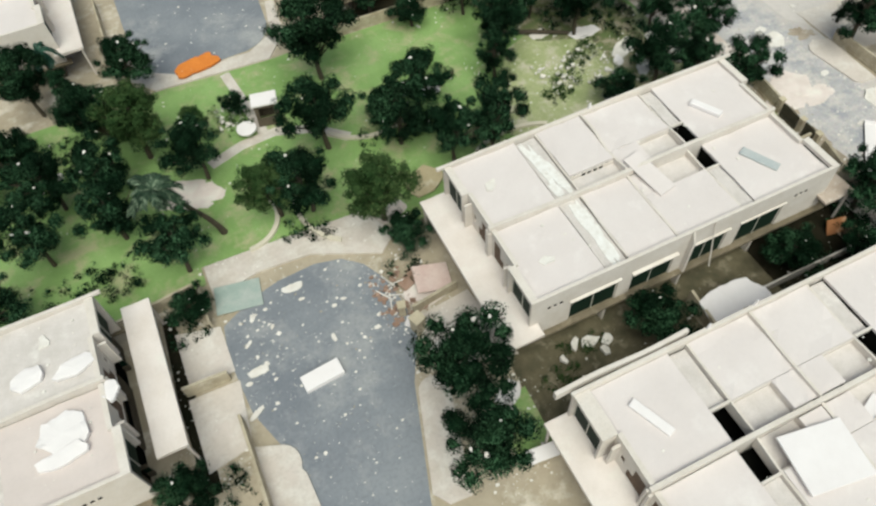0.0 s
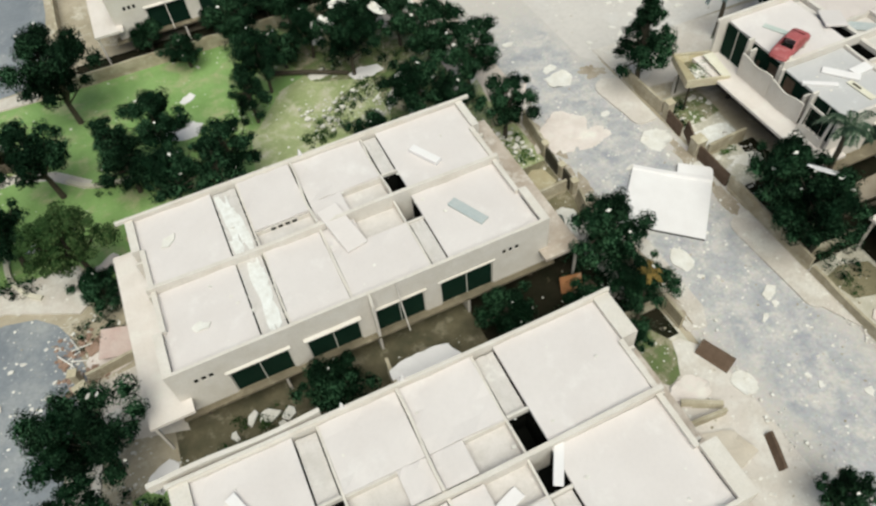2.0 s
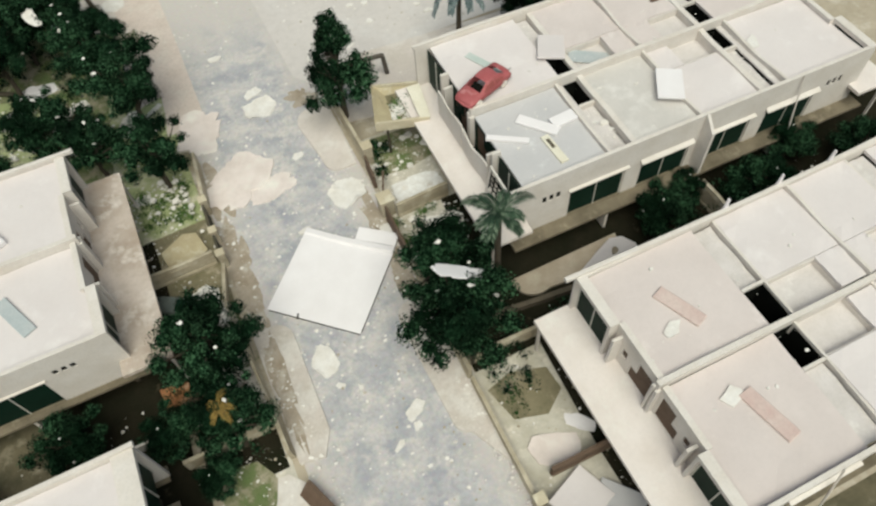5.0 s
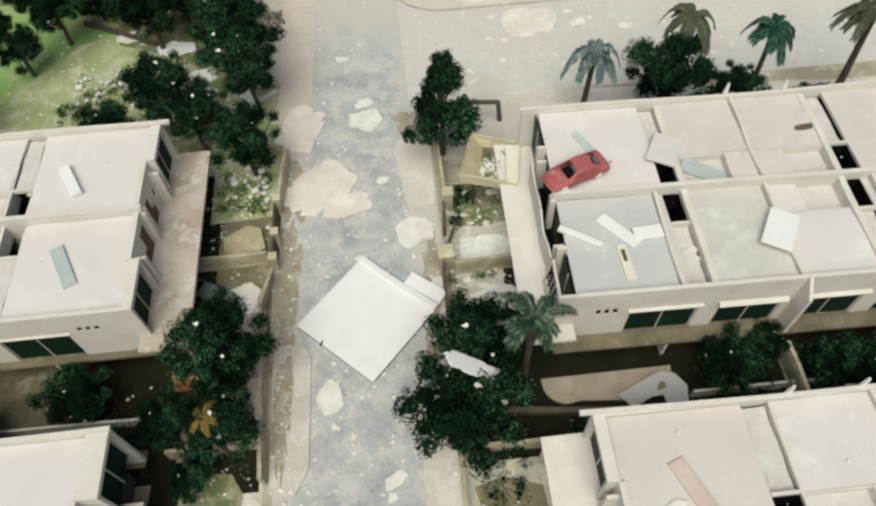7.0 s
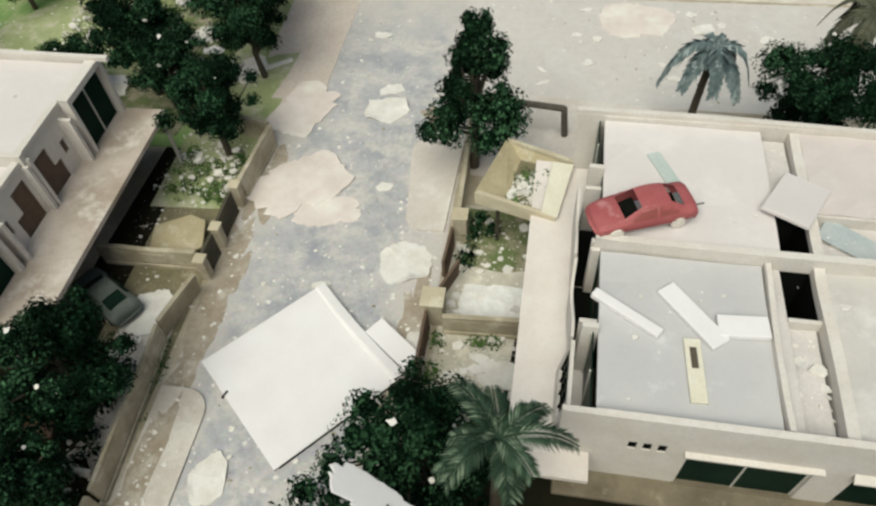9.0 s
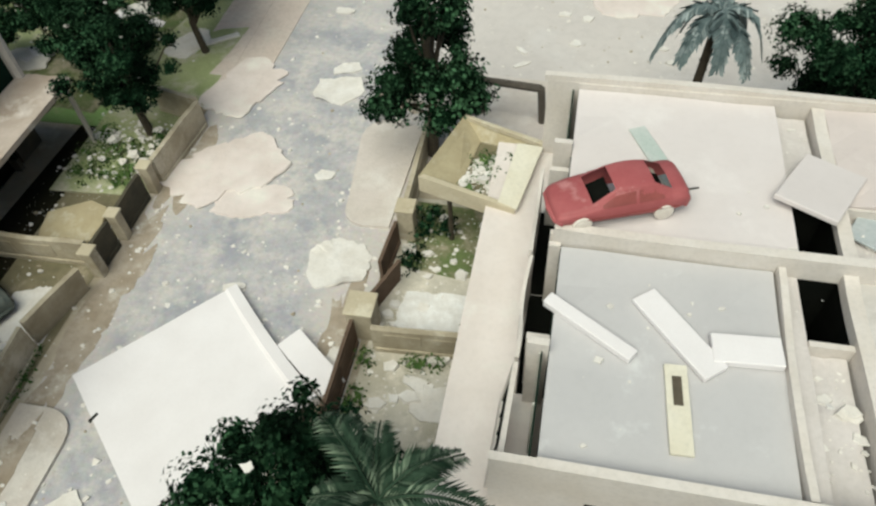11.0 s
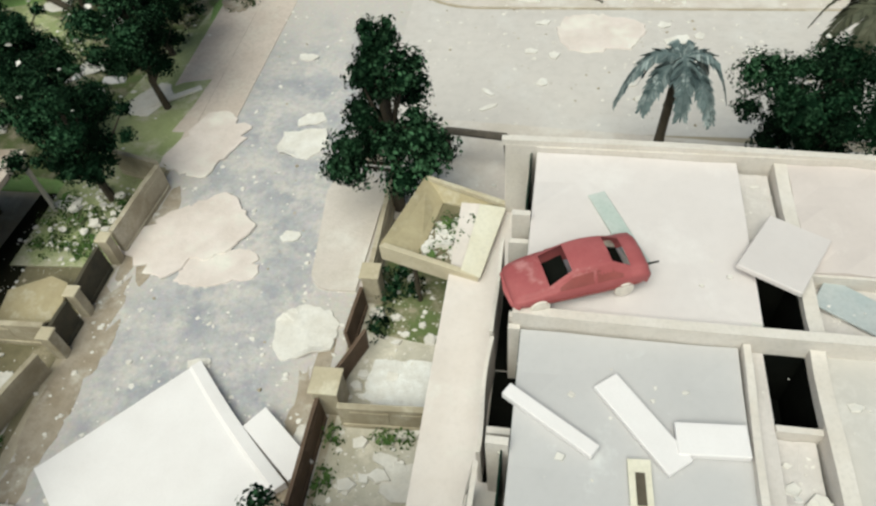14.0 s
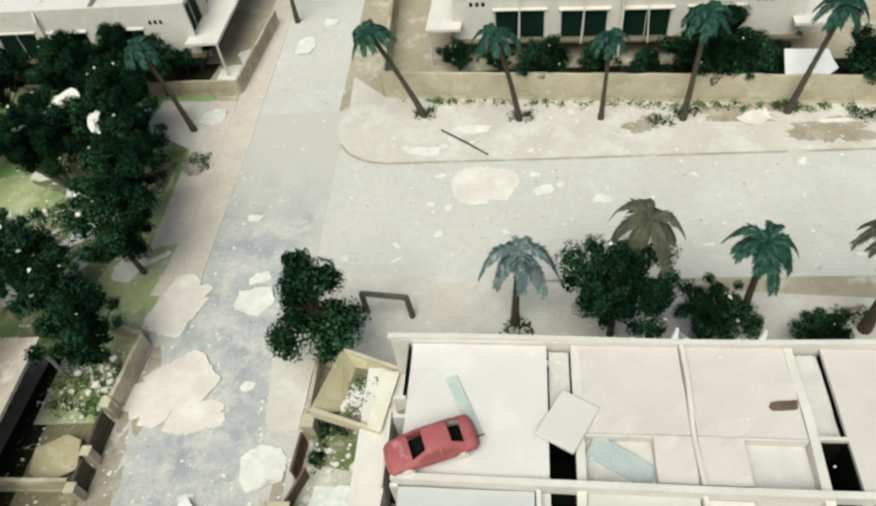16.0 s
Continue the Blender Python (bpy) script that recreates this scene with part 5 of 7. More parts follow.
GROVE_TREES = [
    (T_BIG, -70.8, -9.5, 0.84), (T_ROUND, -65.3, -9.5, 1.11), (T_ROUND, -61.6, -14.8, 1.05), (T_THIN, -42.4, -10.4, 1.11), (T_LOW, -42.8, -7.4, 0.88), (T_MID, -64.8, -31.8, 0.72),
    (T_LOW, -61.9, -18.9, 0.72), (T_LOW, -53.6, -0.4, 0.58), (T_BIG, -75, -3, 0.94), (T_MID, -74.5, -14.5, 0.94), (T_BIG, -64.4, 1.0, 0.85), (T_BIG, -69.4, 8.0, 0.9),
    (T_MID, -65.6, -4.8, 0.95), (T_LOW, -71.6, 1.4, 1.1), (T_MOSS, -57.6, -1.6, 0.5), (T_LOW, -40.4, -9.8, 0.6), (T_LOW, 9.6, 4.2, 0.9), (T_LOW, 20.2, 3.2, 1.15),
    (T_LOW, 22.6, 2.9, 1.0), (T_MID, 21.4, 5.0, 0.8), (T_LOW, 30.6, 2.0, 1.1), (T_LOW, 3.4, 6.2, 0.6), (T_LOW, 6.4, 5.8, 0.5), (T_LOW, 13.2, 5.2, 0.6),
    (T_LOW, 16.6, 4.8, 0.5), (T_LOW, 25.2, 4.2, 0.6), (T_MID, -22.4, 7.0, 0.8), (T_MID, -26.8, 6.8, 0.75), (T_LOW, -31.8, 7.2, 0.7), (T_LOW, -18.2, 7.4, 0.6),
]
used = set()
trng = random.Random(77)
for kind, x, y, s in STREET_TREES + VERGE_TREES + GROVE_TREES:
    m = pose(x, y, 0.0, 0, 0, trng.uniform(0, 360)) @ Matrix.Scale(s, 4)
    if kind in used:
        copy_thing(kind, m)
    else:
        used.add(kind)
        kind.matrix_world = m

P_TALL = palm_kind(11, 7.8, 3.8, (0.9, 0.3), "tall slim palm with a drooping crown", M_PALM, 1.1, 11)
P_SHORT = palm_kind(12, 5.6, 4.3, (0.3, 0.3), "short palm with pale grey-blue drooping fronds", M_PALM_PALE, 1.35, 8, 1.9)
P_FULL = palm_kind(13, 6.8, 4.4, (-0.2, 0.2), "full palm with spiky green fronds", M_PALM, 1.15, 11)
P_LEAN = palm_kind(14, 6.0, 4.6, (-3.2, 0.8), "leaning palm with a spiky crown", M_PALM_GREY, 0.8, 18)
P_DRY = palm_kind(15, 6.2, 3.6, (0.3, 0.1), "palm with dull olive-brown fronds", M_PALM_DRY, 1.2, 10)
P_STAR = palm_kind(16, 6.9, 2.9, (0.2, 0.1), "small palm with dead golden star-shaped fronds", M_DEAD, 0.8, 7, 0.22)
P_GREY = palm_kind(17, 7.6, 3.7, (0.0, 0.1), "shaggy palm with thin grey-green fronds", M_PALM_GREY, 0.75, 12, 0.45)
PALMS = [(P_TALL, 1.1, 1.05, 150, 0.95, -16), (P_TALL, 7.7, 0.25, 170, 0.95, -5), (P_TALL, 13.15, 0.05, 60, 0.8, 1), (P_TALL, 18.45, -0.3, 60, 1.0, 2), (P_TALL, 25.1, 0.0, 30, 1.0, 7), (P_TALL, 32.0, 0.0, 200, 1.0), (P_TALL, -15.65, 0.4, 130, 0.95, -6),
         (P_SHORT, 7.25, -16.4, 0, 1.0), (P_DRY, 13.2, -15.9, 40, 1.16), (P_FULL, 18.7, -16.4, 70, 0.95), (P_DRY, 24.6, -16.9, 120, 1.05), (P_GREY, 0.1, -35.4, 0, 1.0),
         (P_LEAN, -58.3, -12.5, 0, 1.0), (P_LEAN, -72.0, -0.8, -50, 0.9), (P_FULL, -66.8, 8.2, 0, 0.9), (P_STAR, -15.45, -37.35, 20, 0.68), (P_TALL, 38.0, -0.5, 90, 1.0), (P_TALL, -10.6, 14.0, 90, 0.9)]
for kind, x, y, r, s, *tilt in PALMS:
    m = pose(x, y, 0.0, 0, *(tilt or [0]), 0) @ pose(0, 0, 0, 0, 0, r) @ Matrix.Scale(s, 4)
    if kind in used:
        copy_thing(kind, m)
    else:
        used.add(kind)
        kind.matrix_world = m


def shrub_bed(cx, cy, w, d, n, seed, mat, label, rz=0.0, high=0.5, base=0.0):
    r = np.random.RandomState(seed)
    clumps = [((r.uniform(-w / 2, w / 2), r.uniform(-d / 2, d / 2), r.uniform(0.05, high)), r.uniform(0.18, 0.55)) for _ in range(n * 2)]
    ob = new("shrubs", leaf_mesh("shrubs", clumps, 230, 0.075, mat, seed, 0.5, 3))
    ob.matrix_world = pose(cx, cy, base, 0, 0, rz)
    return tagged(ob, label, "shrubs", kind="stuff")


LANE_BEDS = [
    (-15.6, -20.6, 3.4, 3.4, 22, M_TUFT, 0, 0.4), (-25.2, -9.6, 9.5, 2.0, 46, M_LEAF_B, 35, 0.4), (-54.6, -1.0, 3.6, 3.6, 24, M_LEAF_B, 0, 0.9), (-42.0, -9.2, 7.0, 2.2, 26, M_LEAF, -12, 0.5), (-52.4, -15.6, 4.0, 2.0, 16, M_LEAF, -20, 0.6), (-41.6, -35.0, 3.0, 2.2, 10, M_LEAF_B, 0, 0.3),
    (-33.0, -36.2, 3.0, 1.2, 10, M_LEAF, 0, 0.6), (8.0, -38.0, 9.0, 1.4, 20, M_LEAF, 0, 0.6), (19.0, -37.6, 9.0, 1.8, 20, M_LEAF, 0, 0.6), (-16.4, -34.0, 3.0, 8.0, 30, M_LEAF, 0, 0.6), (-1.4, -35.8, 2.8, 7.0, 28, M_LEAF, 0, 0.6), (-16.0, -33.6, 3.2, 6.0, 34, M_LEAF, 0, 1.2),
]
YARD_BEDS = [
    (-21.0, -35.6, 3.0, 1.6, 12, M_LEAF, 0, 0.6), (-39.0, -33.2, 3.4, 1.2, 9, M_LEAF_B, 0, 0.25), (14.0, -36.0, 9.0, 2.6, 50, M_LEAF, 0, 1.0), (10.0, -38.6, 16.0, 2.0, 50, M_LEAF, 0, 0.8), (-1.4, -39.6, 2.6, 3.0, 14, M_LEAF, 0, 0.7), (-1.4, -41.7, 2.4, 1.8, 3, M_LEAF_B, 0, 0.05),
    (-47.0, -22.0, 3.0, 3.0, 14, M_LEAF, 0, 0.6), (-3.0, -29.6, 0.4, 2.8, 7, M_TUFT, 0, 0.08), (-1.4, -28.2, 2.4, 0.3, 5, M_TUFT, 0, 0.08), (-2.2, -23.8, 0.5, 1.6, 5, M_LEAF, 0, 0.25), (-13.9, -31.5, 0.3, 4.0, 8, M_TUFT, 0, 0.1), (-63.0, -19.4, 2.6, 3.4, 20, M_LEAF, 0, 0.7),
]
PARK_BEDS = [
    (-1.8, -22.3, 1.4, 1.0, 7, M_LEAF, 0, 0.7), (0.3, -22.5, 1.3, 1.6, 6, M_TUFT, 0, 0.05, 2.95), (-18.0, -6.0, 4.0, 4.0, 24, M_LEAF, 0, 0.6), (-22.0, -2.0, 6.0, 4.0, 26, M_LEAF, 0, 0.6), (-26.0, 4.0, 12, 2.0, 30, M_LEAF, 0, 0.8), (-69.0, -13.0, 8.0, 4.0, 40, M_LEAF, 0, 0.7),
    (-71.0, 1.0, 7.0, 5.0, 40, M_LEAF, 0, 0.7), (-64.0, 4.0, 4.0, 6.0, 30, M_LEAF, 0, 0.6), (-1.6, -53.5, 2.6, 6.0, 26, M_LEAF, 0, 0.6), (22.0, 4.6, 20.0, 1.6, 40, M_LEAF, -4, 0.7), (6.0, 2.2, 14.0, 0.5, 22, M_TUFT, -5, 0.06), (21.5, 0.9, 16.0, 0.7, 34, M_TUFT, -5, 0.10),
]
FAR_BEDS = [
    (-14.4, -3.2, 1.6, 2.2, 7, M_LEAF_B, 0, 0.1), (-63.4, -33.0, 3.4, 5.0, 24, M_LEAF, 0, 0.6), (-46.4, -35.6, 2.4, 4.0, 16, M_LEAF, 0, 0.6),
]
for i, (x, y, w, d, n, m, r, h, *lift) in enumerate(LANE_BEDS + YARD_BEDS + PARK_BEDS + FAR_BEDS):
    shrub_bed(x, y, w, d, n, 300 + i, m, "low tangled shrubs and weeds with dusty leaves", r, h, *lift)

for i, (x, y) in enumerate(((1.3, 1.2), (7.9, 0.6), (17.0, -0.3), (18.8, 0.4), (25.2, 0.8), (29.5, -0.6), (7.4, -16.6), (18.9, -16.8), (24.4, -16.2))):
    shrub_bed(x, y, 1.6, 0.9, 7, 500 + i, M_LEAF_B, "tuft of weeds at the foot of a palm", 0, 0.12)

# ---- large fallen pieces ----
rng = random.Random(5)


def fallen_sheet(name, cx, cy, w, d, z=0.03, t=0.07, rz=0.0, m=None, label="thin broken sheet of render lying flat", rough=0.2, seed=0, tilt=(0, 0), n=52, group="fallen sheets"):
    r = random.Random(seed or int(abs(cx * 13 + cy * 7) * 10))
    bm = bmesh.new()
    snapped = not (m is M_SHEET and w > 2.9) and name in ("broken_sheet", "street_chip", "leaning_sheet", "flake", "rubble_sheet")
    outline = torn(r, w, d, n) if snapped else ragged(r, w, d, n, rough)
    n = len(outline)
    ph, curl = r.uniform(0, 6.28), min(0.15, 0.05 * min(w, d)) if snapped else 0.0
    up = [curl * max(0.0, math.sin(2 * math.atan2(y, x) + ph) + 0.5 * math.sin(5 * math.atan2(y, x) + ph)) for x, y in outline]
    lo = [bm.verts.new((x, y, h)) for (x, y), h in zip(outline, up)]
    hi = [bm.verts.new((x * 0.985, y * 0.985, h + t + r.uniform(-0.06, 0.06) * t)) for (x, y), h in zip(outline, up)]
    inner = [bm.verts.new((x * 0.74, y * 0.74, t * 1.1 + h * 0.25)) for (x, y), h in zip(outline, up)]
    mid = bm.verts.new((0, 0, t * 1.15))
    low = bm.verts.new((0, 0, 0))
    for i in range(n):
        j = (i + 1) % n
        bm.faces.new((lo[i], lo[j], hi[j], hi[i]))
        bm.faces.new((hi[i], hi[j], inner[j], inner[i]))
        bm.faces.new((inner[i], inner[j], mid))
        bm.faces.new((lo[j], lo[i], low))
    return solid(name, bm, m or M_SHEET, label, "debris", group, at=pose(cx, cy, z, tilt[0], tilt[1], rz))


def plank(name, cx, cy, z, l, w, t, rz, m, label, tilt=0.0, group="loose boards"):
    bm = bmesh.new()
    box(bm, -l / 2, l / 2, -w / 2, w / 2, 0, t, min(0.02, t * 0.3))
    for v in bm.verts:
        v.co.z += 0.03 * math.sin(v.co.x * 1.3 + cx) * (1 if v.co.z > t / 2 else 0.3)
    return solid(name, bm, m, label, "board", group, at=pose(cx, cy, z, 0, tilt, rz))


# the fallen roof slab in the street
slab = thing("roof_slab", "large white roof slab lying flat in the street", "slab", at=pose(-8.0, -30.35, 0.016, 0, 0, -43) @ Matrix.Diagonal((1, 1, 0.6, 1)))
bm = bmesh.new()
S = 2.85
warped_slab(bm, -S, S, -S, S - 0.25, 0.40, 0.12, random.Random(4), 0.02, 8)
part("panel", bm, M_WHITE, slab)
for kx, ky in ((-2.2, -1.9), (2.1, -2.0), (-2.0, 1.7), (2.0, 1.6), (0.1, 0.0)):
    bm = bmesh.new()
    obox(bm, (kx, ky, 0.14), (0.7, 0.6, 0.28), kx * 40)
    part("packing_stone", bm, M_SIDING, slab)
bm = bmesh.new()
rows = []
for i in range(15):
    x = -S + 2 * S * i / 14
    y = S - 0.28 - 0.10 * math.sin(math.pi * i / 14)
    z = 0.46 + 0.28 * (i / 14)
    rows.append([bm.verts.new(c) for c in ((x, y - 0.06, 0.405), (x, y + 0.40, 0.06), (x, y + 0.42, z), (x, y + 0.06, z + 0.05))])
for r_, s_ in zip(rows, rows[1:]):
    for k in range(4):
        bm.faces.new((r_[k], r_[(k + 1) % 4], s_[(k + 1) % 4], s_[k]))
bm.faces.new(rows[0])
bm.faces.new(rows[-1][::-1])
part("upstand", bm, M_WHITE, slab, "curved upturned edge strip")
# Black strips paint the shadow gap below the slab's edges.
for ax, ln in ((0, 2 * S - 0.1), (1, 2 * S - 0.35)):
    for sgn in ((-1,) if ax == 0 else (-1, 1)):
        bm = bmesh.new()
        if ax == 0:
            obox(bm, (0, sgn * (S - 0.07), 0.14), (ln, 0.12, 0.27))
        else:
            obox(bm, (sgn * (S - 0.07), -0.12, 0.14), (0.12, ln - 0.25, 0.265))
        part("dark_edge", bm, M_DARK, slab, "black strip painted as the shadow gap under the slab")
bm = bmesh.new()
obox(bm, (S - 1.3, S + 0.6, 0.46), (2.5, 0.9, 0.34), 4, 6, 0)
part("broken_block", bm, M_WHITE, slab)
bm = bmesh.new()
obox(bm, (-0.95, -S + 0.05, 0.38), (0.10, 0.34, 0.07), 20)
part("notch", bm, M_DARK, slab, "dark torn notch in the edge")

plank("concrete_slab", -55.6, -27.4, 0.02, 2.75, 1.2, 0.42, 5, M_WHITE, "white concrete slab lying on the turning area", group="")

STREET_SHEETS = [
    (-10.8, -20.5, 4.8, 3.5, 50, M_SHEET), (-9.1, -22.0, 3.2, 1.9, 6, M_SHEET), (-12.0, -15.1, 3.0, 4.1, -20, M_SHEET), (-4.8, -24.6, 2.3, 2.2, 30, M_DEBRIS), (-7.5, -14.8, 2.4, 2.1, 10, M_DEBRIS), (-0.6, -26.4, 3.3, 2.3, 0, M_POWDER),
    (-3.75, -28.5, 0.8, 0.9, 20, M_DEBRIS), (-3.9, -29.5, 0.7, 0.9, 50, M_DEBRIS), (-1.0, -29.0, 1.1, 0.5, -15, M_DEBRIS), (0.2, -29.4, 0.9, 0.6, 30, M_DEBRIS), (-10.2, -34.9, 1.4, 1.9, 8, M_DEBRIS), (5.4, -5.9, 3.9, 3.4, 0, M_SHEET),
    (1.3, -2.7, 2.6, 0.9, -5, M_DEBRIS), (-6.6, -20.3, 0.8, 0.6, 10, M_DEBRIS), (9.2, -6.6, 1.3, 0.9, 20, M_DEBRIS), (-9.0, -8.4, 1.0, 0.6, 0, M_DEBRIS), (4.6, -0.6, 2.6, 0.8, 0, M_DEBRIS), (12.6, -7.4, 1.1, 0.8, 0, M_DEBRIS),
]
TURNING_SHEETS = [
    (23.0, -0.4, 2.2, 1.4, 20, M_SHEET), (-9.2, 10.4, 1.6, 2.4, 0, M_DEBRIS), (-7.6, 13.6, 1.2, 1.0, 0, M_DEBRIS), (28.0, -1.0, 2.4, 0.4, 0, M_DEBRIS), (-8.2, -26.2, 0.9, 0.35, 15, M_DEBRIS), (-6.9, -39.6, 1.2, 0.7, 30, M_DEBRIS),
    (-12.5, -44.0, 1.4, 1.5, 30, M_DEBRIS), (-7.6, -13.2, 1.4, 0.8, 20, M_DEBRIS), (-59.4, -25.1, 1.5, 0.7, 5, M_DEBRIS), (-58.6, -21.0, 0.6, 0.3, 50, M_DEBRIS), (-53.9, -25.0, 0.3, 0.75, 10, M_DEBRIS), (-60.3, -27.9, 1.3, 0.35, 30, M_DEBRIS),
    (-54.9, -21.0, 0.5, 0.25, 0, M_DEBRIS), (-57.5, -22.2, 0.4, 0.25, 60, M_DEBRIS), (-59.4, -22.8, 0.7, 0.25, 40, M_DEBRIS), (-53.0, -22.6, 0.4, 0.3, 0, M_DEBRIS), (-50.9, -25.6, 0.5, 0.3, 0, M_DEBRIS), (-60.2, -25.7, 0.5, 0.3, 0, M_DEBRIS),
]
PARK_SHEETS = [
    (-60.0, -7.4, 5.2, 3.4, -20, M_SHEET), (-38.2, -5.0, 3.9, 2.2, -20, M_WHITE), (-36.6, -1.2, 1.5, 1.0, 30, M_WHITE), (-23.6, -14.2, 2.6, 2.0, 10, M_DEBRIS), (-27.6, -15.9, 2.6, 1.3, 0, M_WHITE), (-21.6, -5.6, 3.0, 1.6, 0, M_WHITE),
    (-19.7, -9.3, 3.2, 1.7, 25, M_DEBRIS), (-19.7, -12.2, 2.2, 1.1, 50, M_DEBRIS), (-18.7, -10.6, 1.2, 0.8, 10, M_WHITE), (-21.0, -10.4, 1.3, 0.9, 60, M_WHITE), (-25.4, -3.8, 1.8, 1.4, 10, M_DEBRIS), (-14.6, 1.8, 2.0, 1.8, 0, M_DEBRIS),
    (-23.4, -14.0, 1.6, 1.4, 0, M_WHITE), (-24.0, 1.0, 1.6, 1.2, 0, M_WHITE), (-20.6, 3.0, 1.8, 1.2, 0, M_WHITE), (-65.8, -17.4, 2.8, 1.6, 60, M_DEBRIS), (-16.0, -12.2, 1.6, 2.4, -20, M_DEBRIS), (-14.6, 7.0, 2.2, 2.6, 0, M_DEBRIS),
]
YARD_SHEETS = [
    (-13.8, 9.4, 1.4, 1.8, 30, M_WHITE), (-19.6, 5.6, 1.6, 1.2, 20, M_WHITE), (-0.2, -29.6, 2.0, 1.3, 0, M_DEBRIS), (-15.2, -28.4, 1.8, 2.6, -10, M_DEBRIS), (-15.6, -43.0, 2.4, 2.0, 0, M_SHEET), (0.3, -44.0, 1.7, 0.8, -40, M_WHITE),
    (-1.5, -44.6, 2.6, 1.6, -20, M_SHEET), (-46.8, -24.6, 2.8, 2.2, 0, M_SHEET), (-45.2, -34.0, 2.0, 1.4, 40, M_WHITE), (-46.0, -16.8, 2.6, 1.6, 30, M_SHEET), (-50.8, -12.4, 1.2, 0.9, 0, M_WHITE), (-55.2, -19.8, 1.6, 0.7, -5, M_DEBRIS),
    (-47.6, -29.0, 1.6, 1.2, 20, M_DEBRIS), (-16.8, -19.2, 1.2, 0.8, 0, M_DEBRIS), (-13.9, -17.0, 1.3, 0.7, 20, M_TAN),
]
for i, (x, y, w, d, r, m) in enumerate(STREET_SHEETS + TURNING_SHEETS + PARK_SHEETS + YARD_SHEETS):
    z = 0.05 if -13.2 < x < -11.2 and -17 < y else 0.058 if x > -1 and -3.6 < y < 3.4 else 0.06 if x < -14 else 0.02
    z += 0.055 if w == 4.8 else 0.0
    fallen_sheet("broken_sheet", x, y, w, d, z, 0.05, r, m,
                 "thin broken sheet of beige render lying flat" if m is M_SHEET else "white broken plaster sheet lying on the ground", 0.22, 40 + i)

fallen_sheet("leaning_sheet", -4.75, -50.85, 3.5, 1.6, 0.55, 0.06, -57, M_WHITE, "white torn sheet propped against a car", 0.2, 3, (6, -8))
plank("collapsed_board", -1.75, -47.3, 0.45, 2.5, 2.1, 0.08, 22, M_ROOF, "pale lavender fallen panel leaning on a garden wall", 7, "fallen panels")
plank("collapsed_board", -0.15, -48.2, 0.30, 2.3, 1.5, 0.06, -52, M_ROOF_G, "grey broken panel lying in the yard", -6, "fallen panels")
fallen_sheet("broken_sheet", -0.9, -48.6, 0.9, 0.7, 0.6, 0.06, 20, M_WHITE, "white broken plaster sheet lying on a fallen panel", 0.2, 15, (5, 8), 20)
fallen_sheet("broken_sheet", -16.1, -46.9, 3.3, 2.7, 0.04, 0.09, -22, M_LEDGE_P, "wide beige plate of render fallen across the verge", 0.2, 16, (2, -3), 24)
fallen_sheet("collapsed_board", -15.3, -24.5, 2.6, 2.4, 0.35, 0.08, 8, M_TAN, "tan fallen panel lying across the yard", 0.08, 5, (5, -3), 8)
plank("rust_panel", -17.9, -33.6, 0.05, 2.1, 1.5, 0.12, 80, M_RUSTY, "rust-orange broken panel standing below the balcony corner", -58, "")
plank("broken_box", -17.2, -34.2, 0.02, 1.3, 0.7, 0.5, 20, M_DOOR, "dark brown broken box beside the rusty panel", 6, "")
for i, (x, y, w, d) in enumerate(((-38.6, -33.2, 1.5, 0.9), (-37.5, -33.6, 0.9, 0.7), (-39.6, -32.9, 1.0, 0.6), (-38.0, -34.2, 0.8, 0.6), (-40.8, -33.6, 0.7, 0.5))):
    fallen_sheet("broken_sheet", x, y, w, d, 0.10, 0.16, 30 * i, M_DEBRIS, "lump of pale broken plaster lying in the lane", 0.3, 210 + i, (6, -5), 16, "lane rubble")
plank("pink_panel", -45.9, -23.9, 0.45, 2.6, 2.3, 0.09, -12, M_PINKPLANK, "faded pink panel fallen in a front yard", 8, "fallen panels")
plank("pink_panel", -47.4, -23.2, 0.25, 1.6, 1.0, 0.07, 18, M_RUST, "brick-red broken panel in a front yard", -9, "fallen panels")
plank("white_panel", -48.4, -26.6, 0.08, 1.5, 0.8, 0.09, -38, M_WHITE, "white panel tipped against a gate pillar", 9, "fallen panels")
for i, (x, y, r) in enumerate(((-49.0, -23.2, 30), (-48.6, -23.9, -20), (-49.3, -24.2, 75), (-48.8, -22.6, 110), (-49.5, -23.6, -55), (-48.3, -23.0, 5))):
    plank("lath", x, y, 0.05 + 0.05 * i, 1.5, 0.09, 0.05, r, M_DEBRIS, "thin pale lath in a heap of broken lattice", 6, "broken lattice")
plank("teal_sheet", -58.95, -18.75, 0.16, 3.3, 2.4, 0.06, -9, M_TEAL, "faded teal sheet lying at the kerb", 2)
caught = fallen_sheet("caught_sheet", 0, 0, 2.8, 1.15, 0, 0.05, 0, M_WHITE, "long white torn sheet hanging in a tree", 0.3, 8, (0, 0), 40, "caught sheets")
lie, face = Vector((0.85, -0.30, -0.42)).normalized(), Vector((0.36, 0.25, 0.88))
across = face.cross(lie).normalized()
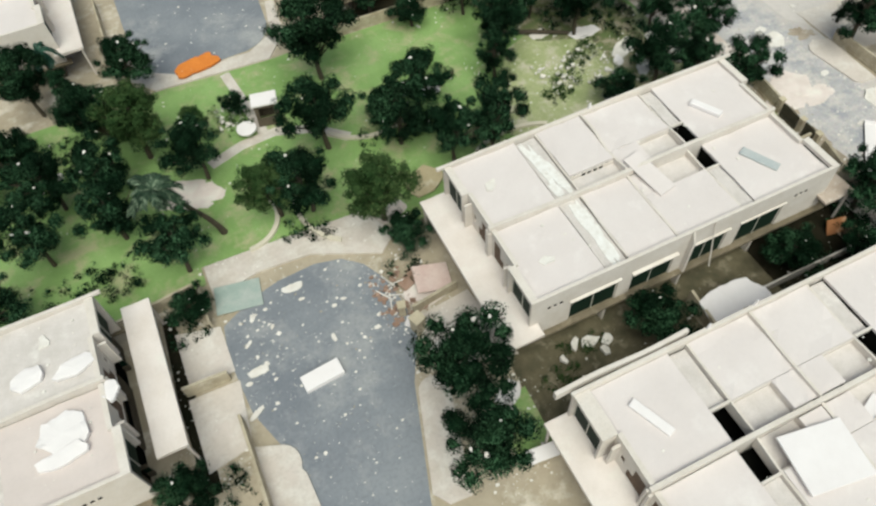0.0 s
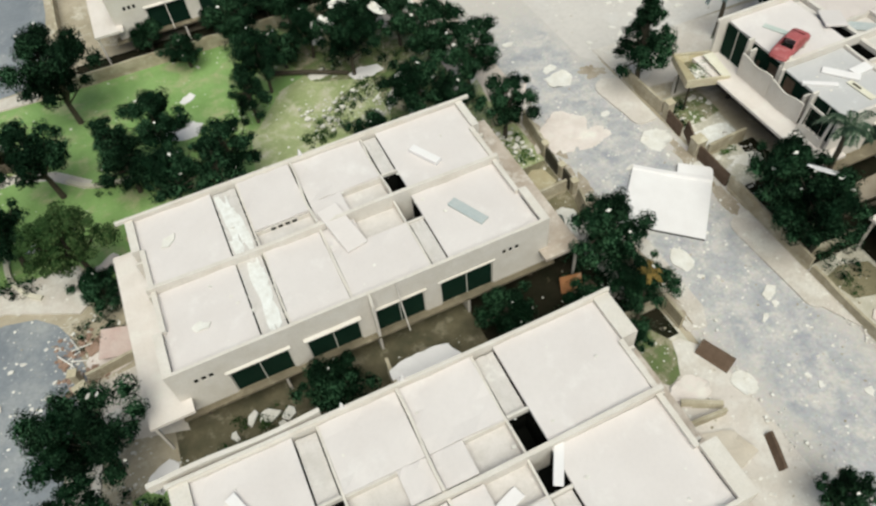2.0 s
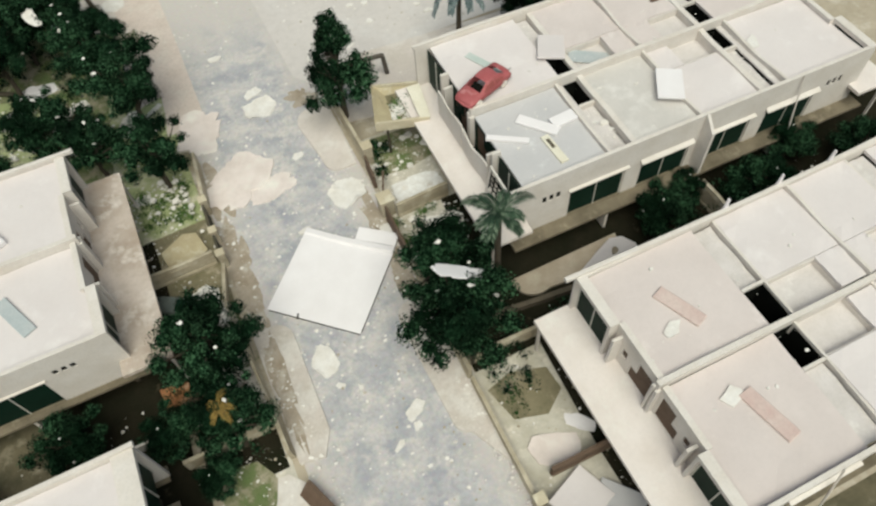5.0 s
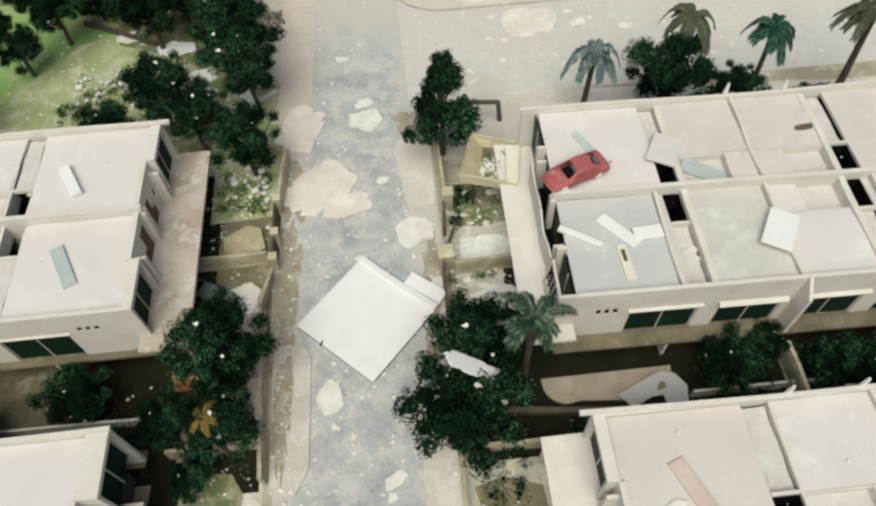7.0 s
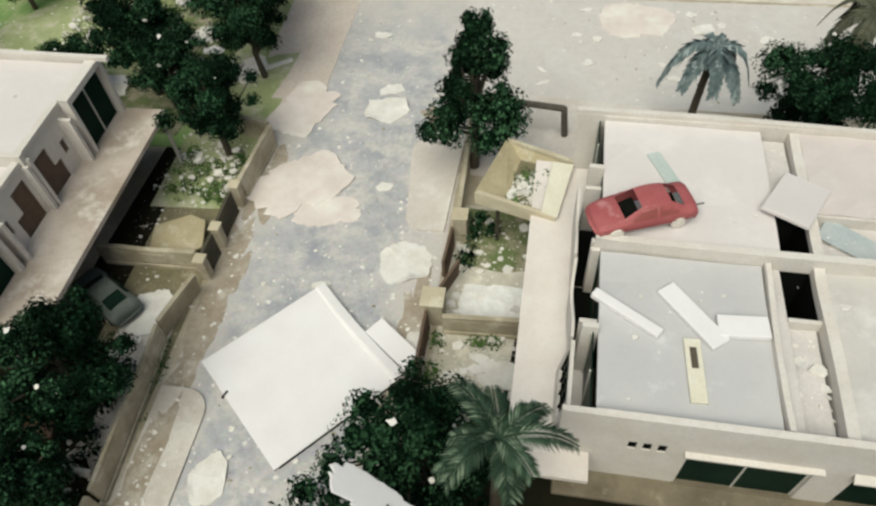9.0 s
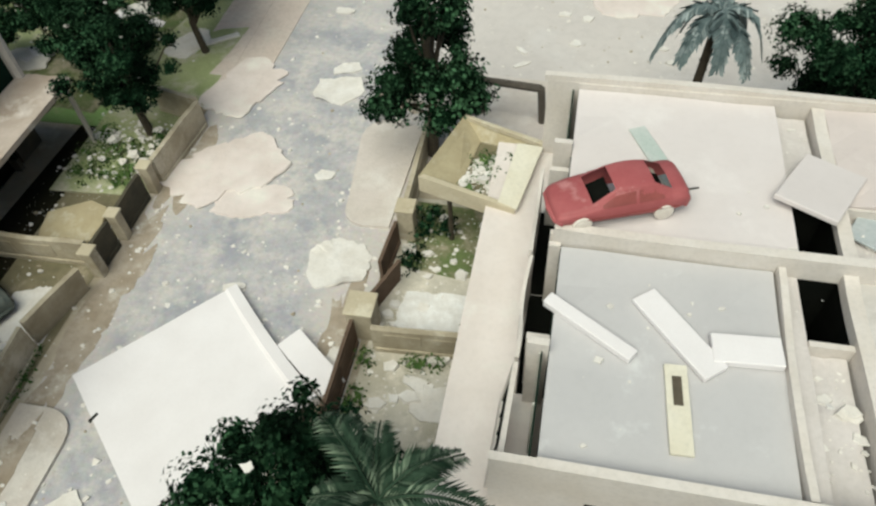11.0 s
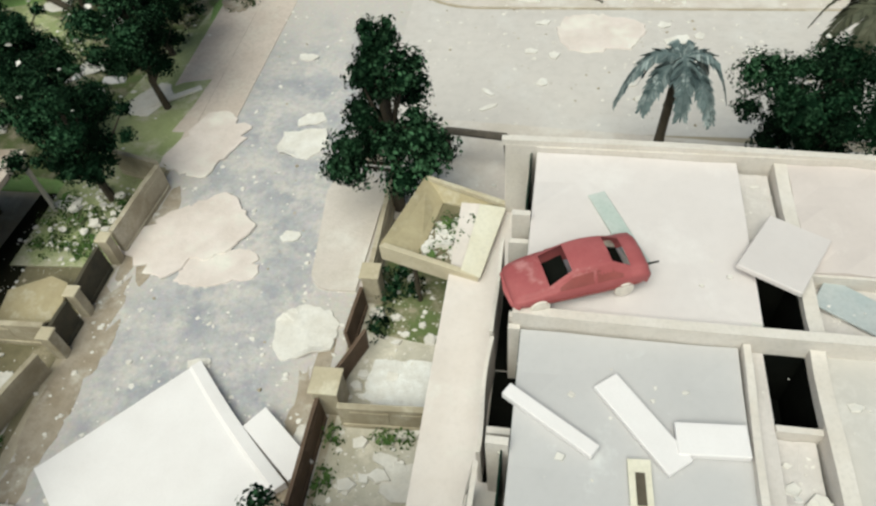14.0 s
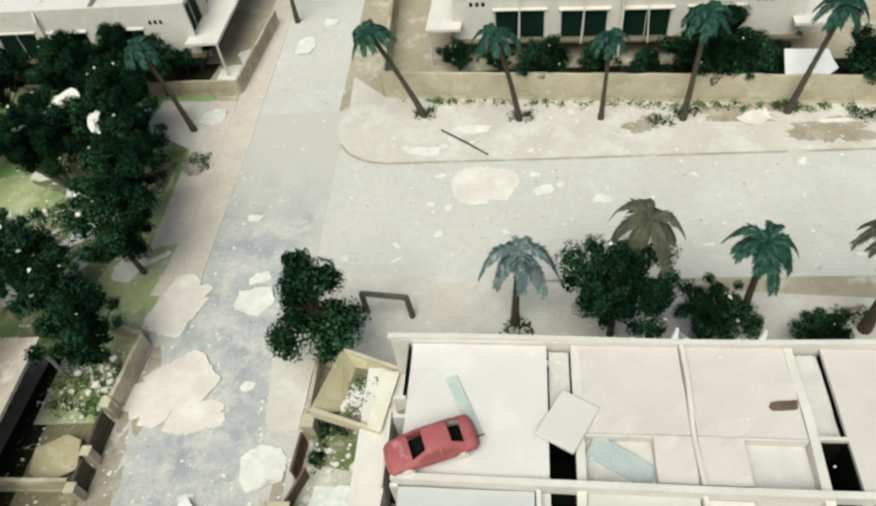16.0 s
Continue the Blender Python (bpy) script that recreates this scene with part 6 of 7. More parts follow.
face = lie.cross(across)
caught.matrix_world = Matrix(((lie.x, across.x, face.x, -2.7), (lie.y, across.y, face.y, -36.95), (lie.z, across.z, face.z, 6.6), (0, 0, 0, 1)))
for x, y, z, w, d, r in ((-21.9, -1.9, 5.0, 1.8, 1.4, 40), (-19.3, -4.0, 4.7, 0.9, 1.7, 10), (-21.2, -14.3, 5.2, 1.0, 1.5, 0), (-24.2, -4.6, 5.2, 1.5, 1.9, 20)):
    fallen_sheet("caught_sheet", x, y, w, d, z, 0.05, r, M_DEBRIS, "white torn sheet caught in the crown of a tree", 0.34, int(abs(x * 10)), (10, -8), 30, "caught sheets")
fallen_sheet("leaning_sheet", -29.1, -35.6, 4.7, 2.9, 1.5, 0.06, 4, M_WHITE, "large white torn sheet propped against the house wall", 0.2, 18, (7, -4), 40)
fallen_sheet("leaning_sheet", 26.2, 2.2, 4.4, 2.6, 2.0, 0.06, -3, M_WHITE, "large white sheet draped over the garden wall", 0.1, 9, (24, 4), 10)
fallen_sheet("orange_canopy", -55.4, 7.4, 4.2, 1.7, 0.35, 0.22, 14, M_ORANGE, "crumpled bright orange canopy lying at the kerb", 0.3, 10, (8, 0), 26)
fallen_sheet("tan_sheet", -42.6, -15.4, 3.2, 2.4, 0.5, 0.06, 20, M_TAN, "tan board leaning beside the house corner", 0.1, 11, (10, -10), 8)

# white torn sheet with a hole, hung over the lane
ts = thing("torn_sheet", "white torn sheet with a dark round hole in the lane", "debris", at=pose(0, 0, 0))
bm = bmesh.new()
ring_o = [(4.9, -36.6, 0.5), (5.6, -37.35, 0.45), (6.6, -36.95, 0.7), (7.3, -36.9, 0.75), (7.4, -37.9, 0.5), (8.3, -38.0, 0.5), (8.5, -36.6, 0.9), (8.0, -35.9, 1.0), (7.3, -35.7, 1.0), (6.4, -36.0, 0.8)]
ring_i = [(6.95, -36.55, 0.8), (7.0, -36.6, 0.8), (7.05, -36.65, 0.8), (7.15, -36.66, 0.8), (7.25, -36.62, 0.8), (7.38, -36.58, 0.82), (7.42, -36.42, 0.86), (7.35, -36.28, 0.9), (7.2, -36.24, 0.9), (7.05, -36.35, 0.86)]
vo, vi = [bm.verts.new(q) for q in ring_o], [bm.verts.new(q) for q in ring_i]
for i in range(10):
    j = (i + 1) % 10
    bm.faces.new((vo[i], vo[j], vi[j], vi[i]))
bmesh.ops.solidify(bm, geom=list(bm.faces), thickness=0.06)
part("sheet", bm, M_WHITE, ts)
bm = bmesh.new()
tube(bm, [(7.0, -36.6, 0.0), (7.0, -36.6, 0.8)], [0.07, 0.06], 6)
part("stake", bm, M_BARK, ts)

for x, y, z, w, d, r in ((-36.3, -22.7, ZN, 0.95, 5.2, 4), (-36.1, -28.7, ZS, 0.95, 5.2, -3), (-36.6, -24.6, ZN, 0.7, 1.4, 10)):
    fallen_sheet("powder_smear", x, y, w, d, z - 0.075, 0.03, r, M_POWDER, "streak of spilt white powder in the roof gully", 0.42, int(abs(y * 10)), (0, 0), 40, "powder streaks")
# boards on the roofs
plank("board", 3.6, -29.95, ZS + 0.03, 2.4, 0.34, 0.2, -33, M_WHITE, "long narrow white board on the grey roof")
plank("board", 5.6, -29.8, ZS + 0.03, 2.5, 0.66, 0.15, -52, M_WHITE, "wide white board on the grey roof")
plank("board", 7.05, -30.1, ZS + 0.03, 1.5, 0.75, 0.2, 2, M_WHITE, "short white board on the grey roof")
yb = thing("door_leaf", "cream door leaf with a brown recess on the grey roof", "door", "loose boards", at=pose(5.55, -31.7, ZS + 0.03, 0, 0, -88))
bm = bmesh.new()
wall_strip(bm, 'x', -0.24, 0.24, -1.05, 1.05, 0, 0.08, [])
part("leaf", bm, M_YELLOW, yb)
bm = bmesh.new()
box(bm, -0.75, -0.05, -0.10, 0.10, 0.082, 0.1)
part("recess", bm, M_SIDING, yb, "brown recessed panel")
plank("board", 13.6, -30.85, ZS + 0.34, 2.4, 1.5, 0.14, 58, M_WHITE, "white square board on the roof", 2)
plank("board", 9.25, -25.0, ZN + 0.12, 2.3, 1.6, 0.13, 60, M_ROOF, "pale board tipped across the roof gully", 5)
plank("board", 5.2, -24.3, ZN + 0.02, 2.8, 0.5, 0.06, -66, M_GREENPLANK, "faded greenish plank beside the car")
plank("board", 11.35, -26.4, ZN - 0.48, 2.9, 1.0, 0.06, -29, M_BLUEPLANK, "bluish grey panel fallen into the roof court", 6)
plank("box_beam", -23.35, -23.3, ZN + 0.02, 2.3, 0.55, 0.3, -62, M_WHITE, "short white box beam on the roof")
plank("board", -22.9, -28.7, ZS + 0.02, 2.7, 0.7, 0.14, -64, M_BLUEPLANK, "weathered bluish plank on the roof")
plank("board", -30.4, -26.4, ZN + 0.0, 3.6, 1.4, 0.12, -78, M_ROOF, "pale board tipped across the ridge wall", 8)
plank("board", -40.4, -40.8, ZN + 0.02, 2.6, 0.55, 0.18, -68, M_WHITE, "white board on the roof")
plank("board", 5.5, -42.8, ZN + 0.02, 2.4, 0.72, 0.12, -68, M_PINKPLANK, "weathered pink plank on the roof")
plank("board", 5.9, -48.6, ZS + 0.02, 2.6, 0.72, 0.12, -78, M_PINKPLANK, "weathered pink plank on the roof")
plank("board", -33.6, -46.45, ZS + 0.16, 3.9, 3.2, 0.12, -8, M_WHITE, "large white board lying askew on the roof", 4)
plank("board", -29.6, -45.6, ZS - 0.35, 2.6, 0.7, 0.12, 20, M_WHITE, "white board fallen into the roof court", 6)
plank("board", -26.2, -45.0, ZS + 0.12, 2.2, 0.5, 0.12, 58, M_WHITE, "white board across the roof gully", 5)
for x, y, z, w, d in ((-71.2, -22.8, ZN, 1.9, 1.6), (-68.6, -23.3, ZN, 2.5, 1.2), (-69.9, -27.0, ZS, 2.9, 2.6), (-70.0, -28.4, ZS, 3.2, 1.0), (-67.0, -25.6, ZS, 1.2, 1.4)):
    fallen_sheet("rubble_sheet", x, y, w, d, z + 0.06, 0.22, rng.uniform(-20, 20), M_WHITE, "white broken sheet heaped on the roof", 0.32, int(abs(x * 10)), (rng.uniform(-4, 4), rng.uniform(-4, 4)), 36, "roof rubble")
for x, y, z in ((-40.4, -22.3, ZN), (-40.0, -29.2, ZS), (5.0, -47.3, ZS), (4.6, -43.6, ZN), (-70.0, -20.6, ZN), (20.2, -30.0, ZS)):
    fallen_sheet("flake", x, y, 1.2, 0.7, z + 0.03, 0.05, rng.uniform(0, 90), M_DEBRIS, "white plaster flake on the roof", 0.25, int(abs(x * 10)) + 1, (0, 0), 12, "roof flakes")
plank("board", -45.4, -38.6, 1.0, 2.0, 0.9, 0.1, -4, M_WHITE, "white board propped beside the house corner", 6)
plank("block", -45.4, -38.6, 0.0, 0.8, 0.6, 0.95, -4, M_PLASTER_Y, "ochre plastered block beside the house", group="")
lw = thing("leaning_wall", "white wall panel with a dark window grid leaning out", "wall", at=pose(1.7, -32.0, ZF, 0, 8, -2))
bm = bmesh.new()
wall_strip(bm, 'y', -0.06, 0.06, -1.1, 1.1, 0, 2.2, [(-0.9, 0.9, 0.6, 2.05)])
part("panel", bm, M_PLASTER, lw)
for k in range(5):
    bm = bmesh.new()
    box(bm, -0.03, 0.03, -0.9 + 0.45 * k - 0.02, -0.9 + 0.45 * k + 0.02, 0.6, 2.05)
    part("bar", bm, M_DARK, lw)
for k in range(1, 4):
    bm = bmesh.new()
    box(bm, -0.028, 0.028, -0.9, 0.9, 0.6 + 0.36 * k - 0.02, 0.6 + 0.36 * k + 0.02)
    part("bar", bm, M_DARK, lw)
# peeled coping strip along the north edge of the southern terrace
bm = bmesh.new()
sag(bm, -44.4, -35.6, -37.55, -37.3, 5.7, 6.35, 0.2, random.Random(9), 20)
solid("coping_strip", bm, M_PLASTER, "peeled coping strip along the roof edge", "coping")


# ---- cars ----
def car(at, paint, label, trim, hollow=True):
    """A fastback shell lofted through cross sections, with open or glazed window holes and plain wheels."""
    c = thing("car", label, "car", "wrecked cars", at=at)
    # stations from nose to tail: x, top, half width, belt, half width of the top
    st = ((2.12, 0.48, 0.62, 0.44, 0.50), (2.05, 0.62, 0.74, 0.54, 0.62), (1.85, 0.73, 0.81, 0.62, 0.69), (1.40, 0.83, 0.85, 0.72, 0.74), (0.98, 0.90, 0.86, 0.79, 0.72), (0.30, 1.31, 0.87, 0.83, 0.60),
          (-0.30, 1.39, 0.87, 0.84, 0.60), (-0.92, 1.33, 0.87, 0.85, 0.58), (-1.50, 1.01, 0.86, 0.86, 0.66), (-1.95, 0.97, 0.84, 0.84, 0.67), (-2.10, 0.80, 0.76, 0.66, 0.58), (-2.14, 0.58, 0.68, 0.50, 0.52))
    bm = bmesh.new()
    rows = []
    for x, top, w, belt, g in st:
        sill = 0.24 if abs(x) < 1.9 else 0.32
        half = [(w * 0.86, sill), (w * 0.98, sill + 0.14), (w, (sill + belt) / 2 + 0.05), (w * 0.97, belt), (g + 0.02, max(belt + 0.02, top - 0.09)), (g * 0.95, top - 0.03), (g * 0.84, top)]
        rows.append([bm.verts.new((x, -y, z)) for y, z in half] + [bm.verts.new((x, y, z)) for y, z in half[::-1]])
    for i, (r_, s_) in enumerate(zip(rows, rows[1:])):
        for k in range(13):
            if k == 6 and i in (4, 7):
                continue
            bm.faces.new((r_[k], r_[k + 1], s_[k + 1], s_[k]))
    bm.faces.new(rows[0])
    bm.faces.new(rows[-1][::-1])
    bmesh.ops.recalc_face_normals(bm, faces=bm.faces)
    bmesh.ops.subdivide_edges(bm, edges=list(bm.edges), cuts=1, smooth=0.28, use_grid_fill=True)
    part("body", bm, paint, c, smooth=True)
    for i, n_ in ((4, "windscreen"), (7, "rear_window")):
        (x0, t0, _, _, g0), (x1, t1, _, _, g1) = st[i], st[i + 1]
        d = 0.05 if not hollow else 0.42
        # Open holes get a black pane below, painting the unlit cabin.
        bm = bmesh.new()
        bm.faces.new([bm.verts.new(q) for q in ((x0, -g0 * 0.8, t0 - d), (x0, g0 * 0.8, t0 - d), (x1, g1 * 0.8, t1 - d), (x1, -g1 * 0.8, t1 - d))])
        part(n_ if not hollow else "cabin_floor", bm, M_GLASS if not hollow else M_DARK, c, "" if not hollow else "black pane standing for the shade in the empty cabin")
    for s in (-1, 1):
        for x0, x1 in ((0.72, -0.30), (-0.40, -1.20)):
            bm = bmesh.new()
            q = []
            for k in range(9):
                a = k / 8
                x = x0 + (x1 - x0) * a
                for (xa, ta, wa, ba, ga), (xb, tb, wb, bb_, gb) in zip(st, st[1:]):
                    if xb <= x <= xa:
                        f = (xa - x) / (xa - xb)
                        top, w, belt, g = ta + (tb - ta) * f, wa + (wb - wa) * f, ba + (bb_ - ba) * f, ga + (gb - ga) * f
                lo_ = (x, s * (w * 0.95 + 0.02), belt + 0.05)
                hi_ = (x, s * (g + 0.055), max(belt + 0.07, top - 0.14))
                q.append((bm.verts.new(lo_), bm.verts.new(hi_)))
            for (a_, b_), (c_, d_) in zip(q, q[1:]):
                bm.faces.new((a_, b_, d_, c_))
            part("side_window", bm, M_GLASS if not hollow else trim, c)
        bm = bmesh.new()
        tube(bm, [(1.2, s * 0.885, 0.52), (-1.7, s * 0.885, 0.54)], [0.018, 0.018], 5)
        part("side_trim", bm, trim, c)
    for x, z in ((2.1, 0.40), (-2.12, 0.44)):
        bm = bmesh.new()
        k = 0.06 if x > 0 else -0.06
        tube(bm, [(x - 3 * k, -0.80, z), (x, -0.60, z), (x + k, 0, z), (x, 0.60, z), (x - 3 * k, 0.80, z)], [0.07, 0.085, 0.09, 0.085, 0.07], 8)
        part("bumper", bm, paint, c, smooth=True)
    for x in (-1.28, 1.32):
        for s in (-1, 1):
            bm = bmesh.new()
            tube(bm, [(x, s * 0.72, 0.30), (x, s * 0.86, 0.30), (x, s * 0.90, 0.30)], [0.31, 0.31, 0.27], 20)
            w_ = part("wheel", bm, M_RIM if hollow else M_TYRE, c)
            bm = bmesh.new()
            tube(bm, [(x, s * 0.901, 0.30), (x, s * 0.92, 0.30)], [0.19, 0.14], 14)
            part("hub", bm, M_RIM, w_)
    if hollow:
        bm = bmesh.new()
        tube(bm, [(-2.1, 0.3, 0.55), (-2.55, 0.32, 0.57)], [0.035, 0.03], 6)
        part("exhaust_pipe", bm, M_DARK, c)
    return c


car(pose(4.05, -26.2, ZN + 0.03, 0, 0, 200) @ Matrix.Scale(0.82, 4), M_RED, "chalky red stripped car with no glass on the roof", M_RED_DARK)
car(pose(-7.6, -51.8, 0.02, 0, 0, 55) @ Matrix.Scale(0.78, 4), M_CARWHITE, "dusty white car standing in the street", M_FRAME, False)
car(pose(-17.2, -28.0, 0.02, 0, 0, 150) @ Matrix.Scale(0.82, 4), M_CARGREEN, "dusty grey-green car in the front yard", M_DARK, False)

# ---- the broken pergola tray in the front yard ----
tf = thing("pergola", "ochre box-shaped pergola frame with a square opening", "pergola")


def board4(bm, quad, t):
    """A flat board from four corners, t thick downwards."""
    top, low = [bm.verts.new(q) for q in quad], [bm.verts.new(Vector(q) - Vector((0, 0, t))) for q in quad]
    bm.faces.new(top)
    bm.faces.new(low[::-1])
    for k in range(4):
        n_ = (k + 1) % 4
        bm.faces.new((low[k], low[n_], top[n_], top[k]))


TW, TN, TE, TS = (-1.9, -23.4, 3.55), (-0.85, -20.15, 3.6), (2.05, -21.15, 3.5), (1.35, -24.33, 3.42)
for nm, quad, t, lab in (("side_board", (TW, (-0.62, -23.15, 3.0), (-0.22, -20.85, 3.0), TN), 0.06, "wide ochre board sloping inwards"), ("side_board", (TN, (-0.22, -20.85, 3.0), (1.5, -21.2, 3.05), TE), 0.06, "ochre board sloping inwards"),
                         ("rail", (TW, TS, (1.30, -24.15, 3.44), (-1.75, -23.22, 3.52)), 0.14, ""), ("rail", (TN, (-0.8, -20.3, 3.6), (2.0, -21.32, 3.5), TE), 0.16, ""),
                         ("plank", ((0.80, -24.1, 3.47), (1.42, -24.34, 3.47), (1.98, -21.45, 3.53), (1.12, -21.35, 3.53)), 0.07, "loose cream plank lying across the tray"),
                         ("tray_floor", ((-0.75, -23.3, 2.95), (1.2, -24.1, 2.95), (1.75, -21.15, 2.95), (-0.3, -20.8, 2.95)), 0.06, "dirty tray floor with weeds")):
    bm = bmesh.new()
    board4(bm, quad, t)
    part(nm, bm, M_YARD_B if nm == "tray_floor" else M_YELLOW if nm == "plank" else M_TAN if nm == "side_board" else M_OCHRE, tf, lab)
for a, b in ((TW, TS), (TW, TN)):
    bm = bmesh.new()
    a, b = Vector(a), Vector(b)
    board4(bm, (a - Vector((0, 0, 0.145)), b - Vector((0, 0, 0.145)), b.lerp((0.2, -22.3, 3.4), 0.03) - Vector((0, 0, 0.145)), a.lerp((0.2, -22.3, 3.4), 0.03) - Vector((0, 0, 0.145))), 0.5)
    part("skirt", bm, M_OCHRE, tf)
for k in ((-1.0, -22.9), (-0.5, -21.0)):
    bm = bmesh.new()
    tube(bm, [(*k, 0), (*k, 2.96)], [0.10, 0.08], 7)
    part("post", bm, M_BARK, tf)
# dark goal-shaped frame by the kerb
gf = thing("pipe_frame", "rusty dark pipe frame standing at the corner", "frame")
for pts in ([(1.7, -16.0, 0.1), (1.55, -15.9, 1.75)], [(1.55, -15.9, 1.72), (-0.9, -15.6, 1.72)], [(-0.9, -15.6, 0.1), (-0.9, -15.6, 1.75)]):
    bm = bmesh.new()
    tube(bm, pts, [0.17, 0.16], 7)
    part("pipe", bm, M_BARK_L, gf)
bm = bmesh.new()
tube(bm, [(-29.0, -2.0, 0.35), (-26.0, -3.5, 0.4), (-23.0, -5.2, 0.3)], [0.22, 0.2, 0.16], 8)
solid("fallen_beam", bm, M_BARK, "dark fallen tree trunk lying on the lawn", "log")
bm = bmesh.new()
tube(bm, [(2.4, -0.6, 0.1), (4.2, -2.0, 0.1), (5.6, -3.2, 0.1)], [0.07, 0.08, 0.06], 6)
solid("fallen_pole", bm, M_BARK_L, "thin dark pole lying across the kerb", "pole")
bm = bmesh.new()
tube(bm, [(21.4, -17.4, 0.2), (23.4, -16.6, 0.5), (24.6, -16.0, 0.9)], [0.3, 0.2, 0.05], 6)
solid("fallen_branch", bm, M_RUST, "brown broken branch lying by the kerb", "branch")

# ---- park kiosk and curved low walls ----
kk = thing("kiosk", "small pale park kiosk with a flat roof", "kiosk", at=pose(-51.4, -2.4, 0.05, 0, 0, -12))
bm = bmesh.new()
box(bm, -1.1, 1.1, -0.8, 0.8, 2.3, 2.5, 0.03)
part("roof", bm, M_WHITE, kk)
bm = bmesh.new()
wall_strip(bm, 'x', -0.7, -0.55, -0.95, 0.95, 0, 2.3, [(-0.6, 0.6, 0.9, 2.0)])
part("wall", bm, M_SIDING, kk)
for x in (-0.95, 0.85):
    bm = bmesh.new()
    box(bm, x, x + 0.1, -0.55, 0.7, 0, 2.3)
    part("wall", bm, M_SIDING, kk)
bm = bmesh.new()
box(bm, -0.85, 0.85, 0.6, 0.7, 0, 2.3)
part("wall", bm, M_SIDING, kk)
bt = thing("bench_table", "round pale park table on a single foot", "table", at=pose(-53.6, -3.2, 0.05))
bm = bmesh.new()
tube(bm, [(0, 0, 0.62), (0, 0, 0.74)], [0.85, 0.85], 18)
part("top", bm, M_WHITE, bt)
bm = bmesh.new()
tube(bm, [(0, 0, 0), (0, 0, 0.62)], [0.3, 0.2], 10)
part("foot", bm, M_PLASTER, bt)
plank("park_bench", -69.8, -0.6, 0.05, 1.8, 0.7, 0.5, -15, M_WHITE, "white concrete park bench on the lawn", group="")


def low_kerb(cx, cy, r, a0, a1, label="curved pale low wall edging the park lawn"):
    inner, outer = arc(cx, cy, r - 0.18, a0, a1, 18), arc(cx, cy, r + 0.18, a0, a1, 18)
    bm = bmesh.new()
    plate(bm, outer + inner[::-1], 0, 0.3)
    solid("low_wall", bm, M_KERB, label, "wall", "park edging")


low_kerb(-43.4, -3.6, 5.0, 215, 310)
low_kerb(-57.0, -12.2, 3.0, 270, 20 + 360)
low_kerb(-47.6, -13.4, 5.0, 150, 235)
low_kerb(-34.0, -20.0, 6.6, 60, 120)


def path_strip(pts, w, label):
    bm = bmesh.new()
    left, right = [], []
    for i, (x, y) in enumerate(pts):
        x0, y0 = pts[max(i - 1, 0)]
        x1, y1 = pts[min(i + 1, len(pts) - 1)]
        d = math.hypot(x1 - x0, y1 - y0)
        nx, ny = -(y1 - y0) / d * w / 2, (x1 - x0) / d * w / 2
        left.append((x + nx, y + ny))
        right.append((x - nx, y - ny))
    plate(bm, right + left[::-1], 0, 0.075)
    solid("path", bm, M_PAVE, label, "path", kind="structure")


path_strip([(-57.5, -5.2), (-54.5, -4.2), (-51.5, -4.0), (-48.5, -5.2), (-46.0, -7.6)], 1.0, "pale sandy footpath through the park")
path_strip([(-52.4, -3.6), (-52.8, 0.5), (-53.4, 5.4)], 0.9, "pale sandy footpath to the turning area")


# ---- loose rubble ----
def scatter(name, regions, seed, m, label, lo=0.04, hi=0.30, thick=0.35):
    """Many small broken plates; regions are (x0, x1, y0, y1, z, count)."""
    r = random.Random(seed)
    verts, faces = [], []
    for x0, x1, y0, y1, z, count in regions:
        for _ in range(count):
            x, y = r.uniform(x0, x1), r.uniform(y0, y1)
            s = lo + (hi - lo) * r.random() ** 7
            n = r.choice((4, 5, 5, 6))
            a0 = r.uniform(0, 6.28)
            tx, ty = r.uniform(-.25, .25), r.uniform(-.25, .25)
            h = s * thick * r.uniform(0.4, 1.2)
            k = len(verts)
            ring = []
            for i in range(n):
                a = a0 + math.tau * i / n
                q = s * r.uniform(0.55, 1.15)
                ring.append((q * math.cos(a) * 1.2, q * math.sin(a)))
            verts += [(x + p_, y + q_, z) for p_, q_ in ring]
            verts += [(x + p_ * .85, y + q_ * .85, z + h + (p_ * tx + q_ * ty)) for p_, q_ in ring]
            faces.append(tuple(range(k + n, k + 2 * n)))
            faces += [(k + i, k + (i + 1) % n, k + n + (i + 1) % n, k + n + i) for i in range(n)]
    me = bpy.data.meshes.new(name)
    me.from_pydata(verts, [], faces)
    me.materials.append(m)
    return tagged(new(name, me), label, "rubble", kind="stuff")


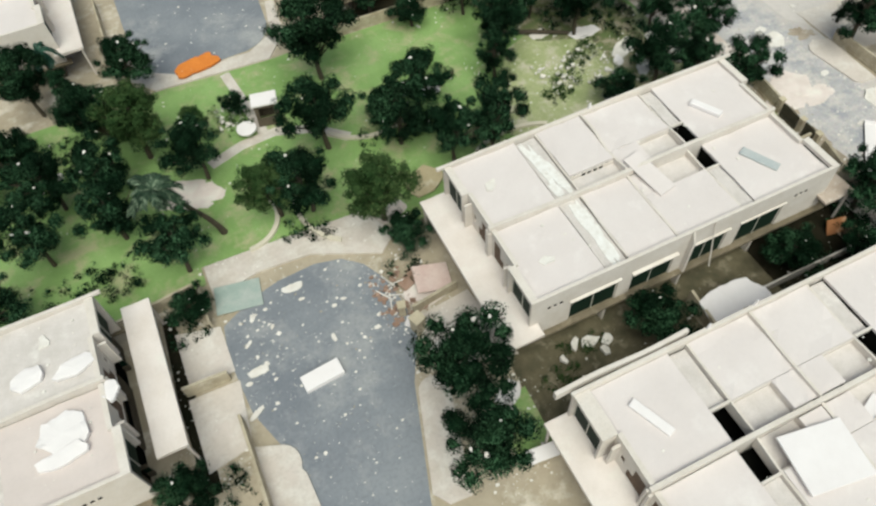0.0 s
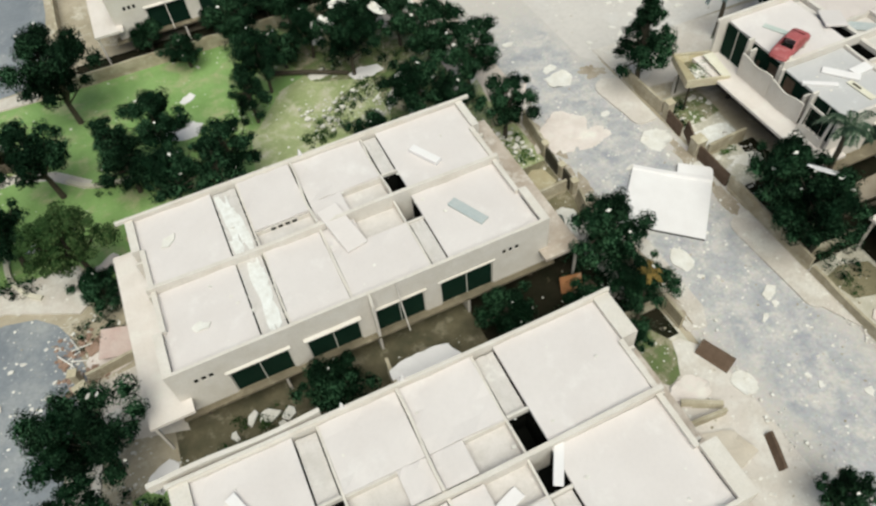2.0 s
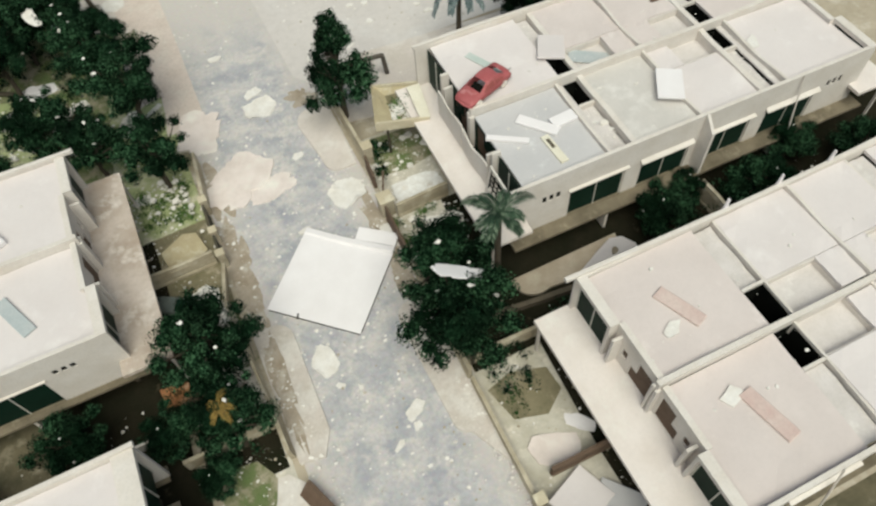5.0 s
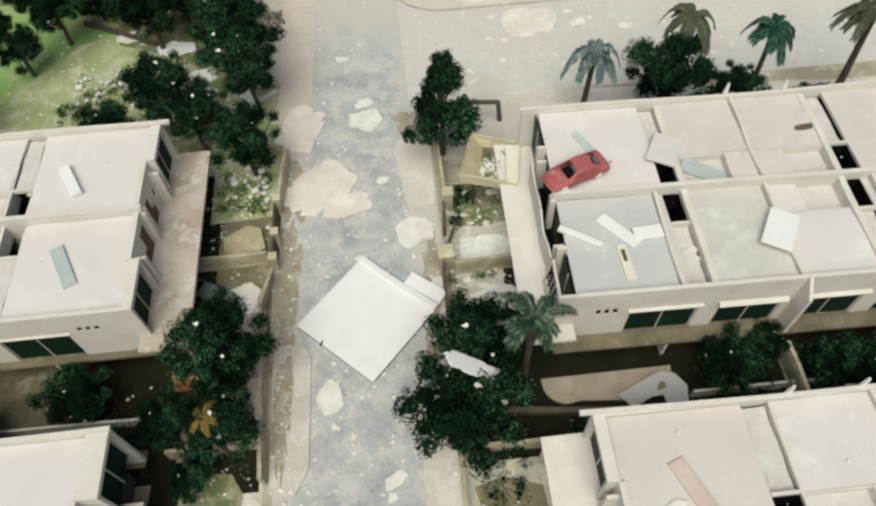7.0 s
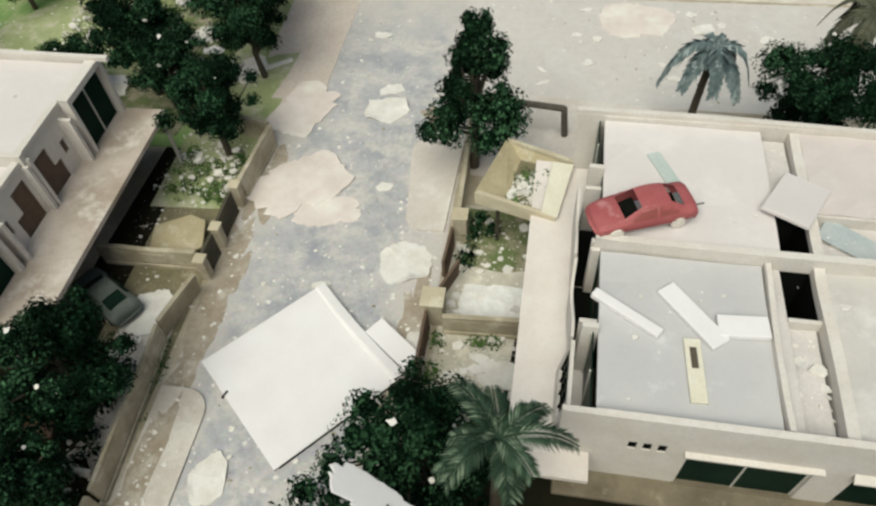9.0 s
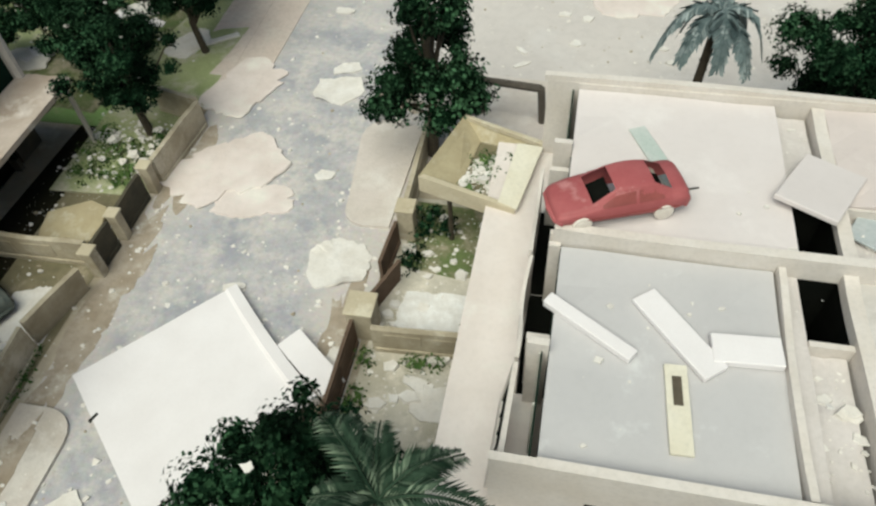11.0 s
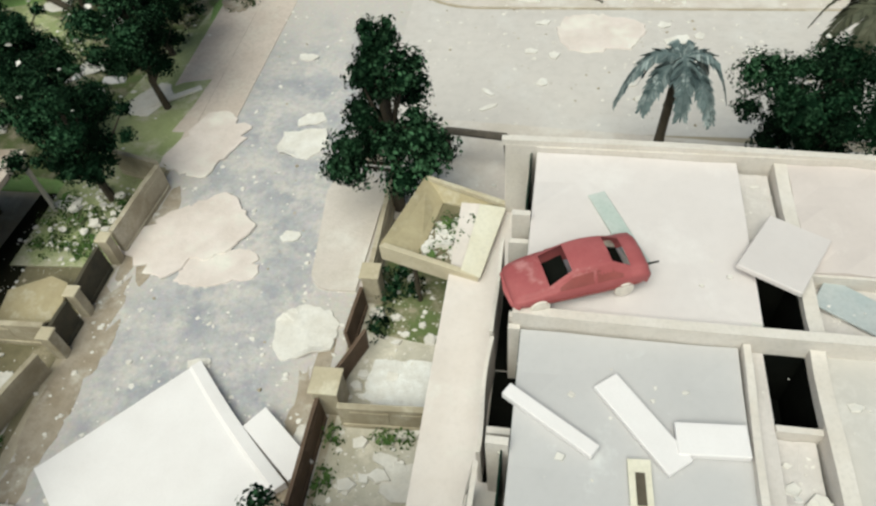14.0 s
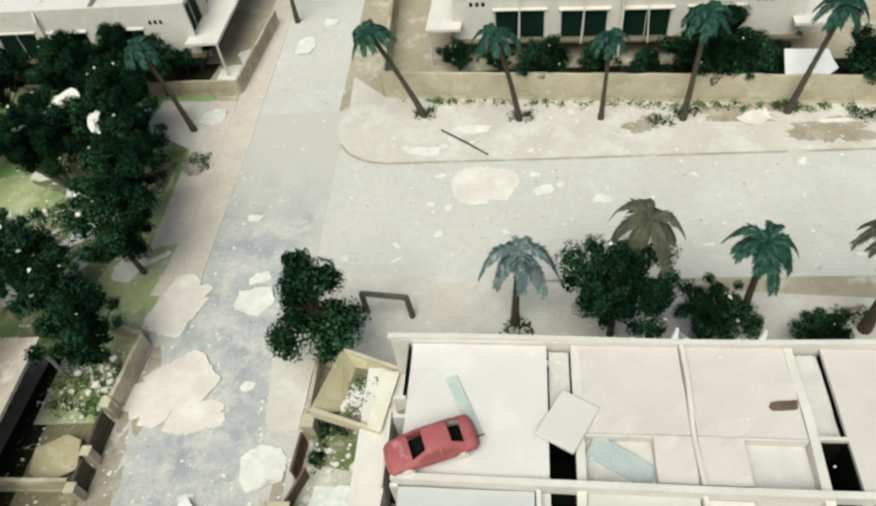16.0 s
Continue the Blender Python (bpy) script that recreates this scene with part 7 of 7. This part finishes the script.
STREET_FLAKES = [
    (-11.2, -5.4, -60, -15, 0.012, 1500), (-13.0, -11.2, -60, -32, 0.128, 350), (-13.0, -11.2, -31.4, -17, 0.014, 200), (-5.4, -3.5, -60, -34, 0.128, 250), (-5.4, -3.3, -33, -16, 0.014, 400), (-12, -3, -15, 12, 0.01, 500), (-3, 34, -13.4, -4, 0.01, 900),
    (-1, 34, -3.6, 2.2, 0.055, 800), (0, 30, -19.4, -15.2, 0.06, 350), (-60.5, -50, -34, -19, 0.014, 260), (-58, -52.4, -45, -34, 0.014, 90), (-60, -47, 8, 20, 0.014, 160), (-61, -47, -18.5, -15, 0.13, 160), (-75, -16, -15, 5, 0.055, 900),
    (-34, -15, -17, -3, 0.06, 900),
]
YARD_FLAKES = [
    (-18, -13.4, -30, -17.5, 0.07, 350), (-2.6, 1, -33, -21.6, 0.03, 450), (-18, -13.6, -52, -38, 0.02, 600), (-3.2, 1, -56, -39, 0.024, 160), (-4.5, -3.6, -60, -39, 0.128, 500), (-13.2, -12.0, -52, -32, 0.128, 350), (-13.2, -12.0, -31.4, -20, 0.014, 120),
    (-44, -18, -37, -33, 0.02, 120), (1, 26, -39, -35, 0.02, 90), (-50, -44.6, -33, -19, 0.02, 700), (-66, -61.3, -32, -17, 0.02, 500), (-49, -44, -40, -33, 0.02, 300),
]
scatter("plaster_flakes", STREET_FLAKES + YARD_FLAKES, 21, M_DEBRIS, "white plaster flakes and grit strewn everywhere", 0.018, 0.14)
scatter("asphalt_flakes", [(-60.4, -49.2, -28, -19.4, 0.014, 90), (-60.6, -57, -28, -20.5, 0.014, 80), (-50.6, -48.6, -27, -20.5, 0.014, 60), (-58, -52.6, -38, -28, 0.014, 40)],
        24, M_DEBRIS, "white plaster flakes strewn over the asphalt", 0.035, 0.24, 0.3)
scatter("dark_grit", [(-11.2, -5.4, -60, -15, 0.012, 500), (-12, 30, -13, 3, 0.012, 500), (-60, -50, -34, -19, 0.014, 150), (-18, -13.4, -52, -17.5, 0.02, 300), (-3.2, 1, -56, -21, 0.02, 300)],
        22, M_GROUND, "brown grit and stones in the dust", 0.02, 0.10, 0.7)
for name, reg, m in (("rubble_heap", (-16.6, -13.8, -22.0, -18.4, 0.3, 160), M_DEBRIS), ("rubble_heap", (-0.55, 0.95, -23.3, -21.7, 2.93, 110), M_DEBRIS), ("rubble_heap", (-50.2, -47.0, -26.0, -21.5, 0.05, 220), M_RUST),
                     ("rubble_heap", (-28.5, -21.5, -11.8, -7.4, 0.25, 260), M_DEBRIS), ("rubble_heap", (-55.6, -53.4, -2.6, 0.6, 0.5, 110), M_DEBRIS), ("roof_grit", (-37.2, -35.2, -31.4, -19.8, ZS - 0.5, 200), M_DEBRIS)):
    scatter(name, [reg], int(abs(reg[0] * 100)), m, "heap of broken plaster and stones", 0.05, 0.28, 0.6)
for z, xs in ((ZN, ((2.6, 24, -27.2, -22), (-42, -20, -25, -20), (-42, -20, -43.6, -38.4), (2.8, 24, -45, -40), (-72, -68, -24, -19.4))), (ZS, ((2.6, 24, -33, -28), (-42, -20, -31, -26), (-42, -20, -49.6, -44.4), (2.8, 24, -51, -46), (-72, -68, -30, -25.6)))):
    scatter("roof_grit", [(*q, z + 0.02, 60) for q in xs], int(z * 100), M_DEBRIS, "small white plaster crumbs on the roofs", 0.02, 0.16, 0.3)

scatter("gully_rubble", [(8.2, 9.5, -33.0, -29.9, ZS - 0.33, 60), (8.5, 9.8, -24.9, -21.8, ZN - 0.33, 25), (18.2, 19.3, -33.0, -30.0, ZS - 0.33, 45), (10.0, 12.2, -27.2, -25.9, ZN - 0.51, 14)], 66, M_DEBRIS, "broken plaster lumps lying in the roof gullies", 0.03, 0.24, 0.3)
scatter("yard_rubble", [(-16.0, -13.9, -36.0, -29.0, 0.03, 120), (-2.7, 1.0, -30.6, -25.2, 0.02, 190), (-2.6, 1.2, -25.0, -21.6, 0.03, 60)], 62, M_DEBRIS, "broken plaster lumps strewn over the front yard", 0.04, 0.36, 0.4)
plank("fallen_board", -15.2, -12.2, 0.085, 3.6, 0.34, 0.1, 36, M_DEBRIS, "pale dusty board lying on the verge")
scatter("tray_rubble", [(-0.2, 1.2, -23.3, -21.8, 2.92, 70)], 61, M_DEBRIS, "white plaster lumps heaped in the pergola tray", 0.06, 0.34, 0.5)
fallen_sheet("brown_patch", 17.4, -24.2, 1.1, 0.42, ZN + 0.03, 0.03, 4, M_DOOR, "small dark brown board scrap on the roof", 0.2, 91, (0, 0), 18, "")

# Dirt drifts; those past x = 15 also paint shadow blotches by the palms.
for i, (x, y, w, d, r) in enumerate(((-12.5, -20.6, 1.5, 5.0, 3), (-12.6, -26.4, 1.7, 5.6, -2), (-12.7, -30.2, 1.3, 3.2, 0), (-12.75, -35.6, 1.0, 6.6, 0), (-4.0, -27.6, 1.2, 4.6, 2), (-4.2, -32.0, 1.2, 3.0, -4), (-4.6, -15.2, 2.2, 1.6, 0), (-12.4, -13.4, 1.6, 3.4, 0), (15.9, -0.7, 2.2, 1.6, 10), (21.8, 0.0, 4.4, 1.6, -5), (27.4, -1.9, 4.2, 2.6, 10), (24.5, 0.6, 5.0, 1.0, -5), (-14.5, -3.2, 1.6, 2.6, 0))):
    drift = fallen_sheet("dirt_drift", x, y, w, d, 0.066 if x < -14 and y > -4 else 0.056 if y > -4 else 0.132 if y < -32.5 else 0.012, 0.012, r, M_DIRT, "brown dirt drift along the foot of a wall", 0.45, 700 + i, (0, 0), 44, "")
    tagged(drift, "brown dirt drift along the foot of a wall", "dirt", kind="stuff")

crng = random.Random(31)
for i in range(34):
    x, y = (crng.uniform(-3, 26), crng.uniform(-12.8, -4.4)) if i < 18 else (crng.uniform(-1, 26), crng.uniform(-3.0, 2.4)) if i < 26 else (crng.uniform(-11, -5.6), crng.uniform(-48, -34))
    z = 0.056 if 18 <= i < 26 else 0.014
    fallen_sheet("street_chip", x, y, crng.uniform(0.35, 0.95), crng.uniform(0.25, 0.6), z, 0.05, crng.uniform(0, 180), M_DEBRIS, "white broken plaster chip lying on the street" if z < 0.05 else "white broken plaster chip lying on the verge", 0.35, 900 + i, (0, 0), 16, "plaster chips")
